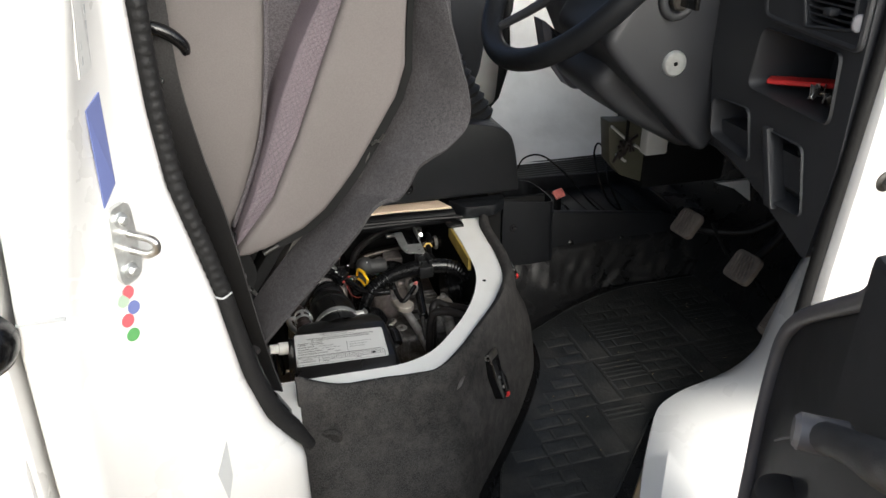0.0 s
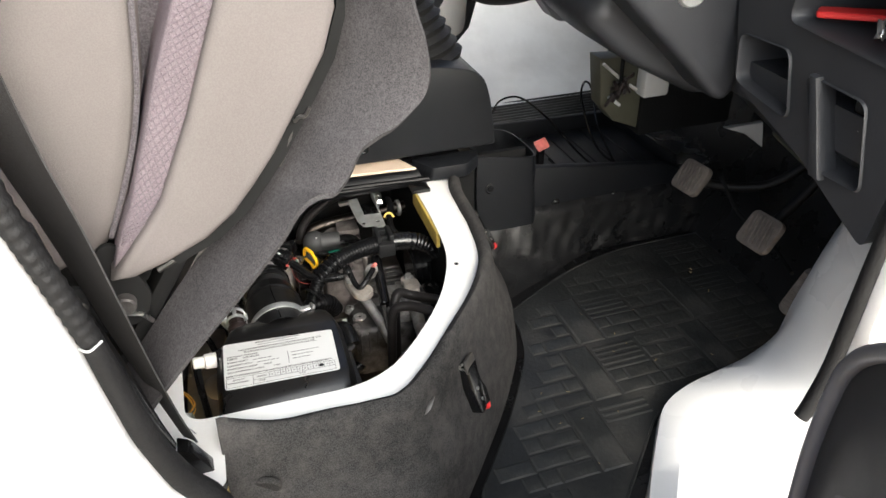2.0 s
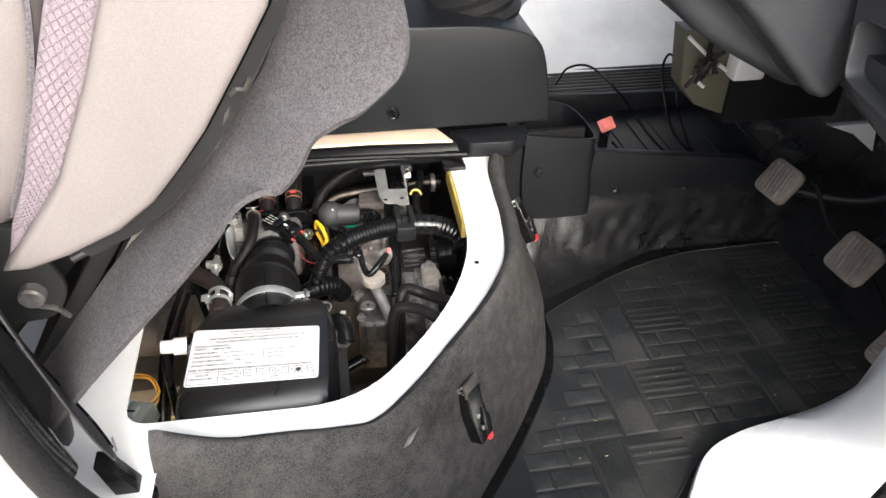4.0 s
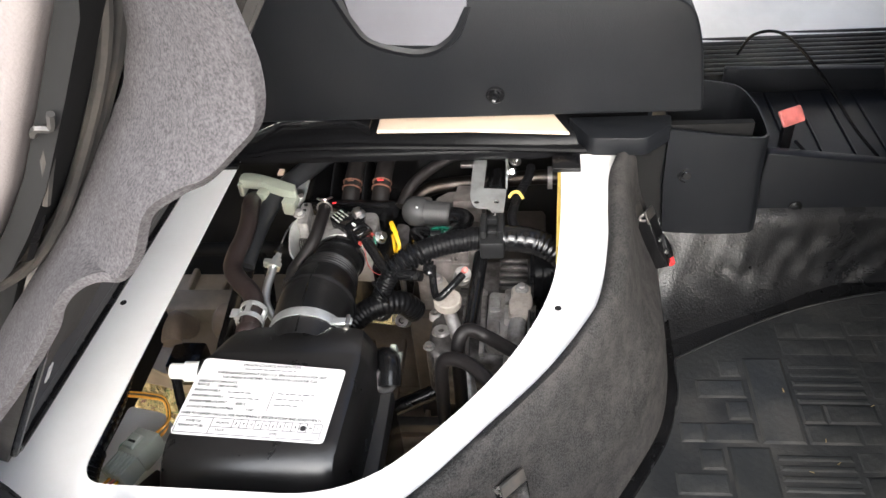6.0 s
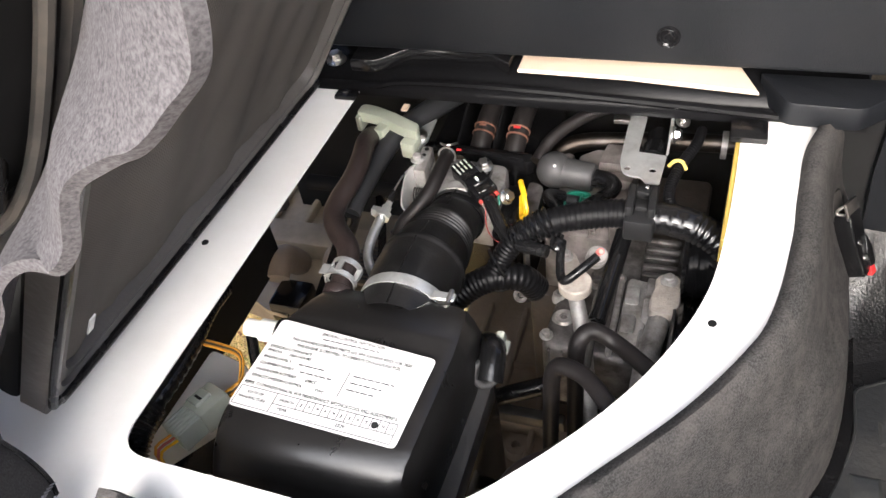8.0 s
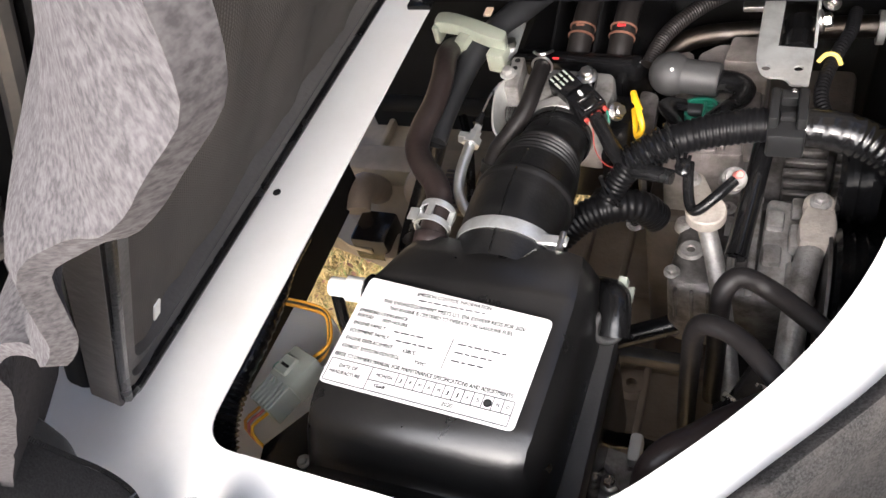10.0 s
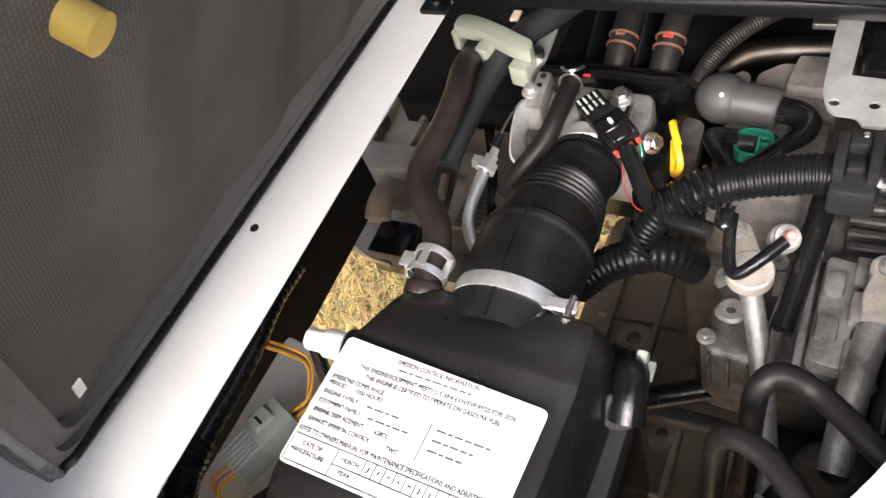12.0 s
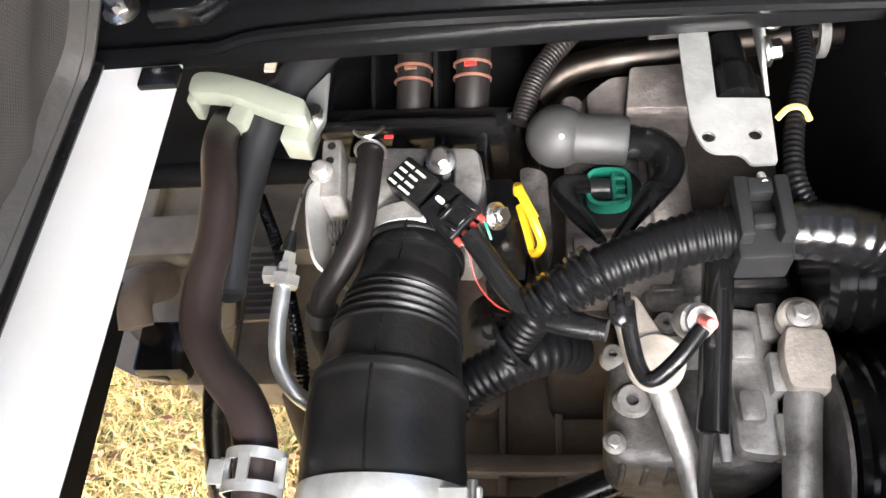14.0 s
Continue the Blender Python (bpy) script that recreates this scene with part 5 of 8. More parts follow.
part("frame", plate(B(), round_poly([(0.655, 1.285, 0.01), (0.70, 1.25, 0.01), (0.775, 1.215, 0.01), (0.765, 1.165, 0.01), (0.715, 1.168, 0.01), (0.67, 1.225, 0.01)]), [round_poly([(0.672, 1.272, 0.006), (0.702, 1.243, 0.006), (0.762, 1.212, 0.006), (0.755, 1.178, 0.006), (0.72, 1.180, 0.006), (0.682, 1.228, 0.006)])], "y", 1.30, 1.325), GREYEDGE, stalk)
part("frame_back", prism(B(), [(0.66, 1.28), (0.77, 1.21), (0.76, 1.17), (0.715, 1.17), (0.672, 1.225)], "y", 1.326, 1.34), DASH, stalk)

# ---- pedals ----


def pedal(at, w, h, arm, label):
    p = thing("pedal", at, label, "pedal", group="pedals under the dashboard")
    m = Matrix.Translation(at) @ Euler((radians(-12), radians(-52), radians(8))).to_matrix().to_4x4()
    shape = round_poly([(-h / 2, -w / 2, 0.012), (h / 2, -w / 2, 0.012), (h / 2, w / 2, 0.012), (-h / 2, w / 2, 0.012)], 5)
    part("pad", prism(B(), shape, "z", -0.007, 0.003, 0.002, 2, m), PEDAL, p)
    part("backing_plate", prism(B(), [(a * 0.9, b * 0.9) for a, b in shape], "z", -0.011, -0.0068, 0.001, 1, m), DARKSTEEL, p)
    for k in range(7):
        c = -w / 2 + 0.009 + k * (w - 0.018) / 6
        reach = h / 2 - 0.005 - (0.006 if k in (0, 6) else 0.0)
        part("grip_rib", prism(B(), [(-reach, c - 0.006), (reach, c + 0.0025), (reach, c + 0.0065), (-reach, c - 0.002)], "z", 0.002, 0.0052, 0.0008, 1, m), PEDAL, p)
    part("arm", tube(B(), [Vector(at) + Vector(q) for q in arm], 0.0075, 10, 5), BLACKHOSE, p)
    return p


pedal((0.935, 1.245, 0.922), 0.062, 0.050, [(0.006, 0, -0.004), (0.04, -0.02, -0.012), (0.10, -0.06, 0.0), (0.16, -0.09, 0.06)], "worn rubber clutch pedal with a bent steel arm")
pedal((0.944, 1.090, 0.912), 0.062, 0.052, [(0.006, 0, -0.004), (0.03, 0.01, 0.0), (0.08, 0.01, 0.05), (0.15, 0.0, 0.16)], "worn rubber brake pedal with a steel arm")
acc = thing("accelerator_pedal", (0.93, 0.99, 0.87), "narrow worn accelerator pedal beside the wheel arch", "pedal")
am = Matrix.Translation((0.937, 0.988, 0.880)) @ Euler((0, radians(-58), radians(6))).to_matrix().to_4x4()
part("pad", prism(B(), round_poly([(-0.034, -0.013, 0.011), (0.034, -0.011, 0.01), (0.034, 0.011, 0.01), (-0.034, 0.013, 0.011)], 6), "z", -0.005, 0.005, 0.002, 2, am), PEDAL, acc)
for k in range(6):
    part("grip_rib", box(B(), (-0.027 + k * 0.010, -0.009, 0.004), (-0.023 + k * 0.010, 0.009, 0.0068), 0.0008, 1, am), PEDAL, acc)
part("arm", tube(B(), [(0.95, 1.0, 0.89), (1.0, 1.0, 0.93), (1.05, 1.0, 1.05)], 0.005, 8, 4), DARKSTEEL, acc)
part("linkage", tube(B(), [(0.98, 1.05, 0.86), (1.02, 1.15, 0.85), (1.0, 1.2, 0.87), (0.97, 1.22, 0.93)], 0.003, 6, 5), DARK, acc)

# ---- centre console, bin and tray ----
con = thing("centre_console", (0.45, 1.42, 0.97), "black plastic gear lever console between the seats", "console")
part("housing", prism(B(), round_poly([(0.15, 0.983, 0.004), (0.648, 0.983, 0.006), (0.640, 1.055, 0.04), (0.625, 1.098, 0.03), (0.560, 1.112, 0.03), (0.15, 1.125, 0.02)], 6), "y", 1.336, 1.60, 0.012, 3), PLASTIC, con, angle=50)
part("plinth", box(B(), (0.15, 1.364, 0.9682), (0.645, 1.59, 0.990), 0.003), DARK, con)
part("recess_edge", tube(B(), [(0.30, 1.339, 1.13), (0.318, 1.338, 1.09), (0.335, 1.338, 1.068), (0.38, 1.338, 1.056), (0.41, 1.338, 1.07), (0.425, 1.339, 1.10)], 0.006, 8, 5), PLASTIC, con, "rounded cut-out edge")
# paler grey plate painted for the light seen through the cut-out
part("recess", prism(B(), round_poly([(0.318, 1.09, 0.01), (0.338, 1.066, 0.01), (0.405, 1.062, 0.01), (0.425, 1.09, 0.01), (0.43, 1.15, 0.01), (0.31, 1.15, 0.01)]), "y", 1.3335, 1.3385, 0.001, 1), GREYEDGE, con)
for x, z in ((0.448, 1.008),):
    part("clip", lathe(B(), along((x, 1.3365, z), (x, 1.3, z), [(0, 0.0095), (0.002, 0.009), (0.0022, 0.0075), (0.001, 0.006), (0.003, 0.004), (0.003, 0.001)]), 20), GLOSS, con)
part("side_trim", prism(B(), round_poly([(0.520, 1.345, 0.003), (0.540, 1.306, 0.006), (0.592, 1.304, 0.006), (0.618, 1.328, 0.004), (0.62, 1.345, 0.003)]), "z", 0.955, 0.975, 0.005, 2), PLASTIC, con)
part("rear_bracket", prism(B(), [(0.175, 1.322), (0.20, 1.322), (0.225, 1.345), (0.30, 1.345), (0.32, 1.33), (0.32, 1.37), (0.175, 1.37)], "z", 0.966, 0.980, 0.003), GLOSS, con)
boot = B()
prof = []
base, tip = Vector((0.565, 1.425, 1.085)), Vector((0.530, 1.44, 1.215))
for k in range(19):
    u = k / 18
    prof.append((base.lerp(tip, u), (0.062 - 0.034 * u) + (0.003 if k % 2 else -0.003)))
part("gear_boot", lathe(boot, prof, 32), SEAL, con, "black rubber gear lever bellows")
part("gear_lever", tube(B(), [tip, (0.515, 1.44, 1.27), (0.50, 1.44, 1.33)], 0.006, 10, 3), DARKSTEEL, con)
cup = thing("storage_bin", (0.67, 1.39, 0.85), "open black plastic storage bin at the console's front", "storage bin")
outl = [(0.618, 1.332), (0.655, 1.328), (0.700, 1.328), (0.712, 1.332), (0.7165, 1.345), (0.716, 1.39), (0.708, 1.425), (0.69, 1.437), (0.640, 1.44), (0.618, 1.44)]
o_s = smooth_path([(x, y, 0) for x, y in outl + outl[:1]], 4)[:-1]
c = Vector((0.665, 1.385, 0))
rows = []
for z, s in ((0.836, 1.01), (0.85, 1.012), (0.90, 1.008), (0.960, 1.0), (0.966, 0.99), (0.966, 0.955), (0.95, 0.93), (0.875, 0.90), (0.87, 0.85), (0.87, 0.02)):
    rows.append([(c.x + (p.x - c.x) * s + (0.004 if z < 0.9 else 0), c.y + (p.y - c.y) * s, z - (0.012 * max(0, p.x - 0.62) / 0.1 if z > 0.94 else 0)) for p in o_s])
part("bin", loft(B(), rows, close=True), PLASTIC, cup, angle=50)
part("clip", lathe(B(), along((0.640, 1.331, 0.912), (0.640, 1.2, 0.912), [(0, 0.0095), (0.002, 0.009), (0.0022, 0.0075), (0.001, 0.006), (0.003, 0.004), (0.003, 0.001)]), 20), GLOSS, cup)
tray = thing("console_tray", (0.85, 1.45, 0.86), "black plastic tray in front of the console", "tray")
tb = B()
prism(tb, round_poly([(0.715, 0.835, 0.004), (1.005, 0.800, 0.01), (0.995, 0.875, 0.015), (0.96, 0.893, 0.02), (0.722, 0.925, 0.005)]), "y", 1.348, 1.362, 0.004, 2)
box(tb, (0.715, 1.36, 0.868), (0.99, 1.56, 0.874), 0.002)
prism(tb, [(0.72, 0.872), (0.99, 0.86), (0.99, 0.90), (0.72, 0.908)], "y", 1.555, 1.565, 0.003)
prism(tb, [(1.36, 0.86), (1.565, 0.86), (1.565, 0.90), (1.36, 0.90)], "x", 0.98, 0.99, 0.003)
part("tray_shell", tb, PLASTIC, tray)
tr = B()
for k in range(7):
    x = 0.735 + k * 0.034
    box(tr, (x, 1.375, 0.8735), (x + 0.003, 1.55, 0.8765), 0.001, 1)
part("tray_ribs", tr, PLASTIC, tray)
for x, z in ((0.762, 0.855), (0.868, 0.850)):
    part("clip", lathe(B(), along((x, 1.3485, z), (x, 1.2, z), [(0, 0.0075), (0.002, 0.007), (0.0022, 0.006), (0.001, 0.005), (0.0025, 0.003), (0.0025, 0.001)]), 18), GLOSS, tray)


def cable(pts, name, label, r=0.0019):
    return tagged(part(name, tube(B(), pts, r, 7, 8), GLOSS), label, "cable", group="cables in the tray")


cable([(0.86, 1.40, 0.876), (0.835, 1.43, 0.90), (0.80, 1.47, 0.945), (0.77, 1.52, 0.968), (0.745, 1.55, 0.955), (0.735, 1.57, 0.92)], "cable", "thin black cable arching out of the tray")
cable([(0.90, 1.38, 0.877), (0.875, 1.43, 0.90), (0.872, 1.49, 0.96), (0.885, 1.51, 0.985), (0.895, 1.50, 0.975), (0.885, 1.45, 0.93), (0.895, 1.40, 0.88)], "cable", "thin black cable looped in the tray")
cable([(0.75, 1.36, 0.93), (0.78, 1.37, 0.90), (0.83, 1.375, 0.878), (0.88, 1.372, 0.876)], "cable", "thin black cable lying in the tray")
tag = thing("red_tag", (0.75, 1.40, 0.95), "pale red plastic tag standing in the tray", "tag")
part("face", prism(B(), rect(-0.014, -0.009, 0.014, 0.009, 0.003), "z", 0, 0.004, 0.001, 1, Matrix.Translation((0.752, 1.395, 0.938)) @ Euler((radians(48), 0, radians(28))).to_matrix().to_4x4()), PINK, tag)
part("stand", box(B(), (0.747, 1.39, 0.874), (0.757, 1.40, 0.936)), GLOSS, tag)
# relay box under the dash
rel = thing("relay_box", (0.9, 1.40, 1.0), "olive relay bracket with plugs under the dashboard", "relay box")
part("bracket", prism(B(), [(0.826, 1.082), (0.836, 1.005), (0.862, 0.975), (0.905, 0.958), (0.935, 0.97), (0.935, 1.075)], "y", 1.365, 1.40, 0.003), OLIVE, rel)
part("plug", box(B(), (0.893, 1.338, 1.018), (0.938, 1.365, 1.072), 0.005), KNOBW, rel, "cream plastic plug")
part("relay", box(B(), (0.905, 1.358, 0.945), (1.08, 1.48, 1.06), 0.006), DARK, rel)
for k, (x, z, dx, dz) in enumerate(((0.83, 1.075, 0.035, -0.03), (0.845, 1.02, 0.02, -0.015), (0.855, 1.04, 0.015, 0.01), (0.88, 1.035, 0.03, -0.02))):
    part("pin", tube(B(), [(x, 1.360, z), (x + dx, 1.358, z + dz)], 0.0028, 6, 1), KNOBW if k != 2 else DARKSTEEL, rel)
knot = B()
rnd = random.Random(31)
for k in range(9):
    p0 = Vector((0.858 + rnd.uniform(-0.012, 0.014), 1.355, 1.036 + rnd.uniform(-0.014, 0.014)))
    tube(knot, [p0, p0 + Vector((rnd.uniform(-0.012, 0.012), -0.010, rnd.uniform(-0.012, 0.012))), p0 + Vector((rnd.uniform(-0.015, 0.015), -0.004, rnd.uniform(-0.02, 0.02)))], 0.0028, 6, 4)
part("wire_knot", knot, HOSE, rel, "dark wires knotted in front of the bracket")
part("drop_wire", tube(B(), [(0.858, 1.352, 1.09), (0.857, 1.350, 1.065), (0.858, 1.351, 1.04)], 0.003, 6, 4), DARK, rel)
pc = thing("white_panel_scrap", (1.03, 1.31, 0.95), "white sheet edge seen below the dashboard", "panel")
part("edge", prism(B(), [(1.02, 0.97), (1.06, 0.955), (1.10, 0.925), (1.09, 0.97)], "y", 1.29, 1.30, 0.001), WHITE, pc)


# ---- air cleaner ----
air = thing("air_cleaner", (0.28, 1.02, 0.80), "black plastic air cleaner box with a white label", "air cleaner")


def air_row(y, x0, x1, z, r, drop_):
    """One cross-section of the box: up the side, over the top, down the other side."""
    return [(x0 - 0.006, y, drop_), (x0 - 0.004, y, z - r * 2), (x0, y, z - r), (x0 + r * 0.35, y, z - r * 0.3), (x0 + r, y, z), ((x0 + x1) / 2, y, z + 0.0008), (x1 - r, y, z), (x1 - r * 0.35, y, z - r * 0.3), (x1, y, z - r), (x1 + 0.004, y, z - r * 2), (x1 + 0.006, y, drop_)]


rows = [air_row(1.122, 0.236, 0.334, 0.880, 0.012, 0.84), air_row(1.118, 0.230, 0.340, 0.905, 0.012, 0.84), air_row(1.110, 0.226, 0.344, 0.918, 0.012, 0.84), air_row(1.095, 0.222, 0.346, 0.9235, 0.011, 0.84), air_row(1.076, 0.216, 0.3475, 0.9265, 0.010, 0.84), air_row(1.071, 0.213, 0.3475, 0.9265, 0.010, 0.84), air_row(1.069, 0.212, 0.3475, 0.9255, 0.010, 0.84), air_row(1.03, 0.209, 0.346, 0.9265, 0.009, 0.84), air_row(0.99, 0.207, 0.344, 0.927, 0.009, 0.84), air_row(0.986, 0.2065, 0.344, 0.9262, 0.01, 0.84), air_row(0.98, 0.206, 0.343, 0.9245, 0.011, 0.84), air_row(0.974, 0.206, 0.343, 0.9215, 0.012, 0.84), air_row(0.968, 0.206, 0.343, 0.917, 0.013, 0.84), air_row(0.963, 0.206, 0.343, 0.9115, 0.014, 0.84), air_row(0.959, 0.206, 0.343, 0.9055, 0.014, 0.84), air_row(0.956, 0.206, 0.343, 0.9015, 0.014, 0.84), air_row(0.953, 0.206, 0.343, 0.9005, 0.014, 0.84), air_row(0.949, 0.206, 0.343, 0.902, 0.014, 0.835), air_row(0.944, 0.206, 0.343, 0.9005, 0.014, 0.83), air_row(0.939, 0.207, 0.342, 0.895, 0.014, 0.82), air_row(0.934, 0.208, 0.341, 0.884, 0.013, 0.81), air_row(0.931, 0.209, 0.34, 0.865, 0.012, 0.8), air_row(0.928, 0.21, 0.338, 0.84, 0.01, 0.79)]
part("lid", loft(B(), rows), LIDBLACK, air, "moulded black lid with rounded ridges", angle=35)
base_b = B()
prism(base_b, round_poly([(0.196, 0.935, 0.02), (0.352, 0.935, 0.02), (0.357, 1.118, 0.02), (0.215, 1.125, 0.02)]), "z", 0.70, 0.848, 0.004)
part("base", base_b, GLOSS, air)
part("edge_flange", prism(B(), [(0.347, 0.94), (0.361, 0.94), (0.362, 1.085), (0.350, 1.10)], "z", 0.846, 0.868, 0.003), COIL, air, "dull grey flange of the box")
sideR = B()
tube(sideR, [(0.345, 1.118, 0.868), (0.357, 1.105, 0.885), (0.361, 1.092, 0.888), (0.362, 1.078, 0.880)], 0.010, 10, 5)
part("corner_boss", sideR, GLOSS, air)
cl = B()
prism(cl, [(1.112, 0.874), (1.118, 0.884), (1.115, 0.892), (1.106, 0.890), (1.098, 0.878), (1.094, 0.868), (1.098, 0.866), (1.104, 0.875)], "x", 0.359, 0.365, 0.0012)
box(cl, (0.354, 1.103, 0.880), (0.369, 1.114, 0.884), 0.001)
part("clip", cl, CONNGREY, air, "grey plastic clip")
part("clip_ring", ring(B(), (0.3580, 1.083, 0.882), (0.5, -0.6, 0.6), 0.0088, 0.0028, 26, 10), COIL, air, "grey plastic ring clip")
# label
lbl = part("label", plate(B(), round_poly([(0.2125, 0.992, 0.004), (0.3315, 0.9855, 0.004), (0.3365, 1.0545, 0.004), (0.2175, 1.066, 0.004)]), [], "z", 0.9283, 0.9288), LABEL, air, "white printed emission label")
lr, lu = Vector((0.119, -0.0065, 0)).normalized(), Vector((0.005, 0.0712, 0)).normalized()
lo = Vector((0.2125, 0.992, 0.9289))


def at_label(u, v):
    return Vector((0.2125, 0.992, 0.9289)) + Vector((0.1190, -0.0065, 0)) * u + Vector((0.005, 0.0715, 0)) * v


def lw(text, u, v, size, width, align="LEFT"):
    words(lbl, text, at_label(u, v), size, right=lr, up=lu, align=align, width=0.119 * width)


def lb(u, v, w, h=0.0010):
    """A line of print as word-long dashes."""
    pos, k = 0.0, 0
    while pos < w - 0.01:
        step = min((0.030, 0.045, 0.022, 0.038)[(k + int(v * 50)) % 4], w - pos)
        bars(lbl, at_label(u + pos, v), 0.119 * step, h, right=lr, up=lu, mat=SOFTINK)
        pos, k = pos + step + 0.009, k + 1


lw("EMISSION CONTROL INFORMATION", 0.29, 0.955, 0.0036, 0.40)
lb(0.31, 0.90, 0.36)
lw("THIS ENGINE/EQUIPMENT MEETS U.S. EPA EXH/EVP REGS FOR 2020", 0.13, 0.83, 0.0036, 0.76)
lw("THIS ENGINE IS CERTIFIED TO OPERATE ON GASOLINE FUEL", 0.18, 0.77, 0.0036, 0.66)
lw("EMISSIONS COMPLIANCE", 0.03, 0.70, 0.0034, 0.27)
lw("PERIOD", 0.03, 0.65, 0.0034, 0.09)
lw("1000 HOURS", 0.17, 0.645, 0.0034, 0.14)
lw("ENGINE FAMILY", 0.03, 0.575, 0.0034, 0.18)
lb(0.26, 0.57, 0.17)
lw("EQUIPMENT FAMILY", 0.03, 0.50, 0.0034, 0.22)
lb(0.29, 0.495, 0.20)
lw("ENGINE DISPLACEMENT", 0.03, 0.425, 0.0034, 0.26)
lw("658CC", 0.35, 0.42, 0.0034, 0.07)
lw("EXHAUST EMISSION CONTROL", 0.03, 0.35, 0.0034, 0.32)
lw("TWC", 0.43, 0.345, 0.0034, 0.06)
for k, w in enumerate((0.26, 0.19, 0.18)):
    lb(0.60, 0.585 - 0.075 * k, w)
lw("REFER TO OWNERS MANUAL FOR MAINTENANCE SPECIFICATIONS AND ADJUSTMENTS", 0.015, 0.265, 0.0036, 0.93)
lw("DATE OF", 0.07, 0.17, 0.0032, 0.10)
lw("MANUFACTURE", 0.03, 0.11, 0.0032, 0.17)
lw("MONTH", 0.275, 0.165, 0.0032, 0.085)
lw("YEAR", 0.285, 0.075, 0.0032, 0.065)
lw("2020", 0.64, 0.07, 0.0034, 0.055)
for k, ch in enumerate("JFMAMJJASOND"):
    if k != 9:
        lw(ch, 0.402 + k * 0.0483, 0.168, 0.003, 0.014)
rule = B()


def rule_line(u0, v0, u1, v1, w=0.00025):
    a, b = at_label(u0, v0), at_label(u1, v1)
    d = (b - a).normalized().cross(Vector((0, 0, 1))) * w
    rule.faces.new([rule.verts.new(p + Vector((0, 0, 0.0002))) for p in (a - d, b - d, b + d, a + d)])


for v in (0.225, 0.115, 0.025):
    rule_line(0.015 if v != 0.115 else 0.245, v, 0.965, v)
for u in [0.015, 0.245, 0.965] + [0.385 + k * 0.0483 for k in range(12)]:
    rule_line(u, 0.115 if 0.3 < u < 0.96 else 0.025, u, 0.225)
rule_line(0.57, 0.34, 0.57, 0.62)
part("ruled_grid", rule, INK, lbl, smooth=False)
part("punched_dot", cyl(B(), at_label(0.845, 0.165), at_label(0.845, 0.165) + Vector((0, 0, 0.0004)), 0.0024, seg=16), INK, lbl)
# white fitting on the side
kn = B()
lathe(kn, along((0.183, 1.0645, 0.9135), (0.22, 1.0665, 0.910), [(0, 0.0055), (0.001, 0.0065), (0.012, 0.0065), (0.0125, 0.0085), (0.026, 0.0085), (0.027, 0.007)]), 18)
part("white_fitting", kn, KNOBW, air, "white plastic hose fitting")
part("fitting_collar", cyl(B(), (0.208, 1.0658, 0.9115), (0.222, 1.066, 0.910), 0.0115, bevel=0.002), GLOSS, air)
part("fitting_tube", tube(B(), [(0.186, 1.064, 0.910), (0.186, 1.056, 0.885), (0.188, 1.045, 0.85), (0.192, 1.03, 0.81)], 0.0042, 8, 5), RUBBER, air)
part("front_bracket", prism(B(), [(0.172, 0.945), (0.208, 0.940), (0.212, 0.985), (0.188, 0.99), (0.168, 0.962)], "z", 0.876, 0.884, 0.002), GLOSS, air)
bolt(air, (0.200, 0.958, 0.884), (0, 0, 1), 0.0035, mat=ALLOY)
foot = B()
prism(foot, round_poly([(0.352, 1.0, 0.01), (0.385, 1.0, 0.012), (0.385, 1.045, 0.015), (0.352, 1.06, 0.01)]), "z", 0.735, 0.755, 0.003)
part("mount_foot", foot, GLOSS, air)
part("mount_washer", cyl(B(), (0.3605, 1.031, 0.755), (0.3605, 1.031, 0.758), 0.0135, bevel=0.001), ALLOY, air)
bolt(air, (0.3605, 1.031, 0.758), (0, 0, 1), 0.0055)

# ---- intake hose ----
ih = thing("intake_hose", (0.283, 1.18, 0.89), "black ribbed rubber intake hose to the throttle", "intake hose")
axis = smooth_path([(0.286, 1.096, 0.893), (0.285, 1.125, 0.894), (0.2835, 1.150, 0.892), (0.284, 1.178, 0.889), (0.285, 1.205, 0.885), (0.287, 1.228, 0.881), (0.289, 1.252, 0.877)], 14)


def hose_r(u):
    table = ((0.0, 0.0352), (0.36, 0.0350), (0.41, 0.0346), (0.425, 0.0357), (0.445, 0.0355), (0.46, 0.0330), (0.58, 0.0305), (0.71, 0.0272), (0.74, 0.0268), (0.80, 0.0248), (0.89, 0.0240), (0.93, 0.0242), (0.94, 0.0258), (1.0, 0.0258))
    for (u0, r0), (u1, r1) in zip(table, table[1:]):
        if u <= u1:
            r = r0 + (r1 - r0) * (u - u0) / (u1 - u0)
            break
    if 0.58 < u < 0.725:
        r += 0.0011 * math.sin((u - 0.58) / 0.145 * math.pi * 10)
    return r


hose = B()
run = []
for i in range(len(axis) - 1):
    for k in range(3):
        run.append(axis[i].lerp(axis[i + 1], k / 3))
run.append(axis[-1])
rows = []
for i, p in enumerate(run):
    t = (run[min(i + 1, len(run) - 1)] - run[max(i - 1, 0)]).normalized()
    s = t.cross(Vector((0, 0, 1))).normalized()
    nn = s.cross(t)
    r = hose_r(i / (len(run) - 1))
    rows.append([p + (s * math.cos(a) + nn * math.sin(a)) * r for a in [2 * math.pi * k / 36 for k in range(36)]])
loft(hose, rows, close=True)
part("bellows", hose, INTAKE, ih, angle=60)
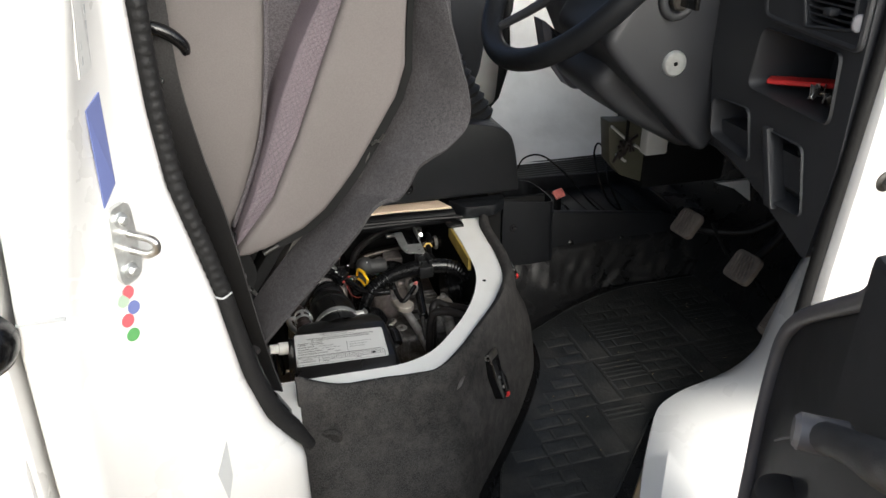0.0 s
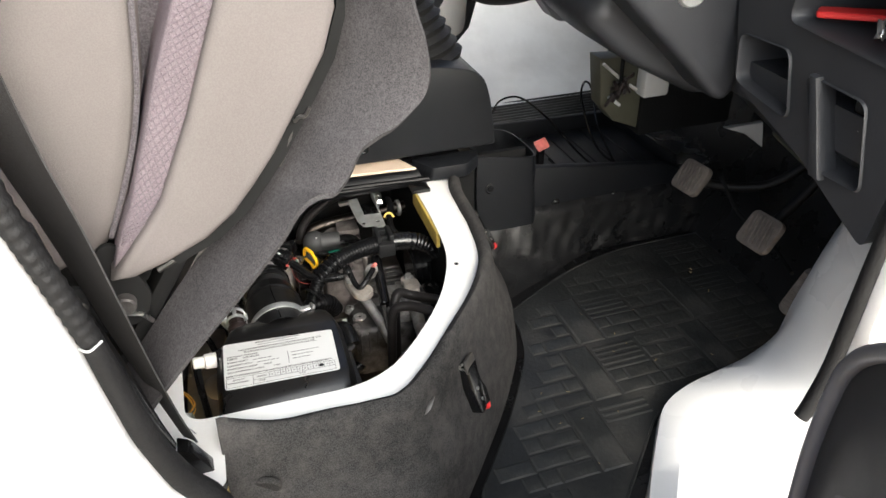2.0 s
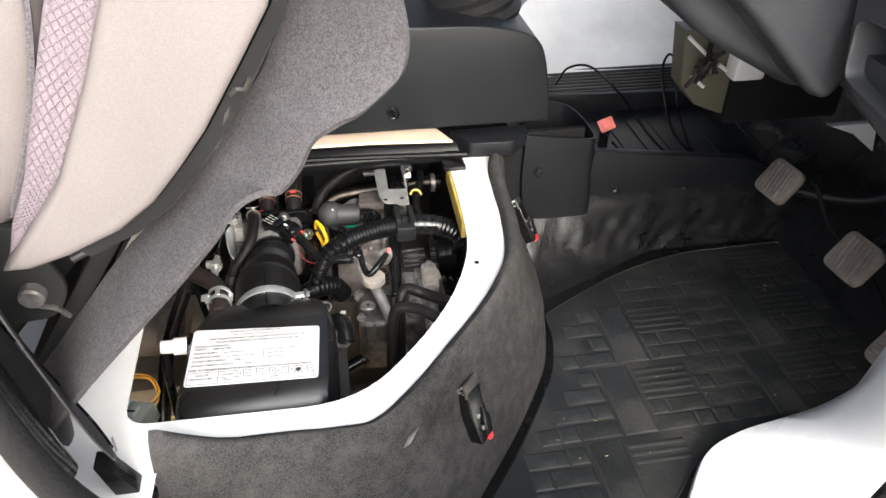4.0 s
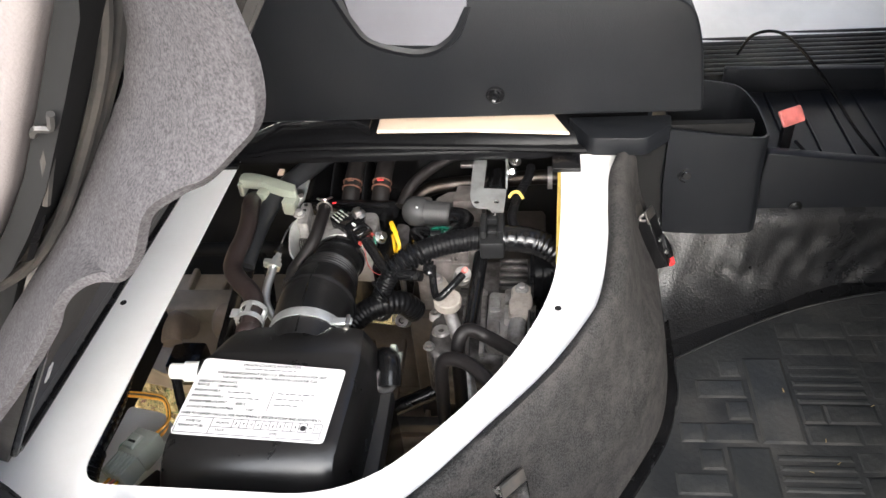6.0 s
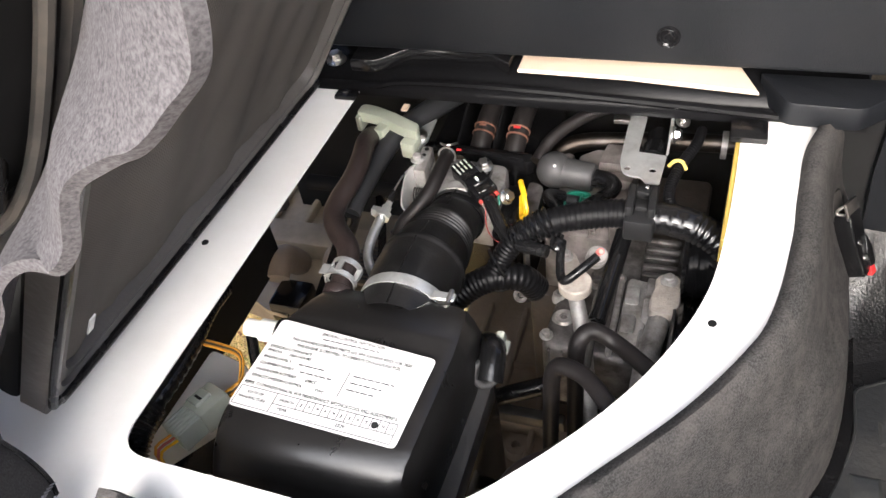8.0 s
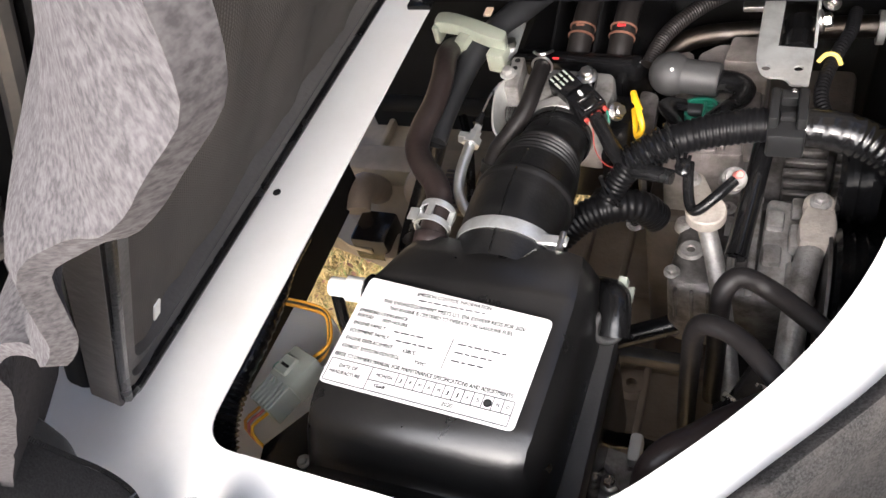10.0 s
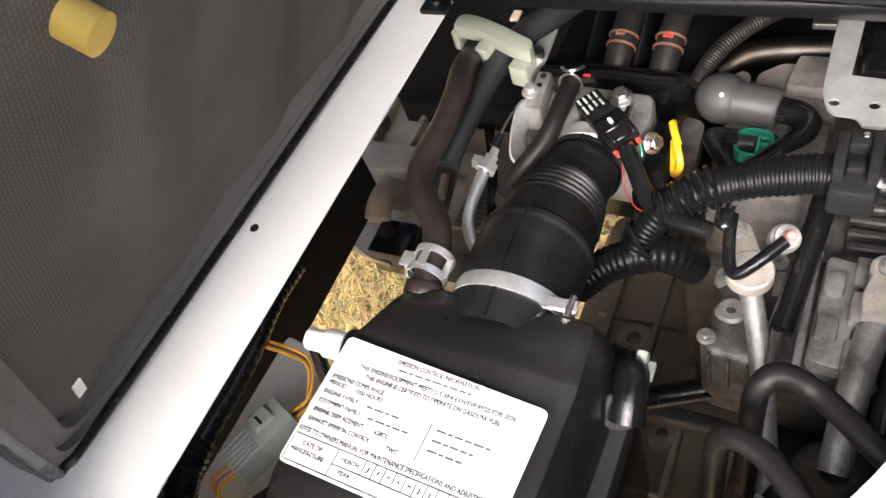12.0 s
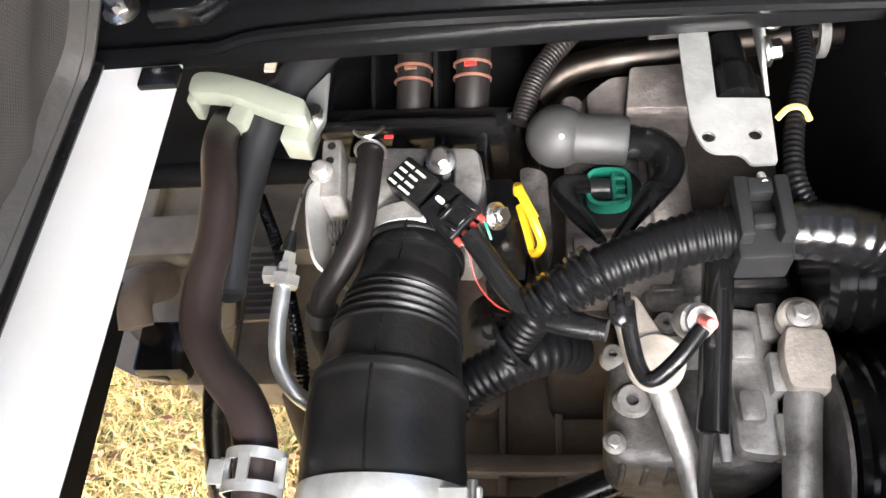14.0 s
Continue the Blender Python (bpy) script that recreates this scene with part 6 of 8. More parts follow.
part("mould_line", tube(B(), [run[i] + Vector((0.0, 0, 1)) * (hose_r(i / (len(run) - 1)) + 0.0002) for i in range(0, len(run), 3)], 0.0007, 5, 2), RUBBER, ih)


def clamp(name, c, d, r, w, label, parent=None, mat=None):
    c, d = Vector(c), Vector(d).normalized()
    t = parent or thing(name, c, label, "hose clamp", group="hose clamps in the engine bay")
    part("band", lathe(B(), [(c - d * w / 2, r - 0.0012), (c - d * w / 2, r), (c - d * w * 0.2, r + 0.0004), (c + d * w * 0.2, r + 0.0004), (c + d * w / 2, r), (c + d * w / 2, r - 0.0012)], 40, cap=False), mat or ZINC, t)
    return t


big = clamp("hose_clamp", (0.286, 1.119, 0.894), (0, 1, 0.0), 0.0362, 0.0095, "wide zinc-plated band clamp on the intake hose")
ear = B()
box(ear, (0.308, 1.1135, 0.9165), (0.329, 1.1215, 0.9195), 0.001, 1, None)
part("screw_ear", ear, ZINC, big)
part("screw", cyl(B(), (0.325, 1.1105, 0.9185), (0.325, 1.1235, 0.9185), 0.0022, seg=10), STEEL, big)
clamp("hose_clamp", (0.289, 1.240, 0.879), (0, 1, -0.1), 0.0250, 0.007, "black band clamp at the throttle end", mat=GLOSS)

# ---- hoses on the rear side ----
bh = thing("breather_hose", (0.2, 1.2, 0.9), "dark brown rubber breather hose snaking to the air box", "hose")
part("hose", tube(B(), [(0.174, 1.352, 0.868), (0.181, 1.324, 0.894), (0.189, 1.292, 0.911), (0.197, 1.262, 0.916), (0.1985, 1.235, 0.914), (0.197, 1.210, 0.913), (0.200, 1.190, 0.913), (0.212, 1.172, 0.914), (0.227, 1.156, 0.916), (0.235, 1.140, 0.916), (0.237, 1.120, 0.913), (0.237, 1.104, 0.908)], 0.0090, 18, 8), HOSE, bh)
sc = thing("spring_clamp", (0.237, 1.126, 0.915), "zinc spring clamp on the brown hose", "hose clamp", group="hose clamps in the engine bay")
for dy in (-0.0065, 0.0065):
    part("band", lathe(B(), [(Vector((0.2365, 1.126 + dy + s, 0.9145)), r) for s, r in ((-0.0022, 0.0112), (-0.0022, 0.0124), (0.0022, 0.0124), (0.0022, 0.0112))], 28, cap=False), ZINC, sc)
for a in (0.2, 1.6, 2.9):
    cx_, cz_ = 0.2365 + 0.0119 * math.cos(a), 0.9145 + 0.0119 * math.sin(a)
    part("bridge", box(B(), (cx_ - 0.0022, 1.120, cz_ - 0.0008), (cx_ + 0.0022, 1.132, cz_ + 0.0008)), ZINC, sc)
part("tab", box(B(), (0.2185, 1.121, 0.9185), (0.2255, 1.131, 0.9198), 0.0005), ZINC, sc)
gh = thing("grey_pipe", (0.2, 1.25, 0.89), "dark grey pipe running beside the brown hose", "hose")
part("pipe", tube(B(), [(0.262, 1.42, 0.90), (0.235, 1.37, 0.903), (0.213, 1.335, 0.900), (0.203, 1.312, 0.896), (0.198, 1.28, 0.891), (0.1965, 1.245, 0.888), (0.1965, 1.222, 0.885)], [0.011, 0.011, 0.0105, 0.0098, 0.009, 0.0085, 0.0085], 16, 6), GREYHOSE, gh)
part("lower_hose", tube(B(), [(0.1965, 1.225, 0.885), (0.186, 1.222, 0.86), (0.168, 1.215, 0.82), (0.153, 1.19, 0.78), (0.142, 1.15, 0.72), (0.13, 1.12, 0.62)], 0.0086, 14, 6), RUBBER, gh)
ck = thing("hose_holder", (0.2, 1.325, 0.91), "milky nylon twin hose holder", "hose holder")
hb = B()
prism(hb, round_poly([(0.167, 1.327, 0.004), (0.1675, 1.341, 0.006), (0.182, 1.340, 0.01), (0.205, 1.331, 0.01), (0.234, 1.3165, 0.003), (0.2355, 1.304, 0.003), (0.222, 1.3075, 0.01), (0.190, 1.3235, 0.01), (0.172, 1.3265, 0.004)]), "z", 0.907, 0.9185, 0.0016)
part("bar", hb, NYLON, ck)
part("end_block", prism(B(), round_poly([(0.219, 1.2985, 0.003), (0.234, 1.2955, 0.003), (0.2365, 1.312, 0.003), (0.222, 1.316, 0.003)]), "z", 0.892, 0.909, 0.0015), NYLON, ck)
part("divider", prism(B(), round_poly([(0.189, 1.3115, 0.002), (0.199, 1.3085, 0.002), (0.204, 1.325, 0.002), (0.192, 1.329, 0.002)]), "z", 0.898, 0.912, 0.0012), NYLON, ck)
part("hook_end", prism(B(), round_poly([(0.165, 1.324, 0.002), (0.1705, 1.323, 0.002), (0.1715, 1.338, 0.002), (0.166, 1.339, 0.002)]), "z", 0.898, 0.914, 0.0012), NYLON, ck)
part("metal_tab", prism(B(), [(0.222, 1.300), (0.233, 1.297), (0.240, 1.316), (0.2385, 1.350), (0.228, 1.336)], "z", 0.897, 0.902, 0.002), ZINC, ck, "zinc bracket with a small nut")
part("nut", cyl(B(), (0.235, 1.318, 0.902), (0.235, 1.318, 0.908), 0.0045, seg=6), STEEL, ck)
ot = part("paper_tag", box(B(), (0.206, 1.342, 0.912), (0.212, 1.352, 0.914)), PAPER)
tagged(ot, "tiny orange paper tag by the hoses", "tag")

# ---- throttle body ----
th = thing("throttle_body", (0.29, 1.27, 0.88), "cast alloy throttle body with a black pressure sensor", "throttle body")
part("casting", prism(B(), round_poly([(0.262, 1.250, 0.006), (0.320, 1.246, 0.006), (0.326, 1.275, 0.008), (0.322, 1.298, 0.006), (0.262, 1.302, 0.008)]), "z", 0.84, 0.896, 0.006), ALLOY, th)
part("neck", cyl(B(), (0.290, 1.246, 0.877), (0.290, 1.262, 0.876), 0.0275, bevel=0.003, seg=32), ALLOY, th)
lp = B()
prism(lp, round_poly([(0.2435, 1.296, 0.002), (0.2535, 1.296, 0.002), (0.2565, 1.261, 0.002), (0.2455, 1.261, 0.002)], 3), "z", 0.884, 0.910, 0.0012, 2)
part("lever_plate", lp, ALLOY, th, "cast cable lever bracket")
part("plate_cheek", prism(B(), round_poly([(0.254, 1.290, 0.003), (0.266, 1.287, 0.003), (0.264, 1.266, 0.003), (0.256, 1.266, 0.003)], 3), "z", 0.88, 0.899, 0.002, 2), ALLOY, th)
part("lever_side", loft(B(), [[(x_ + 0.004 * k, y_, z_ - 0.012 * k) for x_, y_, z_ in smooth_path([(0.2425, 1.279, 0.904), (0.2355, 1.270, 0.901), (0.2365, 1.252, 0.897), (0.240, 1.236, 0.891), (0.246, 1.230, 0.887)], 5)] for k in range(3)], thick=0.0016), ZINC, th, "curved silver cable guide")
part("return_lever", box(B(), (0.2480, 1.236, 0.885), (0.2500, 1.254, 0.888), 0.0006, 1), STEEL, th)
for k in range(5):
    part("spring_coil", ring(B(), (0.2475 + 0.0022 * k, 1.2525, 0.889), (1, 0.15, 0), 0.0062, 0.0008, 20, 6), DARKSTEEL, th)
bolt(th, (0.2455, 1.2755, 0.910), (0, 0, 1), 0.005, mat=ALLOY)
for y_ in (1.2915, 1.2825):
    part("plate_hole", cyl(B(), (0.2488, y_, 0.9098), (0.2488, y_, 0.9105), 0.0022, seg=10), DARK, th)
wire = B()
tube(wire, [(0.2245, 1.250, 0.886), (0.229, 1.27, 0.892), (0.234, 1.282, 0.895)], 0.0009, 6, 3)
part("cable_wire", wire, STEEL, th)
cb = B()
tube(cb, [(0.222, 1.236, 0.880), (0.2215, 1.222, 0.878), (0.2205, 1.205, 0.874), (0.222, 1.190, 0.868), (0.230, 1.178, 0.862), (0.242, 1.172, 0.85)], 0.0044, 10, 6)
part("cable_tube", cb, ZINC, th, "bent steel throttle cable tube")
part("cable_nut", lathe(B(), along((0.2225, 1.228, 0.8795), (0.224, 1.244, 0.882), [(0, 0.0075), (0.006, 0.0075), (0.0065, 0.005), (0.012, 0.005), (0.0125, 0.0036), (0.02, 0.003)]), 6), ZINC, th)
part("cable_boot", cyl(B(), (0.2235, 1.246, 0.884), (0.226, 1.256, 0.887), 0.0042, 0.002, seg=10), RUBBER, th)
part("side_nut", cyl(B(), (0.212, 1.235, 0.88), (0.219, 1.2345, 0.88), 0.005, seg=6), ZINC, th)
vh = thing("vacuum_hose", (0.26, 1.25, 0.9), "black vacuum hose with a wire clip at the throttle", "hose")
part("hose", tube(B(), [(0.268, 1.294, 0.904), (0.269, 1.283, 0.908), (0.268, 1.262, 0.906), (0.264, 1.246, 0.899), (0.254, 1.232, 0.889), (0.244, 1.224, 0.878), (0.239, 1.214, 0.862), (0.240, 1.205, 0.845)], 0.0066, 14, 7), BLACKHOSE, vh)
part("wire_clip", ring(B(), (0.2685, 1.289, 0.907), (0, 1, -0.2), 0.0078, 0.0009, 20, 6), STEEL, vh)
clipw = B()
tube(clipw, [(0.261, 1.297, 0.914), (0.266, 1.291, 0.917), (0.272, 1.292, 0.917), (0.276, 1.298, 0.915)], 0.0011, 6, 3)
part("clip_ear", clipw, STEEL, vh)
part("red_mark", box(B(), (0.2755, 1.2955, 0.9085), (0.280, 1.2970, 0.9095)), REDP, vh)
part("foot_clamp", cyl(B(), (0.2415, 1.2195, 0.871), (0.2395, 1.2155, 0.864), 0.0085, seg=16), DARKSTEEL, vh)
ps = thing("pressure_sensor", (0.30, 1.265, 0.912), "black pressure sensor block with printed label", "sensor")
PM = Matrix.Translation((0.2935, 1.266, 0.906)) @ Euler((radians(6), radians(4), radians(-43))).to_matrix().to_4x4()
part("block", box(B(), (-0.0125, -0.0085, -0.008), (0.010, 0.0088, 0.008), 0.0018, 2, PM), GLOSS, ps)
part("mounting_ear", prism(B(), round_poly([(0.293, 1.277, 0.002), (0.297, 1.291, 0.006), (0.311, 1.290, 0.006), (0.311, 1.270, 0.003), (0.302, 1.266, 0.002)], 4), "z", 0.894, 0.903, 0.0015, 1), GLOSS, ps)
for k in range(4):
    for x0, x1 in ((-0.0105, -0.0055 + 0.001 * (k % 2)), (-0.0040 + 0.001 * (k % 2), 0.0035 - 0.001 * (k % 3))):
        bars(ps, PM @ Vector((x0, -0.0067 + k * 0.0038, 0.00835)), x1 - x0, 0.0015, mat=CONNGREY, right=PM.to_3x3() @ Vector((1, 0, 0)), up=PM.to_3x3() @ Vector((0, 1, 0)))
bolt(ps, (0.3042, 1.2835, 0.903), (0.05, -0.15, 1), 0.0062)
SC = Matrix.Translation((0.3105, 1.251, 0.906)) @ Euler((radians(8), radians(10), radians(-43))).to_matrix().to_4x4()
plug = B()
box(plug, (-0.011, -0.0105, -0.008), (0.0115, 0.0105, 0.007), 0.0018, 2, SC)
box(plug, (-0.002, -0.0065, 0.0065), (0.0105, 0.0075, 0.0095), 0.001, 1, SC)
box(plug, (0.000, -0.0075, 0.009), (0.003, 0.0085, 0.0118), 0.0008, 1, SC)
box(plug, (0.002, 0.0055, 0.009), (0.0115, 0.0082, 0.0118), 0.0008, 1, SC)
box(plug, (0.002, -0.0078, 0.009), (0.0115, -0.005, 0.0118), 0.0008, 1, SC)
part("plug", plug, GLOSS, ps, "black wire plug")
for k in range(4):
    part("wire_seal", cyl(B(), SC @ Vector((0.0110, -0.0078 + k * 0.0052, 0.001)), SC @ Vector((0.0150, -0.0078 + k * 0.0052, 0.001)), 0.0018, seg=10), SEALRED, ps)
    part("plug_wire", tube(B(), [SC @ Vector((0.0145, -0.0078 + k * 0.0052, 0.001)), SC @ Vector((0.0185, -0.006 + k * 0.004, 0.0005)), SC @ Vector((0.0225, -0.004 + k * 0.0026, -0.002))], 0.0008, 6, 3), (CONNGREY, GREEN, DARK, GREEN)[k], ps)
part("white_speck", box(B(), (-0.0085, -0.001, 0.0065), (-0.0035, 0.0015, 0.0082), 0.0006, 1, SC), KNOBW, ps)
sl_ = thing("sensor_lead", (0.34, 1.21, 0.9), "black sleeved sensor lead", "wire")
part("sleeve", tube(B(), [(0.320, 1.240, 0.904), (0.328, 1.228, 0.902), (0.337, 1.215, 0.898), (0.348, 1.203, 0.898), (0.362, 1.196, 0.900), (0.380, 1.191, 0.902)], [0.0058, 0.0055, 0.0058, 0.0062, 0.006, 0.0052], 12, 6), RUBBER, sl_)
part("thin_wire", tube(B(), [(0.318, 1.236, 0.902), (0.322, 1.222, 0.89), (0.332, 1.21, 0.888), (0.345, 1.203, 0.893)], 0.0004, 6, 5), SEALRED, sl_)
bolt(th, (0.331, 1.254, 0.897), (0.7, -0.3, 0.6), 0.0055, mat=STEEL)
part("black_cover", prism(B(), [(0.325, 1.225), (0.345, 1.225), (0.348, 1.262), (0.338, 1.285), (0.325, 1.285)], "z", 0.84, 0.885, 0.003), GLOSS, th)
dp_ = thing("dipstick", (0.345, 1.25, 0.9), "yellow oil dipstick loop", "dipstick")
part("loop", tube(B(), [(0.3415, 1.268, 0.895), (0.3425, 1.264, 0.907), (0.346, 1.253, 0.910), (0.3505, 1.242, 0.907), (0.353, 1.236, 0.900), (0.349, 1.235, 0.893), (0.346, 1.247, 0.894), (0.3425, 1.262, 0.892)], 0.0021, 8, 5), YELLOW, dp_)
part("loop_band", tube(B(), [(0.343, 1.260, 0.9105), (0.347, 1.250, 0.9115), (0.350, 1.244, 0.910)], 0.0024, 8, 3), YELLOW, dp_)
part("rod", tube(B(), [(0.352, 1.237, 0.895), (0.353, 1.228, 0.87), (0.354, 1.222, 0.82)], 0.003, 8, 3), DARKSTEEL, dp_)

# ---- manifold and head behind ----
mf = thing("intake_manifold", (0.28, 1.36, 0.86), "black plastic intake manifold with two hoses", "manifold")
part("flange", prism(B(), round_poly([(0.228, 1.322, 0.006), (0.336, 1.318, 0.006), (0.342, 1.332, 0.004), (0.232, 1.338, 0.006)]), "z", 0.868, 0.884, 0.003), GLOSS, mf)
part("flange_lip", tube(B(), [(0.232, 1.324, 0.886), (0.28, 1.322, 0.887), (0.33, 1.320, 0.886)], 0.0028, 8, 5), GLOSS, mf)
for k in range(4):
    x = 0.246 + k * 0.024
    part("rib", prism(B(), [(1.302, 0.80), (1.325, 0.80), (1.325, 0.872), (1.312, 0.872)], "x", x, x + 0.006, 0.001), GLOSS, mf)
for k in range(2):
    part("web", prism(B(), [(1.335, 0.80), (1.42, 0.80), (1.42, 0.905), (1.38, 0.895), (1.338, 0.878)], "x", 0.258 + k * 0.036, 0.2605 + k * 0.036, 0.0005), GLOSS, mf)
part("plenum", box(B(), (0.225, 1.335, 0.70), (0.345, 1.45, 0.862), 0.004), GLOSS, mf)
stud = B()
cyl(stud, (0.336, 1.325, 0.884), (0.347, 1.325, 0.884), 0.0022, seg=8)
part("stud", stud, STEEL, mf)
for x, m in ((0.283, COPPER), (0.3165, REDP)):
    part("hose", tube(B(), [(x - 0.002, 1.336, 0.872), (x, 1.352, 0.884), (x + 0.002, 1.375, 0.895), (x + 0.006, 1.42, 0.905)], 0.0098, 14, 5), BLACKHOSE, mf)
    cc = Vector((x, 1.356, 0.886))
    dd = Vector((0.05, 1, 0.45)).normalized()
    for s in (-0.004, 0.004):
        part("clamp_band", lathe(B(), [(cc + dd * (s - 0.0008), 0.0100), (cc + dd * (s - 0.0008), 0.0109), (cc + dd * (s + 0.0008), 0.0109), (cc + dd * (s + 0.0008), 0.0100)], 24, cap=False), COPPER, mf)
    part("clamp_mark", box(B(), (x - 0.0035, 1.3525, 0.8945), (x + 0.0035, 1.3575, 0.8965), 0.0008), m, mf, "coloured paint mark on the clamp")
vc = thing("valve_cover", (0.39, 1.30, 0.85), "dull cast alloy engine cover with square ribs", "engine cover")
part("lower_casting", prism(B(), round_poly([(0.364, 1.246, 0.004), (0.420, 1.246, 0.004), (0.430, 1.30, 0.006), (0.432, 1.354, 0.006), (0.385, 1.356, 0.004), (0.366, 1.336, 0.006)]), "z", 0.80, 0.868, 0.004), COVER, vc)
part("upper_step", prism(B(), round_poly([(0.380, 1.314, 0.003), (0.430, 1.310, 0.003), (0.432, 1.352, 0.004), (0.392, 1.352, 0.004), (0.378, 1.340, 0.004)]), "z", 0.862, 0.880, 0.003), COVER, vc)
part("top_step", prism(B(), round_poly([(0.398, 1.322, 0.002), (0.431, 1.320, 0.002), (0.431, 1.350, 0.003), (0.402, 1.350, 0.003)]), "z", 0.879, 0.889, 0.002), COVER, vc)
part("side_step", box(B(), (0.408, 1.262, 0.862), (0.428, 1.308, 0.8735), 0.003), COVER, vc)
part("edge_rib", box(B(), (0.404, 1.25, 0.862), (0.4075, 1.312, 0.8725), 0.001), COVER, vc)
part("front_rib", box(B(), (0.368, 1.247, 0.862), (0.402, 1.256, 0.8715), 0.002), COVER, vc)
for x_, y_ in ((0.370, 1.330), (0.424, 1.252), (0.424, 1.345)):
    part("screw_boss", cyl(B(), (x_, y_, 0.86), (x_, y_, 0.886), 0.0055, bevel=0.0012, seg=14), COVER, vc)
co = thing("ignition_coil", (0.37, 1.305, 0.89), "grey ball-ended ignition coil cap with a black sleeve", "ignition coil")
part("cap", ball(B(), (0.362, 1.3065, 0.888), 0.0165, 24), COIL, co)
part("barrel", lathe(B(), along((0.362, 1.3065, 0.888), (0.404, 1.301, 0.887), [(0.008, 0.0135), (0.013, 0.0128), (0.034, 0.0128), (0.036, 0.0115), (0.0365, 0.004)]), 24), COIL, co)
# tiny white ball set on the cap as a painted highlight
part("glint_stud", ball(B(), (0.364, 1.297, 0.9005), 0.0016, 8), KNOBW, co)
part("sleeve", tube(B(), [(0.396, 1.302, 0.887), (0.408, 1.298, 0.889), (0.415, 1.290, 0.890), (0.414, 1.276, 0.893), (0.405, 1.262, 0.897), (0.394, 1.246, 0.900), (0.386, 1.233, 0.902)], [0.010, 0.0095, 0.0085, 0.0075, 0.0065, 0.0045, 0.0035], 12, 6, flat=0.7), RUBBER, co)
gc = thing("green_connector", (0.387, 1.281, 0.87), "green round connector with a black sleeve", "connector")
part("socket", cyl(B(), (0.3865, 1.2805, 0.862), (0.3865, 1.2795, 0.8715), 0.0185, seg=28), DARK, gc, "dark round socket")
part("shell", plate(B(), rect(0.3755, 1.269, 0.3985, 1.292, 0.009), [rect(0.3775, 1.271, 0.3965, 1.290, 0.007)], "z", 0.864, 0.8790), GREEN, gc)
gi = B()
box(gi, (0.3885, 1.2725, 0.866), (0.3905, 1.2885, 0.879), 0.0006, 1)
for k in range(3):
    box(gi, (0.3900, 1.2735 + k * 0.0055, 0.866), (0.3955, 1.2760 + k * 0.0055, 0.8785), 0.0006, 1)
part("plug", gi, GREEN, gc)
part("key_block", cyl(B(), (0.376, 1.281, 0.876), (0.3885, 1.2805, 0.876), 0.0055, bevel=0.001, seg=16), GREYHOSE, gc)
part("sleeve", tube(B(), [(0.376, 1.282, 0.88), (0.366, 1.278, 0.884), (0.365, 1.268, 0.888), (0.372, 1.252, 0.895), (0.380, 1.236, 0.901)], [0.006, 0.0065, 0.0075, 0.0065, 0.0035], 12, 5, flat=0.6), RUBBER, gc)
pp = thing("steel_pipe", (0.45, 1.36, 0.88), "shiny steel exhaust gas pipe along the engine", "pipe")
part("pipe", tube(B(), [(0.352, 1.352, 0.868), (0.375, 1.362, 0.878), (0.43, 1.366, 0.882), (0.49, 1.368, 0.885), (0.513, 1.368, 0.885)], 0.0085, 18, 6), PIPE, pp)
part("pipe_collar", cyl(B(), (0.500, 1.367, 0.885), (0.505, 1.367, 0.885), 0.0125, seg=20), ALLOY, pp)
bs_ = thing("braided_lead", (0.35, 1.35, 0.9), "black braided lead curving behind the coil", "wire")
part("lead", tube(B(), [(0.343, 1.318, 0.886), (0.350, 1.338, 0.893), (0.362, 1.356, 0.898), (0.385, 1.378, 0.902), (0.42, 1.40, 0.905)], 0.0062, 12, 6, ridge=0.0004, pitch=0.0022), BLACKHOSE, bs_)
mh = part("engine_bracket", plate(B(), round_poly([(0.342, 1.292, 0.006), (0.356, 1.288, 0.006), (0.358, 1.246, 0.004), (0.351, 1.222, 0.004), (0.344, 1.256, 0.004)]), [], "z", 0.872, 0.884), ALLOY_DARK)
tagged(mh, "rusty brown engine lifting bracket", "bracket")

# ---- wiring harness ----
hr = thing("wiring_harness", (0.42, 1.225, 0.915), "thick black corrugated wiring harness across the engine", "wiring harness")
part("conduit", tube(B(), [(0.336, 1.192, 0.872), (0.345, 1.200, 0.889), (0.357, 1.207, 0.902), (0.376, 1.214, 0.911), (0.400, 1.223, 0.914), (0.424, 1.229, 0.915), (0.440, 1.231, 0.915)], [0.0088, 0.0094, 0.0105, 0.0112, 0.0118, 0.0118], 20, 8, ridge=0.0011, pitch=0.0038), CONDUIT, hr, angle=75)
part("taped_end", tube(B(), [(0.452, 1.230, 0.915), (0.470, 1.2295, 0.914), (0.488, 1.227, 0.911), (0.505, 1.222, 0.903), (0.516, 1.216, 0.89)], [0.0125, 0.0132, 0.013, 0.013, 0.012], 20, 8, ridge=0.0007, pitch=0.0062), GLOSS, hr, "shiny taped end of the harness", angle=75)
for (x_, y_, z_), n_ in (((0.362, 1.209, 0.905), 5), ((0.349, 1.2035, 0.898), 4)):
    for k in range(n_):
        part("tape_wrap", ring(B(), (x_ + 0.0035 * k, y_ + 0.0016 * k, z_ + 0.0014 * k), (0.85, 0.45, 0.2 + 0.15 * (k % 2)), 0.0104 + 0.0003 * k, 0.0016, 22, 6), GLOSS, hr)
part("clip_block", box(B(), (0.434, 1.213, 0.903), (0.4565, 1.250, 0.9225), 0.002), CLIPGREY, hr, "black harness clip block")
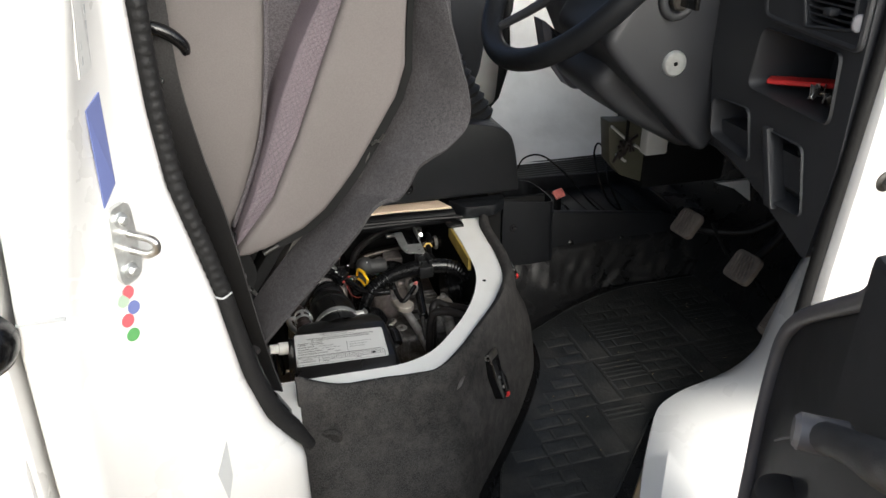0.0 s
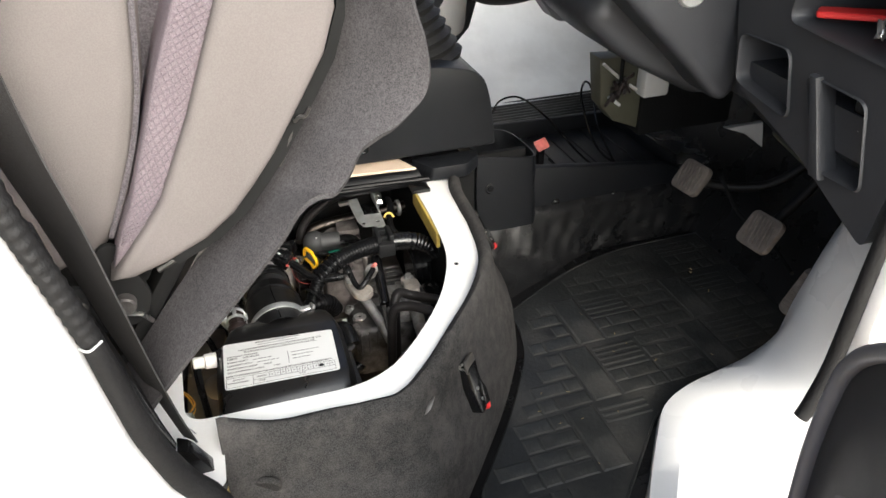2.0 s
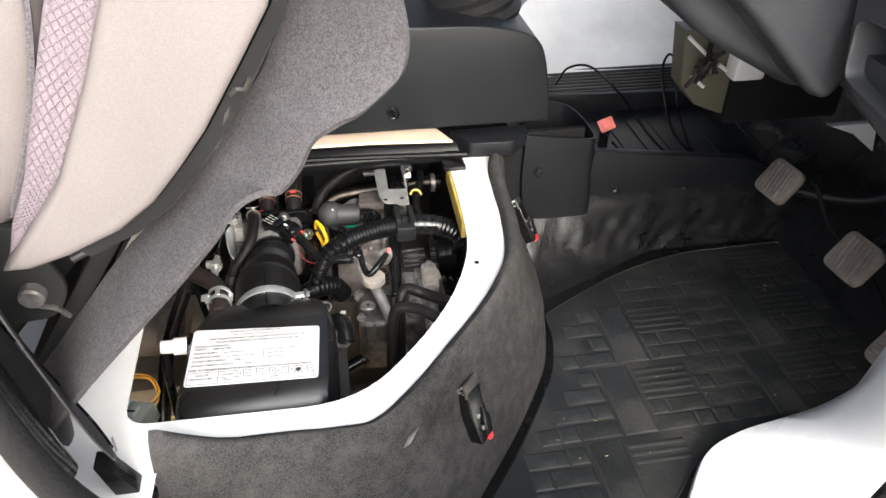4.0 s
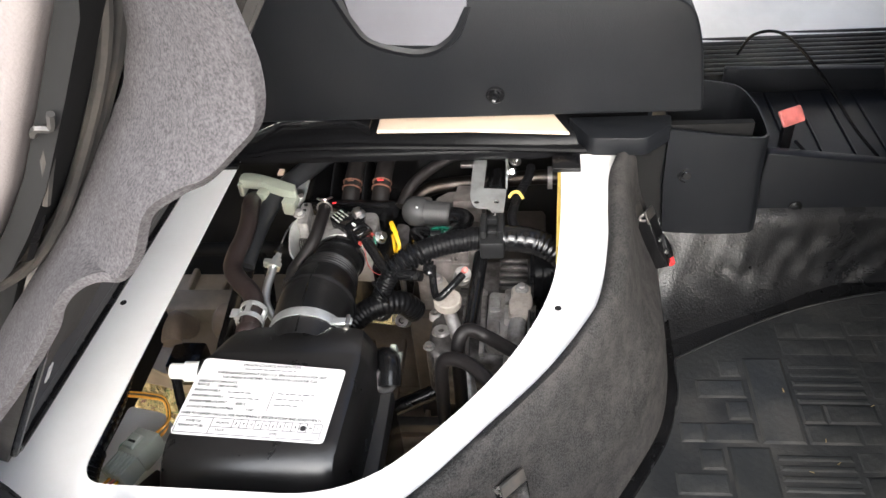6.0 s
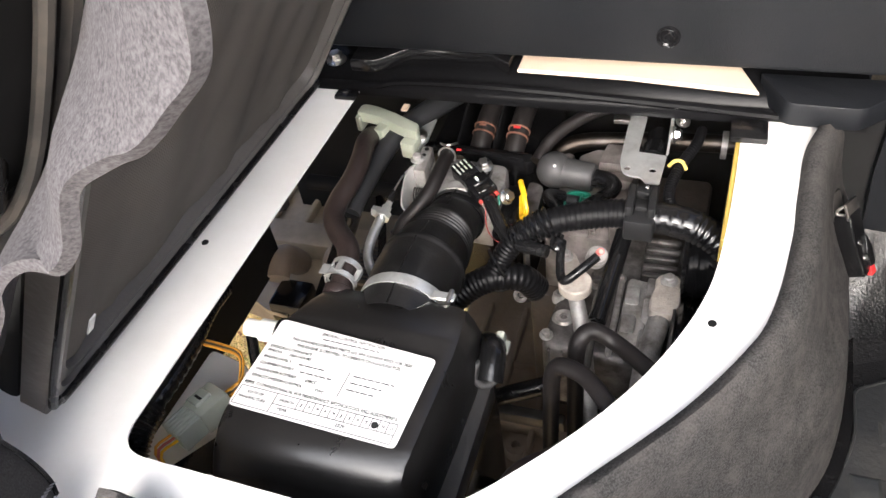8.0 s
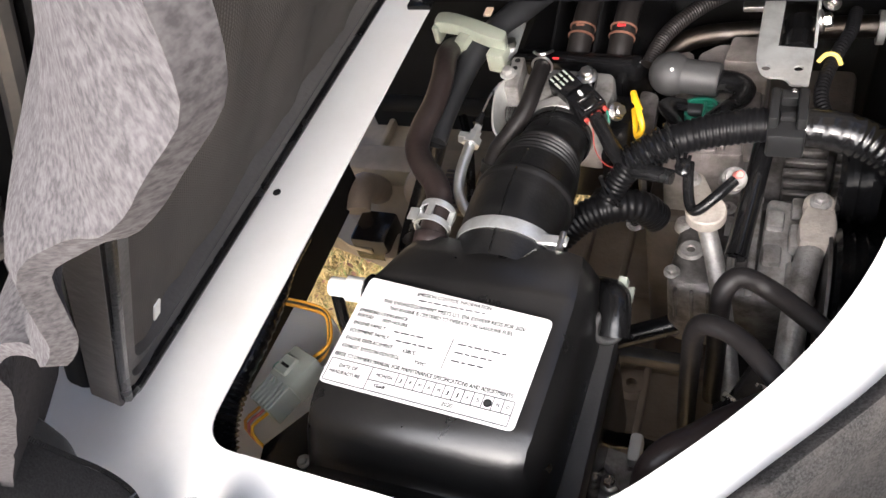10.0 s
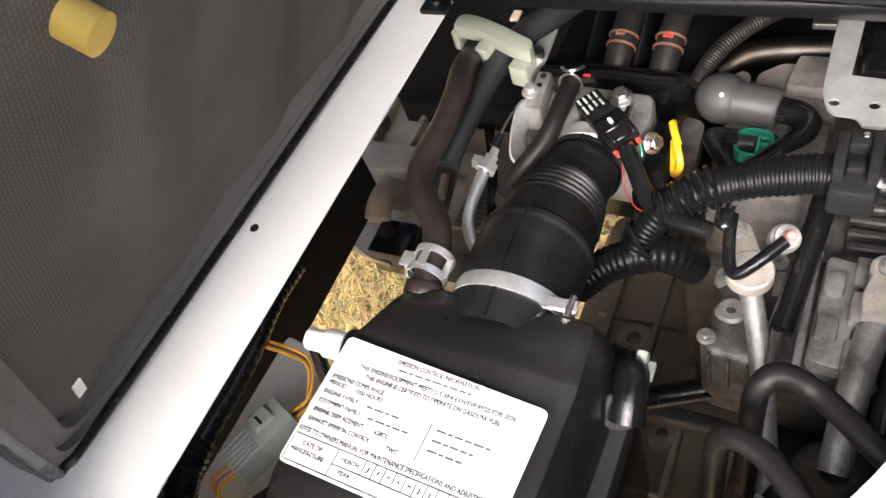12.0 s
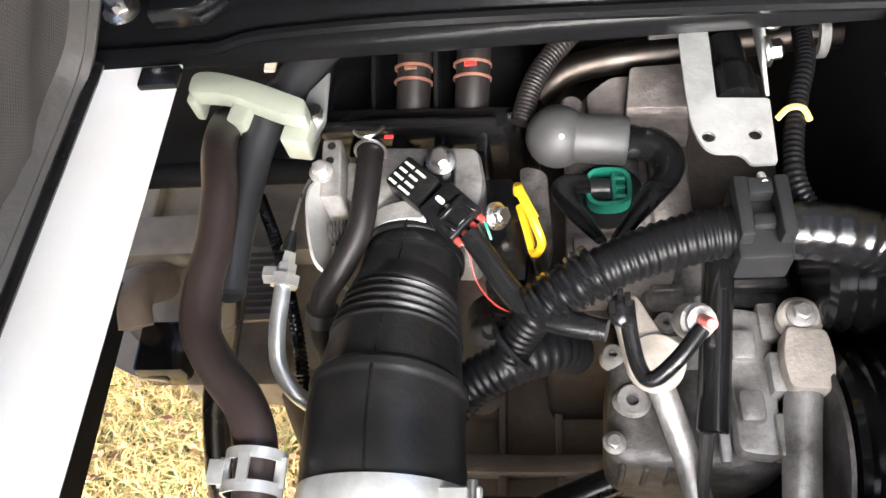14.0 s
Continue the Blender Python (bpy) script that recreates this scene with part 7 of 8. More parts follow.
for x_ in (0.434, 0.4505):
    part("clip_cheek", box(B(), (x_, 1.219, 0.9224), (x_ + 0.006, 1.248, 0.932), 0.0015), CLIPGREY, hr)
part("clip_bridge", box(B(), (0.4402, 1.240, 0.9224), (0.4503, 1.248, 0.930), 0.001), CLIPGREY, hr)
part("clip_tongue", box(B(), (0.441, 1.226, 0.9224), (0.450, 1.232, 0.927), 0.001), CLIPGREY, hr)
part("white_peg", cyl(B(), (0.4475, 1.252, 0.925), (0.4475, 1.245, 0.929), 0.0018, seg=8), KNOBW, hr)
part("branch", tube(B(), [(0.482, 1.345, 0.915), (0.479, 1.32, 0.919), (0.472, 1.298, 0.920), (0.466, 1.275, 0.920), (0.4635, 1.256, 0.919), (0.467, 1.242, 0.917), (0.476, 1.232, 0.915)], 0.0047, 14, 7, ridge=0.0009, pitch=0.003), CONDUIT, hr, "thin corrugated branch", angle=75)
part("yellow_tie", tube(B(), [(0.460, 1.284, 0.922), (0.464, 1.286, 0.9265), (0.470, 1.286, 0.9265), (0.474, 1.283, 0.921)], 0.0015, 8, 4), FOAM, hr, "yellow wire tie")
lo_ = B()
tube(lo_, [(0.300, 1.172, 0.845), (0.318, 1.184, 0.858), (0.338, 1.192, 0.864), (0.356, 1.200, 0.858), (0.366, 1.206, 0.84)], 0.0118, 18, 6, ridge=0.0010, pitch=0.0042)
part("lower_loop", lo_, CONDUIT, hr, angle=75)
part("loop_collar", ring(B(), (0.338, 1.194, 0.878), (0.8, 0.5, 0.4), 0.0125, 0.0018, 24, 6), RUBBER, hr)

# ---- steel bracket ----
br = thing("steel_bracket", (0.44, 1.29, 0.925), "zinc steel bracket with two holes over the engine", "bracket")
outl2 = round_poly([(0.4225, 1.345, 0.002), (0.436, 1.345, 0.002), (0.4345, 1.2955, 0.001), (0.4575, 1.2935, 0.002), (0.4555, 1.2575, 0.002), (0.4445, 1.2575, 0.002), (0.441, 1.264, 0.004), (0.4265, 1.2645, 0.008), (0.4215, 1.282, 0.006), (0.4215, 1.33, 0.01)])
h1 = [(0.4285 + 0.003 * math.cos(a), 1.2735 + 0.003 * math.sin(a)) for a in [k * math.pi / 6 for k in range(12)]]
h2 = [(0.4485 + 0.003 * math.cos(a), 1.2735 + 0.003 * math.sin(a)) for a in [k * math.pi / 6 for k in range(12)]]
part("plate", plate(B(), outl2, [h1, h2], "z", 0.9235, 0.9253), ZINC, br, angle=30)
part("side_arm", prism(B(), [(1.296, 0.9235), (1.345, 0.9235), (1.345, 0.936), (1.325, 0.936), (1.31, 0.927)], "x", 0.4565, 0.4585, 0.0004), ZINC, br)
bolt(br, (0.459, 1.319, 0.928), (1, 0, 0.2), 0.006, mat=STEEL)
bolt(br, (0.4655, 1.342, 0.925), (0.3, -0.3, 1), 0.005, mat=STEEL)
part("foot", box(B(), (0.408, 1.338, 0.920), (0.424, 1.346, 0.9245), 0.001), STEEL, br)
cyb = thing("black_cylinder", (0.446, 1.31, 0.9), "glossy black cylinder below the bracket", "actuator")
part("body", lathe(B(), along((0.4465, 1.30, 0.912), (0.4465, 1.345, 0.905), [(0, 0.002), (0.001, 0.0115), (0.02, 0.0115), (0.021, 0.0095), (0.045, 0.0095)]), 22), GLOSS, cyb)

# ---- alternator and compressor side ----
al = thing("alternator", (0.45, 1.235, 0.86), "cast alloy alternator with slotted fins", "alternator")
ab = B()
prism(ab, round_poly([(0.405, 1.232, 0.008), (0.478, 1.234, 0.008), (0.485, 1.295, 0.01), (0.405, 1.295, 0.01)]), "z", 0.77, 0.828, 0.005)
part("body", ab, ALLOY_DARK, al)
for k in range(5):
    part("fin", box(B(), (0.448, 1.242 + k * 0.0105, 0.826), (0.478, 1.2475 + k * 0.0105, 0.836), 0.0012, 1), ALLOY_DARK, al)
for k in range(3):
    part("fin", box(B(), (0.408, 1.242 + k * 0.009, 0.826), (0.426, 1.2465 + k * 0.009, 0.834), 0.0012, 1), ALLOY_DARK, al)
part("pulley", lathe(B(), along((0.480, 1.238, 0.862), (0.515, 1.238, 0.862), [(0, 0.012), (0.001, 0.028), (0.004, 0.031), (0.009, 0.027), (0.012, 0.031), (0.017, 0.027), (0.020, 0.031), (0.026, 0.030), (0.028, 0.012)]), 32), TUBE, al, "black grooved pulley")
cp = thing("compressor", (0.42, 1.185, 0.83), "grey cast alloy compressor with bolted pipes", "compressor")
cb_ = B()
prism(cb_, round_poly([(0.380, 1.150, 0.012), (0.450, 1.146, 0.010), (0.476, 1.160, 0.010), (0.478, 1.222, 0.012), (0.420, 1.232, 0.012), (0.384, 1.212, 0.012)]), "z", 0.76, 0.838, 0.010, 3)
part("housing", cb_, ALLOY_DARK, cp)
up_ = B()
prism(up_, round_poly([(0.438, 1.152, 0.006), (0.458, 1.150, 0.006), (0.462, 1.222, 0.006), (0.440, 1.226, 0.006)]), "z", 0.836, 0.850, 0.004)
for y in (1.165, 1.195):
    box(up_, (0.440, y, 0.848), (0.452, y + 0.016, 0.856), 0.003)
for y, h_ in ((1.150, 0.853), (1.178, 0.858), (1.206, 0.852)):
    box(up_, (0.4555, y, 0.838), (0.4655, y + 0.020, h_), 0.002)
box(up_, (0.432, 1.150, 0.834), (0.437, 1.226, 0.842), 0.0015)
part("rib_block", up_, ALLOY, cp, "paler cast rib block")
part("flange_disc", lathe(B(), along((0.4025, 1.187, 0.868), (0.4025, 1.187, 0.90), [(0, 0.0125), (0.001, 0.0132), (0.0085, 0.0132), (0.0095, 0.0122), (0.0095, 0.004)]), 28), PALECAST, cp, "bright round pipe flange")
for x_, y_ in ((0.432, 1.232), (0.470, 1.150), (0.384, 1.160)):
    bolt(cp, (x_, y_, 0.838), (0, 0, 1), 0.0045, mat=ALLOY)
for k in range(4):
    part("cast_rib", box(B(), (0.386 + k * 0.011, 1.1475, 0.80), (0.389 + k * 0.011, 1.152, 0.834), 0.001, 1), ALLOY_DARK, cp)
part("type_plate", box(B(), (0.414, 1.196, 0.8385), (0.429, 1.214, 0.8395), 0.0004, 1), ALLOY, cp)
for x, y, r in ((0.394, 1.181, 0.009), (0.386, 1.205, 0.006), (0.414, 1.222, 0.006)):
    bm = lathe(B(), along((x, y, 0.832), (x, y, 0.9), [(0, r * 1.15), (0.006, r), (0.008, r * 0.8), (0.008, r * 0.35), (0.003, r * 0.3)]), 20)
    part("boss", bm, ALLOY, cp)
cb2 = B()
prism(cb2, round_poly([(0.384, 1.218, 0.004), (0.396, 1.222, 0.004), (0.412, 1.190, 0.008), (0.406, 1.176, 0.010), (0.390, 1.180, 0.010)]), "z", 0.866, 0.876, 0.003)
part("pipe_flange", cb2, PALECAST, cp, "bright pipe flange")
part("pipe_rod", tube(B(), [(0.402, 1.186, 0.866), (0.409, 1.170, 0.856), (0.4175, 1.145, 0.842), (0.426, 1.115, 0.822), (0.432, 1.09, 0.80)], 0.0064, 14, 5), ALLOY, cp, "pale alloy pipe")
bolt(cp, (0.390, 1.213, 0.876), (0, 0, 1), 0.005, mat=ALLOY)
p2 = B()
prism(p2, round_poly([(0.4635, 1.208, 0.004), (0.4820, 1.206, 0.004), (0.4835, 1.190, 0.006), (0.480, 1.176, 0.004), (0.461, 1.177, 0.004), (0.4595, 1.192, 0.006)]), "z", 0.850, 0.866, 0.003)
part("pipe_block", p2, PALECAST, cp, "pale square pipe block")
part("block_ear", cyl(B(), (0.4725, 1.214, 0.852), (0.4725, 1.214, 0.862), 0.0105, bevel=0.002), PALECAST, cp)
bolt(cp, (0.4725, 1.214, 0.862), (0, 0, 1), 0.0055, mat=ALLOY)
part("pipe_rod", tube(B(), [(0.470, 1.184, 0.856), (0.467, 1.165, 0.852), (0.464, 1.140, 0.846), (0.462, 1.10, 0.83)], 0.0085, 14, 5), ALLOY, cp)
part("side_rod", cyl(B(), (0.4335, 1.236, 0.890), (0.4245, 1.156, 0.868), 0.0072, bevel=0.001), TUBE, cp, "glossy black tube")
part("rod_tail", cyl(B(), (0.4225, 1.157, 0.868), (0.421, 1.13, 0.835), 0.003, seg=8), DARKSTEEL, cp)
part("rod_bracket", box(B(), (0.415, 1.205, 0.873), (0.437, 1.2095, 0.879), 0.001), DARKSTEEL, cp)
part("clutch_flange", lathe(B(), along((0.4775, 1.160, 0.828), (0.52, 1.160, 0.828), [(0, 0.030), (0.001, 0.044), (0.003, 0.0445), (0.004, 0.040)]), 36), ALLOY_DARK, cp, "bright clutch flange")
part("clutch_pulley", lathe(B(), along((0.4815, 1.160, 0.828), (0.52, 1.160, 0.828), [(0, 0.020), (0.001, 0.046), (0.004, 0.049), (0.008, 0.045), (0.011, 0.049), (0.015, 0.045), (0.018, 0.049), (0.026, 0.048), (0.028, 0.02)]), 36), TUBE, cp, "black compressor pulley")
tp = thing("terminal_plug", (0.42, 1.192, 0.905), "steel terminal with a red cap and black lead", "terminal")
part("ferrule", lathe(B(), along((0.416, 1.199, 0.892), (0.4215, 1.190, 0.912), [(0, 0.008), (0.010, 0.008), (0.011, 0.0065), (0.014, 0.0065), (0.0145, 0.0035)]), 20), ALLOY, tp)
part("red_cap", cyl(B(), (0.419, 1.194, 0.905), (0.422, 1.188, 0.913), 0.0026, bevel=0.0008, seg=14), PINK, tp)
part("lead", tube(B(), [(0.419, 1.190, 0.905), (0.408, 1.178, 0.900), (0.398, 1.172, 0.893), (0.393, 1.178, 0.892), (0.390, 1.192, 0.897), (0.389, 1.205, 0.902)], 0.0036, 12, 6), RUBBER, tp)
part("tape_knot", ball(B(), (0.386, 1.200, 0.903), 0.006, 8, (1, 1.4, 0.7)), GLOSS, tp)
for k in range(4):
    a = k * 1.3
    part("tape_end", box(B(), (0.384 + 0.004 * math.cos(a), 1.200 + 0.005 * math.sin(a), 0.906), (0.3865 + 0.004 * math.cos(a), 1.2065 + 0.005 * math.sin(a), 0.9075)), GLOSS, tp)

# ---- hoses on the near front side ----
h_a = thing("heater_hose", (0.42, 1.07, 0.9), "black rubber heater hose bent over the compressor", "hose", group="heater hoses")
part("hose", tube(B(), [(0.406, 1.066, 0.76), (0.407, 1.066, 0.83), (0.409, 1.066, 0.89), (0.4105, 1.0658, 0.918), (0.4165, 1.065, 0.931), (0.4326, 1.0573, 0.935), (0.4497, 1.0396, 0.936), (0.470, 1.018, 0.93)], 0.0057, 16, 7), BLACKHOSE, h_a)
h_b = thing("heater_hose", (0.44, 1.11, 0.89), "black rubber heater hose turning towards the front", "hose", group="heater hoses")
part("hose", tube(B(), [(0.4195, 1.090, 0.80), (0.4205, 1.0905, 0.86), (0.4208, 1.0915, 0.905), (0.4228, 1.097, 0.920), (0.4305, 1.103, 0.9235), (0.446, 1.101, 0.917), (0.470, 1.0825, 0.918), (0.50, 1.06, 0.915)], 0.0059, 16, 7), BLACKHOSE, h_b)
part("clip_ring", ring(B(), (0.478, 1.0765, 0.9175), (0.85, -0.6, 0), 0.0072, 0.0012, 24, 6), ZINC, h_b)
h_c = thing("radiator_hose", (0.42, 1.02, 0.88), "thick brown rubber hose below the hatch rim", "hose", group="heater hoses")
part("hose", tube(B(), [(0.394, 0.984, 0.80), (0.395, 0.987, 0.86), (0.3985, 0.993, 0.893), (0.407, 1.002, 0.903), (0.420, 1.012, 0.904), (0.434, 1.025, 0.903), (0.46, 1.045, 0.90)], 0.0088, 18, 6), HOSE, h_c)
rs = thing("black_cover_plate", (0.45, 1.09, 0.82), "black moulded cover plate with a steel edge", "cover")
part("cover", prism(B(), round_poly([(0.420, 1.055, 0.008), (0.446, 1.115, 0.01), (0.475, 1.125, 0.01), (0.49, 1.09, 0.01), (0.45, 1.04, 0.01)]), "z", 0.80, 0.832, 0.004), RUBBER, rs)
part("steel_edge", tube(B(), [(0.428, 1.075, 0.836), (0.440, 1.066, 0.838), (0.448, 1.058, 0.838)], 0.002, 6, 3), STEEL, rs)
cwp = B()
tube(cwp, [(0.446, 1.082, 0.842), (0.456, 1.076, 0.847), (0.450, 1.070, 0.848), (0.460, 1.074, 0.843)], 0.0014, 6, 4)
part("wire_clip", cwp, STEEL, rs)

part("end_cuff", lathe(B(), along((0.237, 1.116, 0.912), (0.237, 1.104, 0.908), [(0, 0.0108), (0.001, 0.0116), (0.008, 0.0116), (0.009, 0.0108)]), 20, cap=False), HOSE, bh)

# ---- rear harness and connector by the rail ----
rc = thing("rear_conduit", (0.15, 1.0, 0.9), "shiny black taped conduit along the hatch rail", "conduit")
part("taped", tube(B(), [(0.106, 1.135, 0.862), (0.119, 1.096, 0.88), (0.132, 1.056, 0.89), (0.139, 1.02, 0.897), (0.1405, 0.992, 0.90)], 0.0080, 14, 6, ridge=0.0010, pitch=0.008), GLOSS, rc, angle=75)
part("corrugated", tube(B(), [(0.1405, 0.992, 0.90), (0.143, 0.973, 0.90), (0.147, 0.957, 0.896), (0.153, 0.942, 0.888)], 0.0105, 18, 6, ridge=0.0024, pitch=0.0042), RUBBER, rc, angle=75)
cn = thing("wire_connector", (0.155, 1.01, 0.866), "grey-green wire connector with orange leads", "connector")
CM = Matrix.Translation((0.156, 1.012, 0.866)) @ Euler((0, radians(-10), radians(-22))).to_matrix().to_4x4()
cbm = B()
box(cbm, (-0.013, -0.004, -0.010), (0.013, 0.022, 0.010), 0.002, 2, CM)
box(cbm, (-0.010, 0.0, 0.009), (0.003, 0.014, 0.013), 0.001, 1, CM)
part("upper_shell", cbm, CONNGREY, cn)
for k in range(6):
    part("shell_rib", box(B(), (-0.012 + k * 0.004, -0.024, -0.009), (-0.0088 + k * 0.004, -0.003, 0.009), 0.0008, 1, CM), CONNGREY, cn)
part("slot", box(B(), (-0.006, 0.005, 0.0128), (0.002, 0.007, 0.0135), 0, 1, CM), DARK, cn)
for k in range(3):
    part("lead", tube(B(), [CM @ Vector((0.006 - k * 0.004, 0.02, 0.0)), CM @ Vector((0.010, 0.030, 0.004 + k * 0.002)), (0.174 + k * 0.001, 1.047, 0.875), (0.166, 1.061 + k * 0.0015, 0.877), (0.150, 1.064 + k * 0.002, 0.878), (0.134, 1.064 + k * 0.002, 0.880)], 0.0012, 6, 5), ORANGE if k != 1 else DARKSTEEL, cn)
    part("tail_lead", tube(B(), [CM @ Vector((-0.006 + k * 0.005, -0.023, 0.0)), CM @ Vector((-0.004 + k * 0.004, -0.04, -0.002)), (0.172, 0.962, 0.84)], 0.0012, 6, 4), (ORANGE, PINK, YELLOW)[k], cn)
part("collar", cyl(B(), CM @ Vector((-0.014, 0.004, -0.002)), CM @ Vector((-0.019, 0.006, -0.002)), 0.007), GREEN, cn)
wb = part("white_body_sheet", prism(B(), round_poly([(0.100, 1.098, 0.006), (0.138, 1.090, 0.006), (0.158, 1.070, 0.006), (0.175, 0.96, 0.006), (0.12, 0.94, 0.006), (0.095, 0.98, 0.006)]), "z", 0.818, 0.822, 0.001, 1), LABEL)
tagged(wb, "pale blue-white insulating sheet below the connector", "sheet")

# ---- below the engine ----
tk = thing("chassis_case", (0.0, 1.35, 0.55), "dusty beige chassis housing below the seat", "housing")
tb2 = B()
prism(tb2, round_poly([(-0.16, 1.315, 0.02), (-0.02, 1.29, 0.02), (0.085, 1.262, 0.01), (0.20, 1.235, 0.03), (0.22, 1.50, 0.03), (-0.20, 1.52, 0.03)]), "z", 0.61, 0.66, 0.008)
part("case", tb2, DUSTY, tk)
part("case_lip", box(B(), (-0.16, 1.36, 0.655), (0.19, 1.40, 0.685), 0.004), DUSTY, tk)
part("pipe_stub", tube(B(), [(0.028, 1.345, 0.665), (0.026, 1.325, 0.695), (0.030, 1.305, 0.704), (0.034, 1.288, 0.698)], [0.016, 0.017, 0.015, 0.014], 14, 5), BROWN, tk)
part("side_barrel", cyl(B(), (0.07, 1.35, 0.675), (0.12, 1.342, 0.675), 0.024, bevel=0.006), BROWN, tk)
part("slotted_plate", box(B(), (0.118, 1.283, 0.713), (0.162, 1.345, 0.719), 0.002), DUSTY, tk)
for k in range(9):
    part("slot", box(B(), (0.128, 1.288 + k * 0.006, 0.7191), (0.154, 1.291 + k * 0.006, 0.7202)), DARKSTEEL, tk)
part("black_bracket", box(B(), (0.034, 1.255, 0.655), (0.076, 1.297, 0.692), 0.004), GLOSS, tk)
part("bracket_base", box(B(), (0.070, 1.25, 0.62), (0.15, 1.285, 0.672), 0.004), DUSTY, tk)
part("bolt_head", cyl(B(), (-0.03, 1.42, 0.685), (-0.03, 1.42, 0.70), 0.012, seg=6), DARKSTEEL, tk)
part("cover_bend", tube(B(), [(0.195, 1.22, 0.74), (0.215, 1.19, 0.76), (0.235, 1.17, 0.77)], 0.018, 12, 4), DUSTY, tk)
part("sheet_bracket", plate(B(), round_poly([(-0.045, 1.300, 0.006), (-0.010, 1.305, 0.006), (0.014, 1.297, 0.006), (0.036, 1.277, 0.006), (0.060, 1.252, 0.006), (0.030, 1.256, 0.006), (-0.010, 1.276, 0.006)]), [], "z", 0.672, 0.678), DUSTY, tk, "bent dusty sheet bracket")
for k in range(4):
    part("case_rib", box(B(), (-0.10 + k * 0.05, 1.40, 0.655), (-0.092 + k * 0.05, 1.49, 0.672), 0.003), DUSTY, tk)
part("harness_tail", tube(B(), [(0.164, 1.336, 0.80), (0.181, 1.30, 0.80), (0.193, 1.265, 0.795), (0.202, 1.233, 0.79), (0.205, 1.20, 0.77)], 0.0045, 8, 5, ridge=0.0008, pitch=0.003), GLOSS, tk, "thin corrugated wire sleeve")
part("cross_tube", tube(B(), [(0.06, 1.372, 0.78), (0.13, 1.370, 0.782), (0.21, 1.368, 0.782)], 0.009, 10, 3), DARK, tk)
gb = thing("gear_case", (0.34, 1.15, 0.5), "dusty brown gearbox casing with cast ribs", "gearbox")
gm = B()
prism(gm, round_poly([(0.24, 1.09, 0.02), (0.47, 1.06, 0.02), (0.50, 1.36, 0.03), (0.24, 1.40, 0.03)]), "z", 0.42, 0.63, 0.012)
part("case", gm, BROWN, gb)
for k in range(5):
    part("rib", box(B(), (0.27 + k * 0.042, 1.085, 0.62), (0.276 + k * 0.042, 1.35, 0.642), 0.002), BROWN, gb)
for k in range(3):
    part("rib", box(B(), (0.26, 1.12 + k * 0.075, 0.625), (0.48, 1.125 + k * 0.075, 0.638), 0.002), BROWN, gb)
for x_, y_, r_ in ((0.30, 1.25, 0.016), (0.345, 1.17, 0.012), (0.42, 1.13, 0.014), (0.28, 1.13, 0.010)):
    part("boss", lathe(B(), along((x_, y_, 0.62), (x_, y_, 0.7), [(0, r_ * 1.3), (0.012, r_), (0.022, r_ * 0.95), (0.022, r_ * 0.4), (0.012, r_ * 0.35)]), 18), BROWN, gb)
part("seam_flange", box(B(), (0.24, 1.19, 0.625), (0.49, 1.204, 0.65), 0.003), BROWN, gb)
blk = thing("engine_block", (0.40, 1.30, 0.7), "dark cast engine block below the cover", "engine block")
part("block", prism(B(), round_poly([(0.350, 1.235, 0.01), (0.49, 1.235, 0.01), (0.50, 1.42, 0.01), (0.350, 1.42, 0.01)]), "z", 0.60, 0.80, 0.006), GRIME, blk)
part("lower_bar", box(B(), (0.30, 1.145, 0.72), (0.40, 1.157, 0.735), 0.003), DARKSTEEL, blk)
part("cross_pipe", tube(B(), [(0.28, 1.12, 0.75), (0.34, 1.14, 0.765), (0.42, 1.168, 0.785)], 0.008, 10, 4), RUBBER, blk)
for x, y, z, r in ((0.322, 1.225, 0.82, 0.012), (0.345, 1.228, 0.80, 0.008)):
    part("casting_boss", lathe(B(), along((x, y + 0.015, z - 0.01), (x, y - 0.01, z + 0.012), [(0, r * 1.2), (0.012, r), (0.02, r * 0.9), (0.02, r * 0.4), (0.014, r * 0.35)]), 16), ALLOY_DARK, blk)
wt = thing("white_clip_bracket", (0.37, 1.06, 0.76), "grey sheet bracket with a white clip near the ground", "bracket")
part("bracket", prism(B(), round_poly([(0.338, 1.058, 0.004), (0.38, 1.052, 0.006), (0.395, 1.04, 0.006), (0.395, 1.005, 0.006), (0.375, 1.02, 0.01), (0.345, 1.05, 0.006)]), "z", 0.757, 0.762, 0.001), ALLOY, wt)
part("clip", box(B(), (0.370, 1.044, 0.76), (0.379, 1.066, 0.775), 0.003), KNOBW, wt)
part("black_pipe", tube(B(), [(0.33, 1.07, 0.70), (0.36, 1.072, 0.74), (0.40, 1.065, 0.745), (0.43, 1.07, 0.74)], 0.006, 10, 4), RUBBER, wt)


# ---- rubber floor mat ----
mat = thing("floor_mat", (0.7, 1.05, 0.757), "black rubber floor mat with raised brick and rib pattern, dusty", "floor mat")
mat_out = round_poly([(0.43, 0.815, 0.02), (0.585, 0.815, 0.02), (0.730, 0.965, 0.03), (0.87, 0.985, 0.03), (1.03, 1.0, 0.02), (1.03, 1.318, 0.02), (0.87, 1.316, 0.04), (0.776, 1.292, 0.05), (0.70, 1.256, 0.05), (0.628, 1.214, 0.008), (0.628, 1.16, 0.03), (0.600, 1.105, 0.03), (0.545, 1.02, 0.02), (0.47, 0.92, 0.03)], 5)
sheet = prism(B(), mat_out, "z", 0.757, 0.7615)
part("sheet", sheet, MAT, mat)
edge3 = [(x, y, 0.7612) for x, y in mat_out]
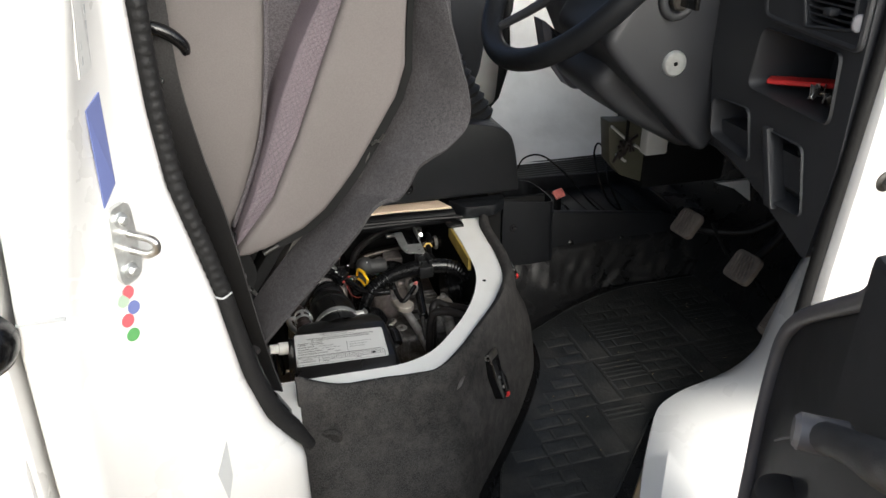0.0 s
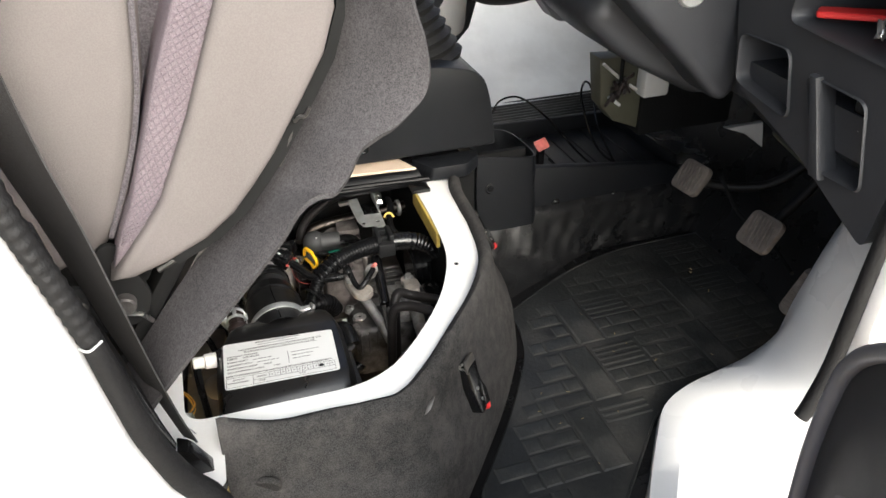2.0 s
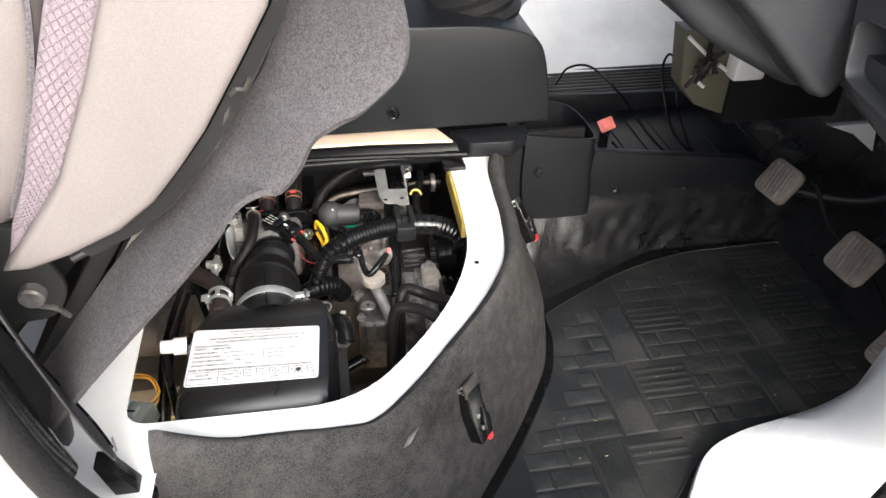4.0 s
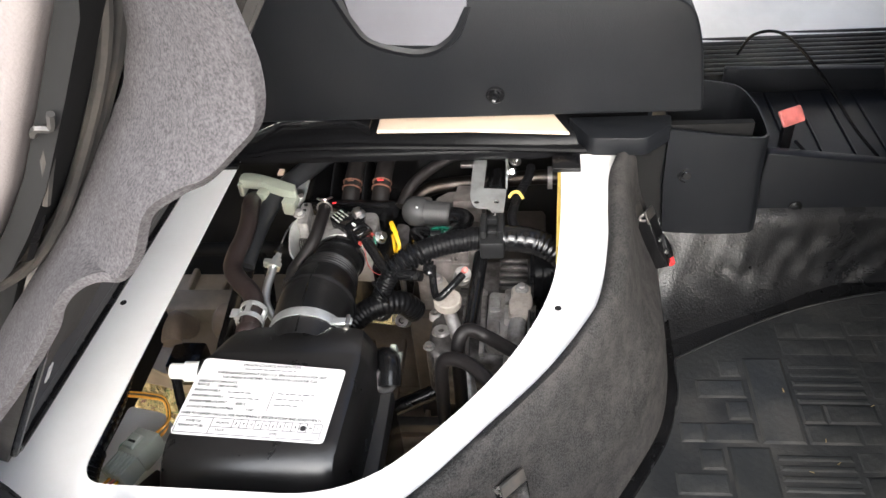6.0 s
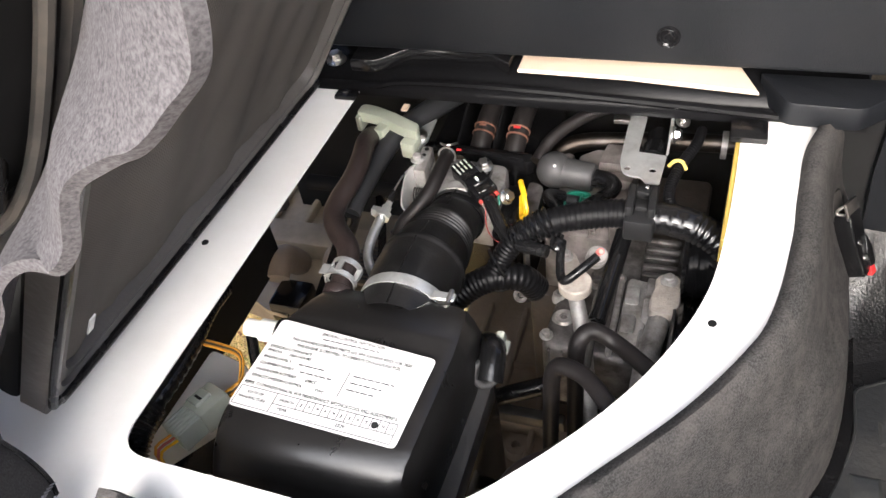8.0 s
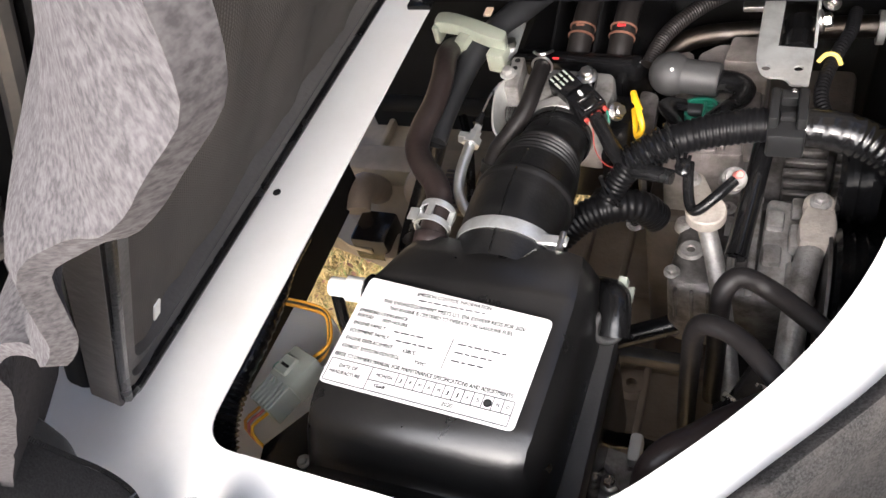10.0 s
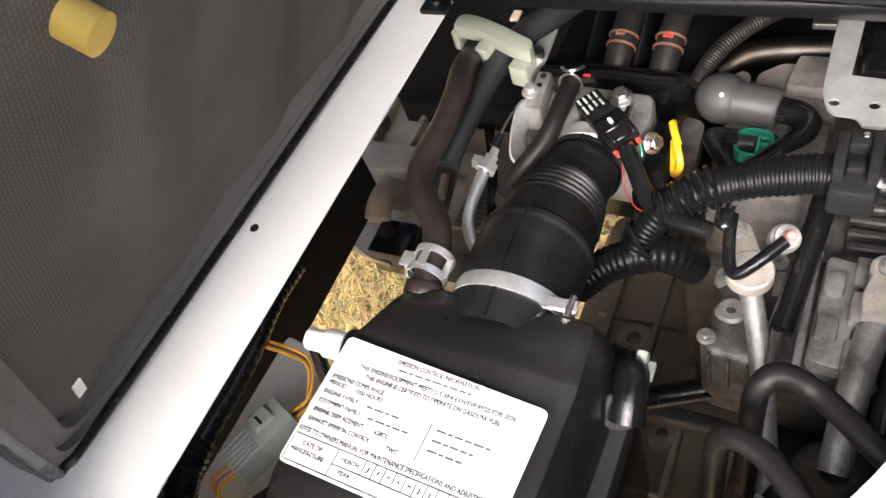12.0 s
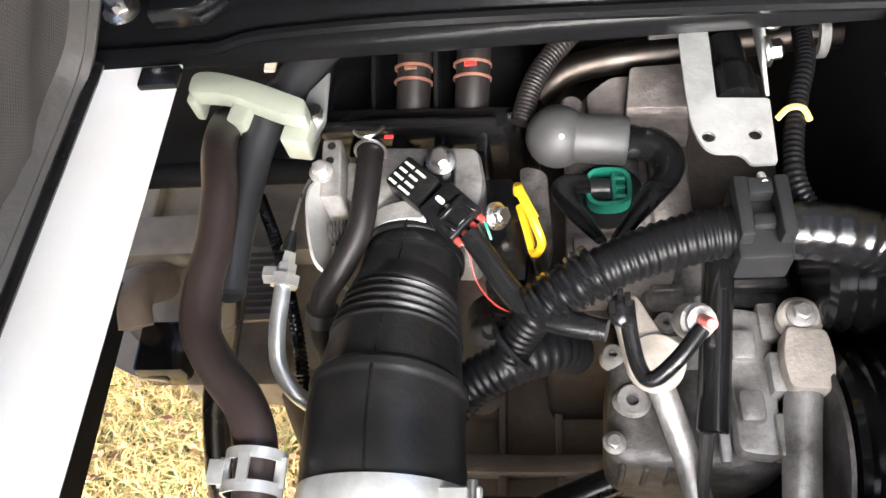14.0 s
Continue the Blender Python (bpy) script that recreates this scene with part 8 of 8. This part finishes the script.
part("raised_border", tube(B(), edge3 + edge3[:1], 0.0015, 6, 1), MAT, mat)


def inside(x, y, poly, gap):
    n, c, near = len(poly), False, 9.0
    for i in range(n):
        (x0, y0), (x1, y1) = poly[i - 1], poly[i]
        if (y0 > y) != (y1 > y) and x < (x1 - x0) * (y - y0) / (y1 - y0) + x0:
            c = not c
        dx, dy = x1 - x0, y1 - y0
        t = max(0, min(1, ((x - x0) * dx + (y - y0) * dy) / (dx * dx + dy * dy + 1e-12)))
        near = min(near, math.hypot(x - x0 - t * dx, y - y0 - t * dy))
    return c and near > gap


def pad_mesh(w, d, h, name):
    bm = box(B(), (-w / 2, -d / 2, 0), (w / 2, d / 2, h))
    for v in bm.verts:
        if v.co.z > h / 2:
            v.co.x -= math.copysign(min(0.0034, w * 0.3), v.co.x)
            v.co.y -= math.copysign(min(0.0034, d * 0.34), v.co.y)
    me = bpy.data.meshes.new(name)
    bmesh.ops.recalc_face_normals(bm, faces=bm.faces)
    bm.to_mesh(me)
    bm.free()
    me.materials.append(MATPAD)
    return me


BRICK, SHORT, RIB, LONG = pad_mesh(0.0490, 0.0248, 0.0011, "brick_pad"), pad_mesh(0.0240, 0.0248, 0.0011, "short_pad"), pad_mesh(0.068, 0.0080, 0.0011, "rib"), pad_mesh(0.0405, 0.106, 0.0014, "long_pad")


def put_piece(name, me, x, y, z=0.7612):
    ob = new(name, me)
    ob.parent = mat
    ob.matrix_parent_inverse = Matrix.Translation(-Vector(mat.location))
    ob.location = (x, y, z)
    ob.scale = (1, 1, 0.5 if x > 0.79 or y > 1.19 else 1)  # trodden flat towards the pedals
    return ob


rnd = random.Random(11)
# rows of blocks, each row shifted: a long pad, a block of ribs over two pads, a block of brick pads
for j in range(6):
    y0 = 0.7845 + 0.1085 * j
    for i in range(-1, 5):
        x0 = 0.614 + (0.047 * (j - 1) if j < 3 else 0.081) + 0.187 * (i - 1)
        todo = [("long_pad", LONG, 0.020, 0.054, 0.018, 0.052)]
        todo += [("rib", RIB, 0.076, 0.052 + 0.0108 * k, 0.032, 0.001) for k in range(5)]
        todo += [("brick_pad", BRICK, 0.0655, 0.013, 0.022, 0.01), ("brick_pad", SHORT, 0.1010, 0.013, 0.010, 0.01), ("brick_pad", SHORT, 0.053, 0.0365, 0.010, 0.01), ("brick_pad", BRICK, 0.0885, 0.0365, 0.022, 0.01)]
        for k in range(4):
            y_ = 0.0135 + 0.0262 * k
            todo += [("brick_pad", BRICK, 0.137, y_, 0.022, 0.01), ("brick_pad", SHORT, 0.1725, y_, 0.010, 0.01)] if k % 2 else [("brick_pad", SHORT, 0.1245, y_, 0.010, 0.01), ("brick_pad", BRICK, 0.160, y_, 0.022, 0.01)]
        for nm, me, dx, dy, hx, hy in todo:
            x, y = x0 + dx, y0 + dy
            if all(inside(x + a * hx, y + c * hy, mat_out, 0.007) for a in (-1, 1) for c in (-1, 1)):
                put_piece(nm, me, x, y)
# a few straws and crumbs on the mat
cr = B()
for k in range(26):
    x, y = rnd.uniform(0.55, 0.95), rnd.uniform(0.9, 1.22)
    if inside(x, y, mat_out, 0.01):
        a = rnd.uniform(0, 3.14)
        l_ = rnd.uniform(0.002, 0.006)
        tube(cr, [(x, y, 0.7655), (x + l_ * math.cos(a), y + l_ * math.sin(a), 0.766)], 0.0003, 4, 1)
tagged(part("crumbs", cr, STRAW), "scattered straw bits on the rubber mat", "crumbs", kind="stuff")
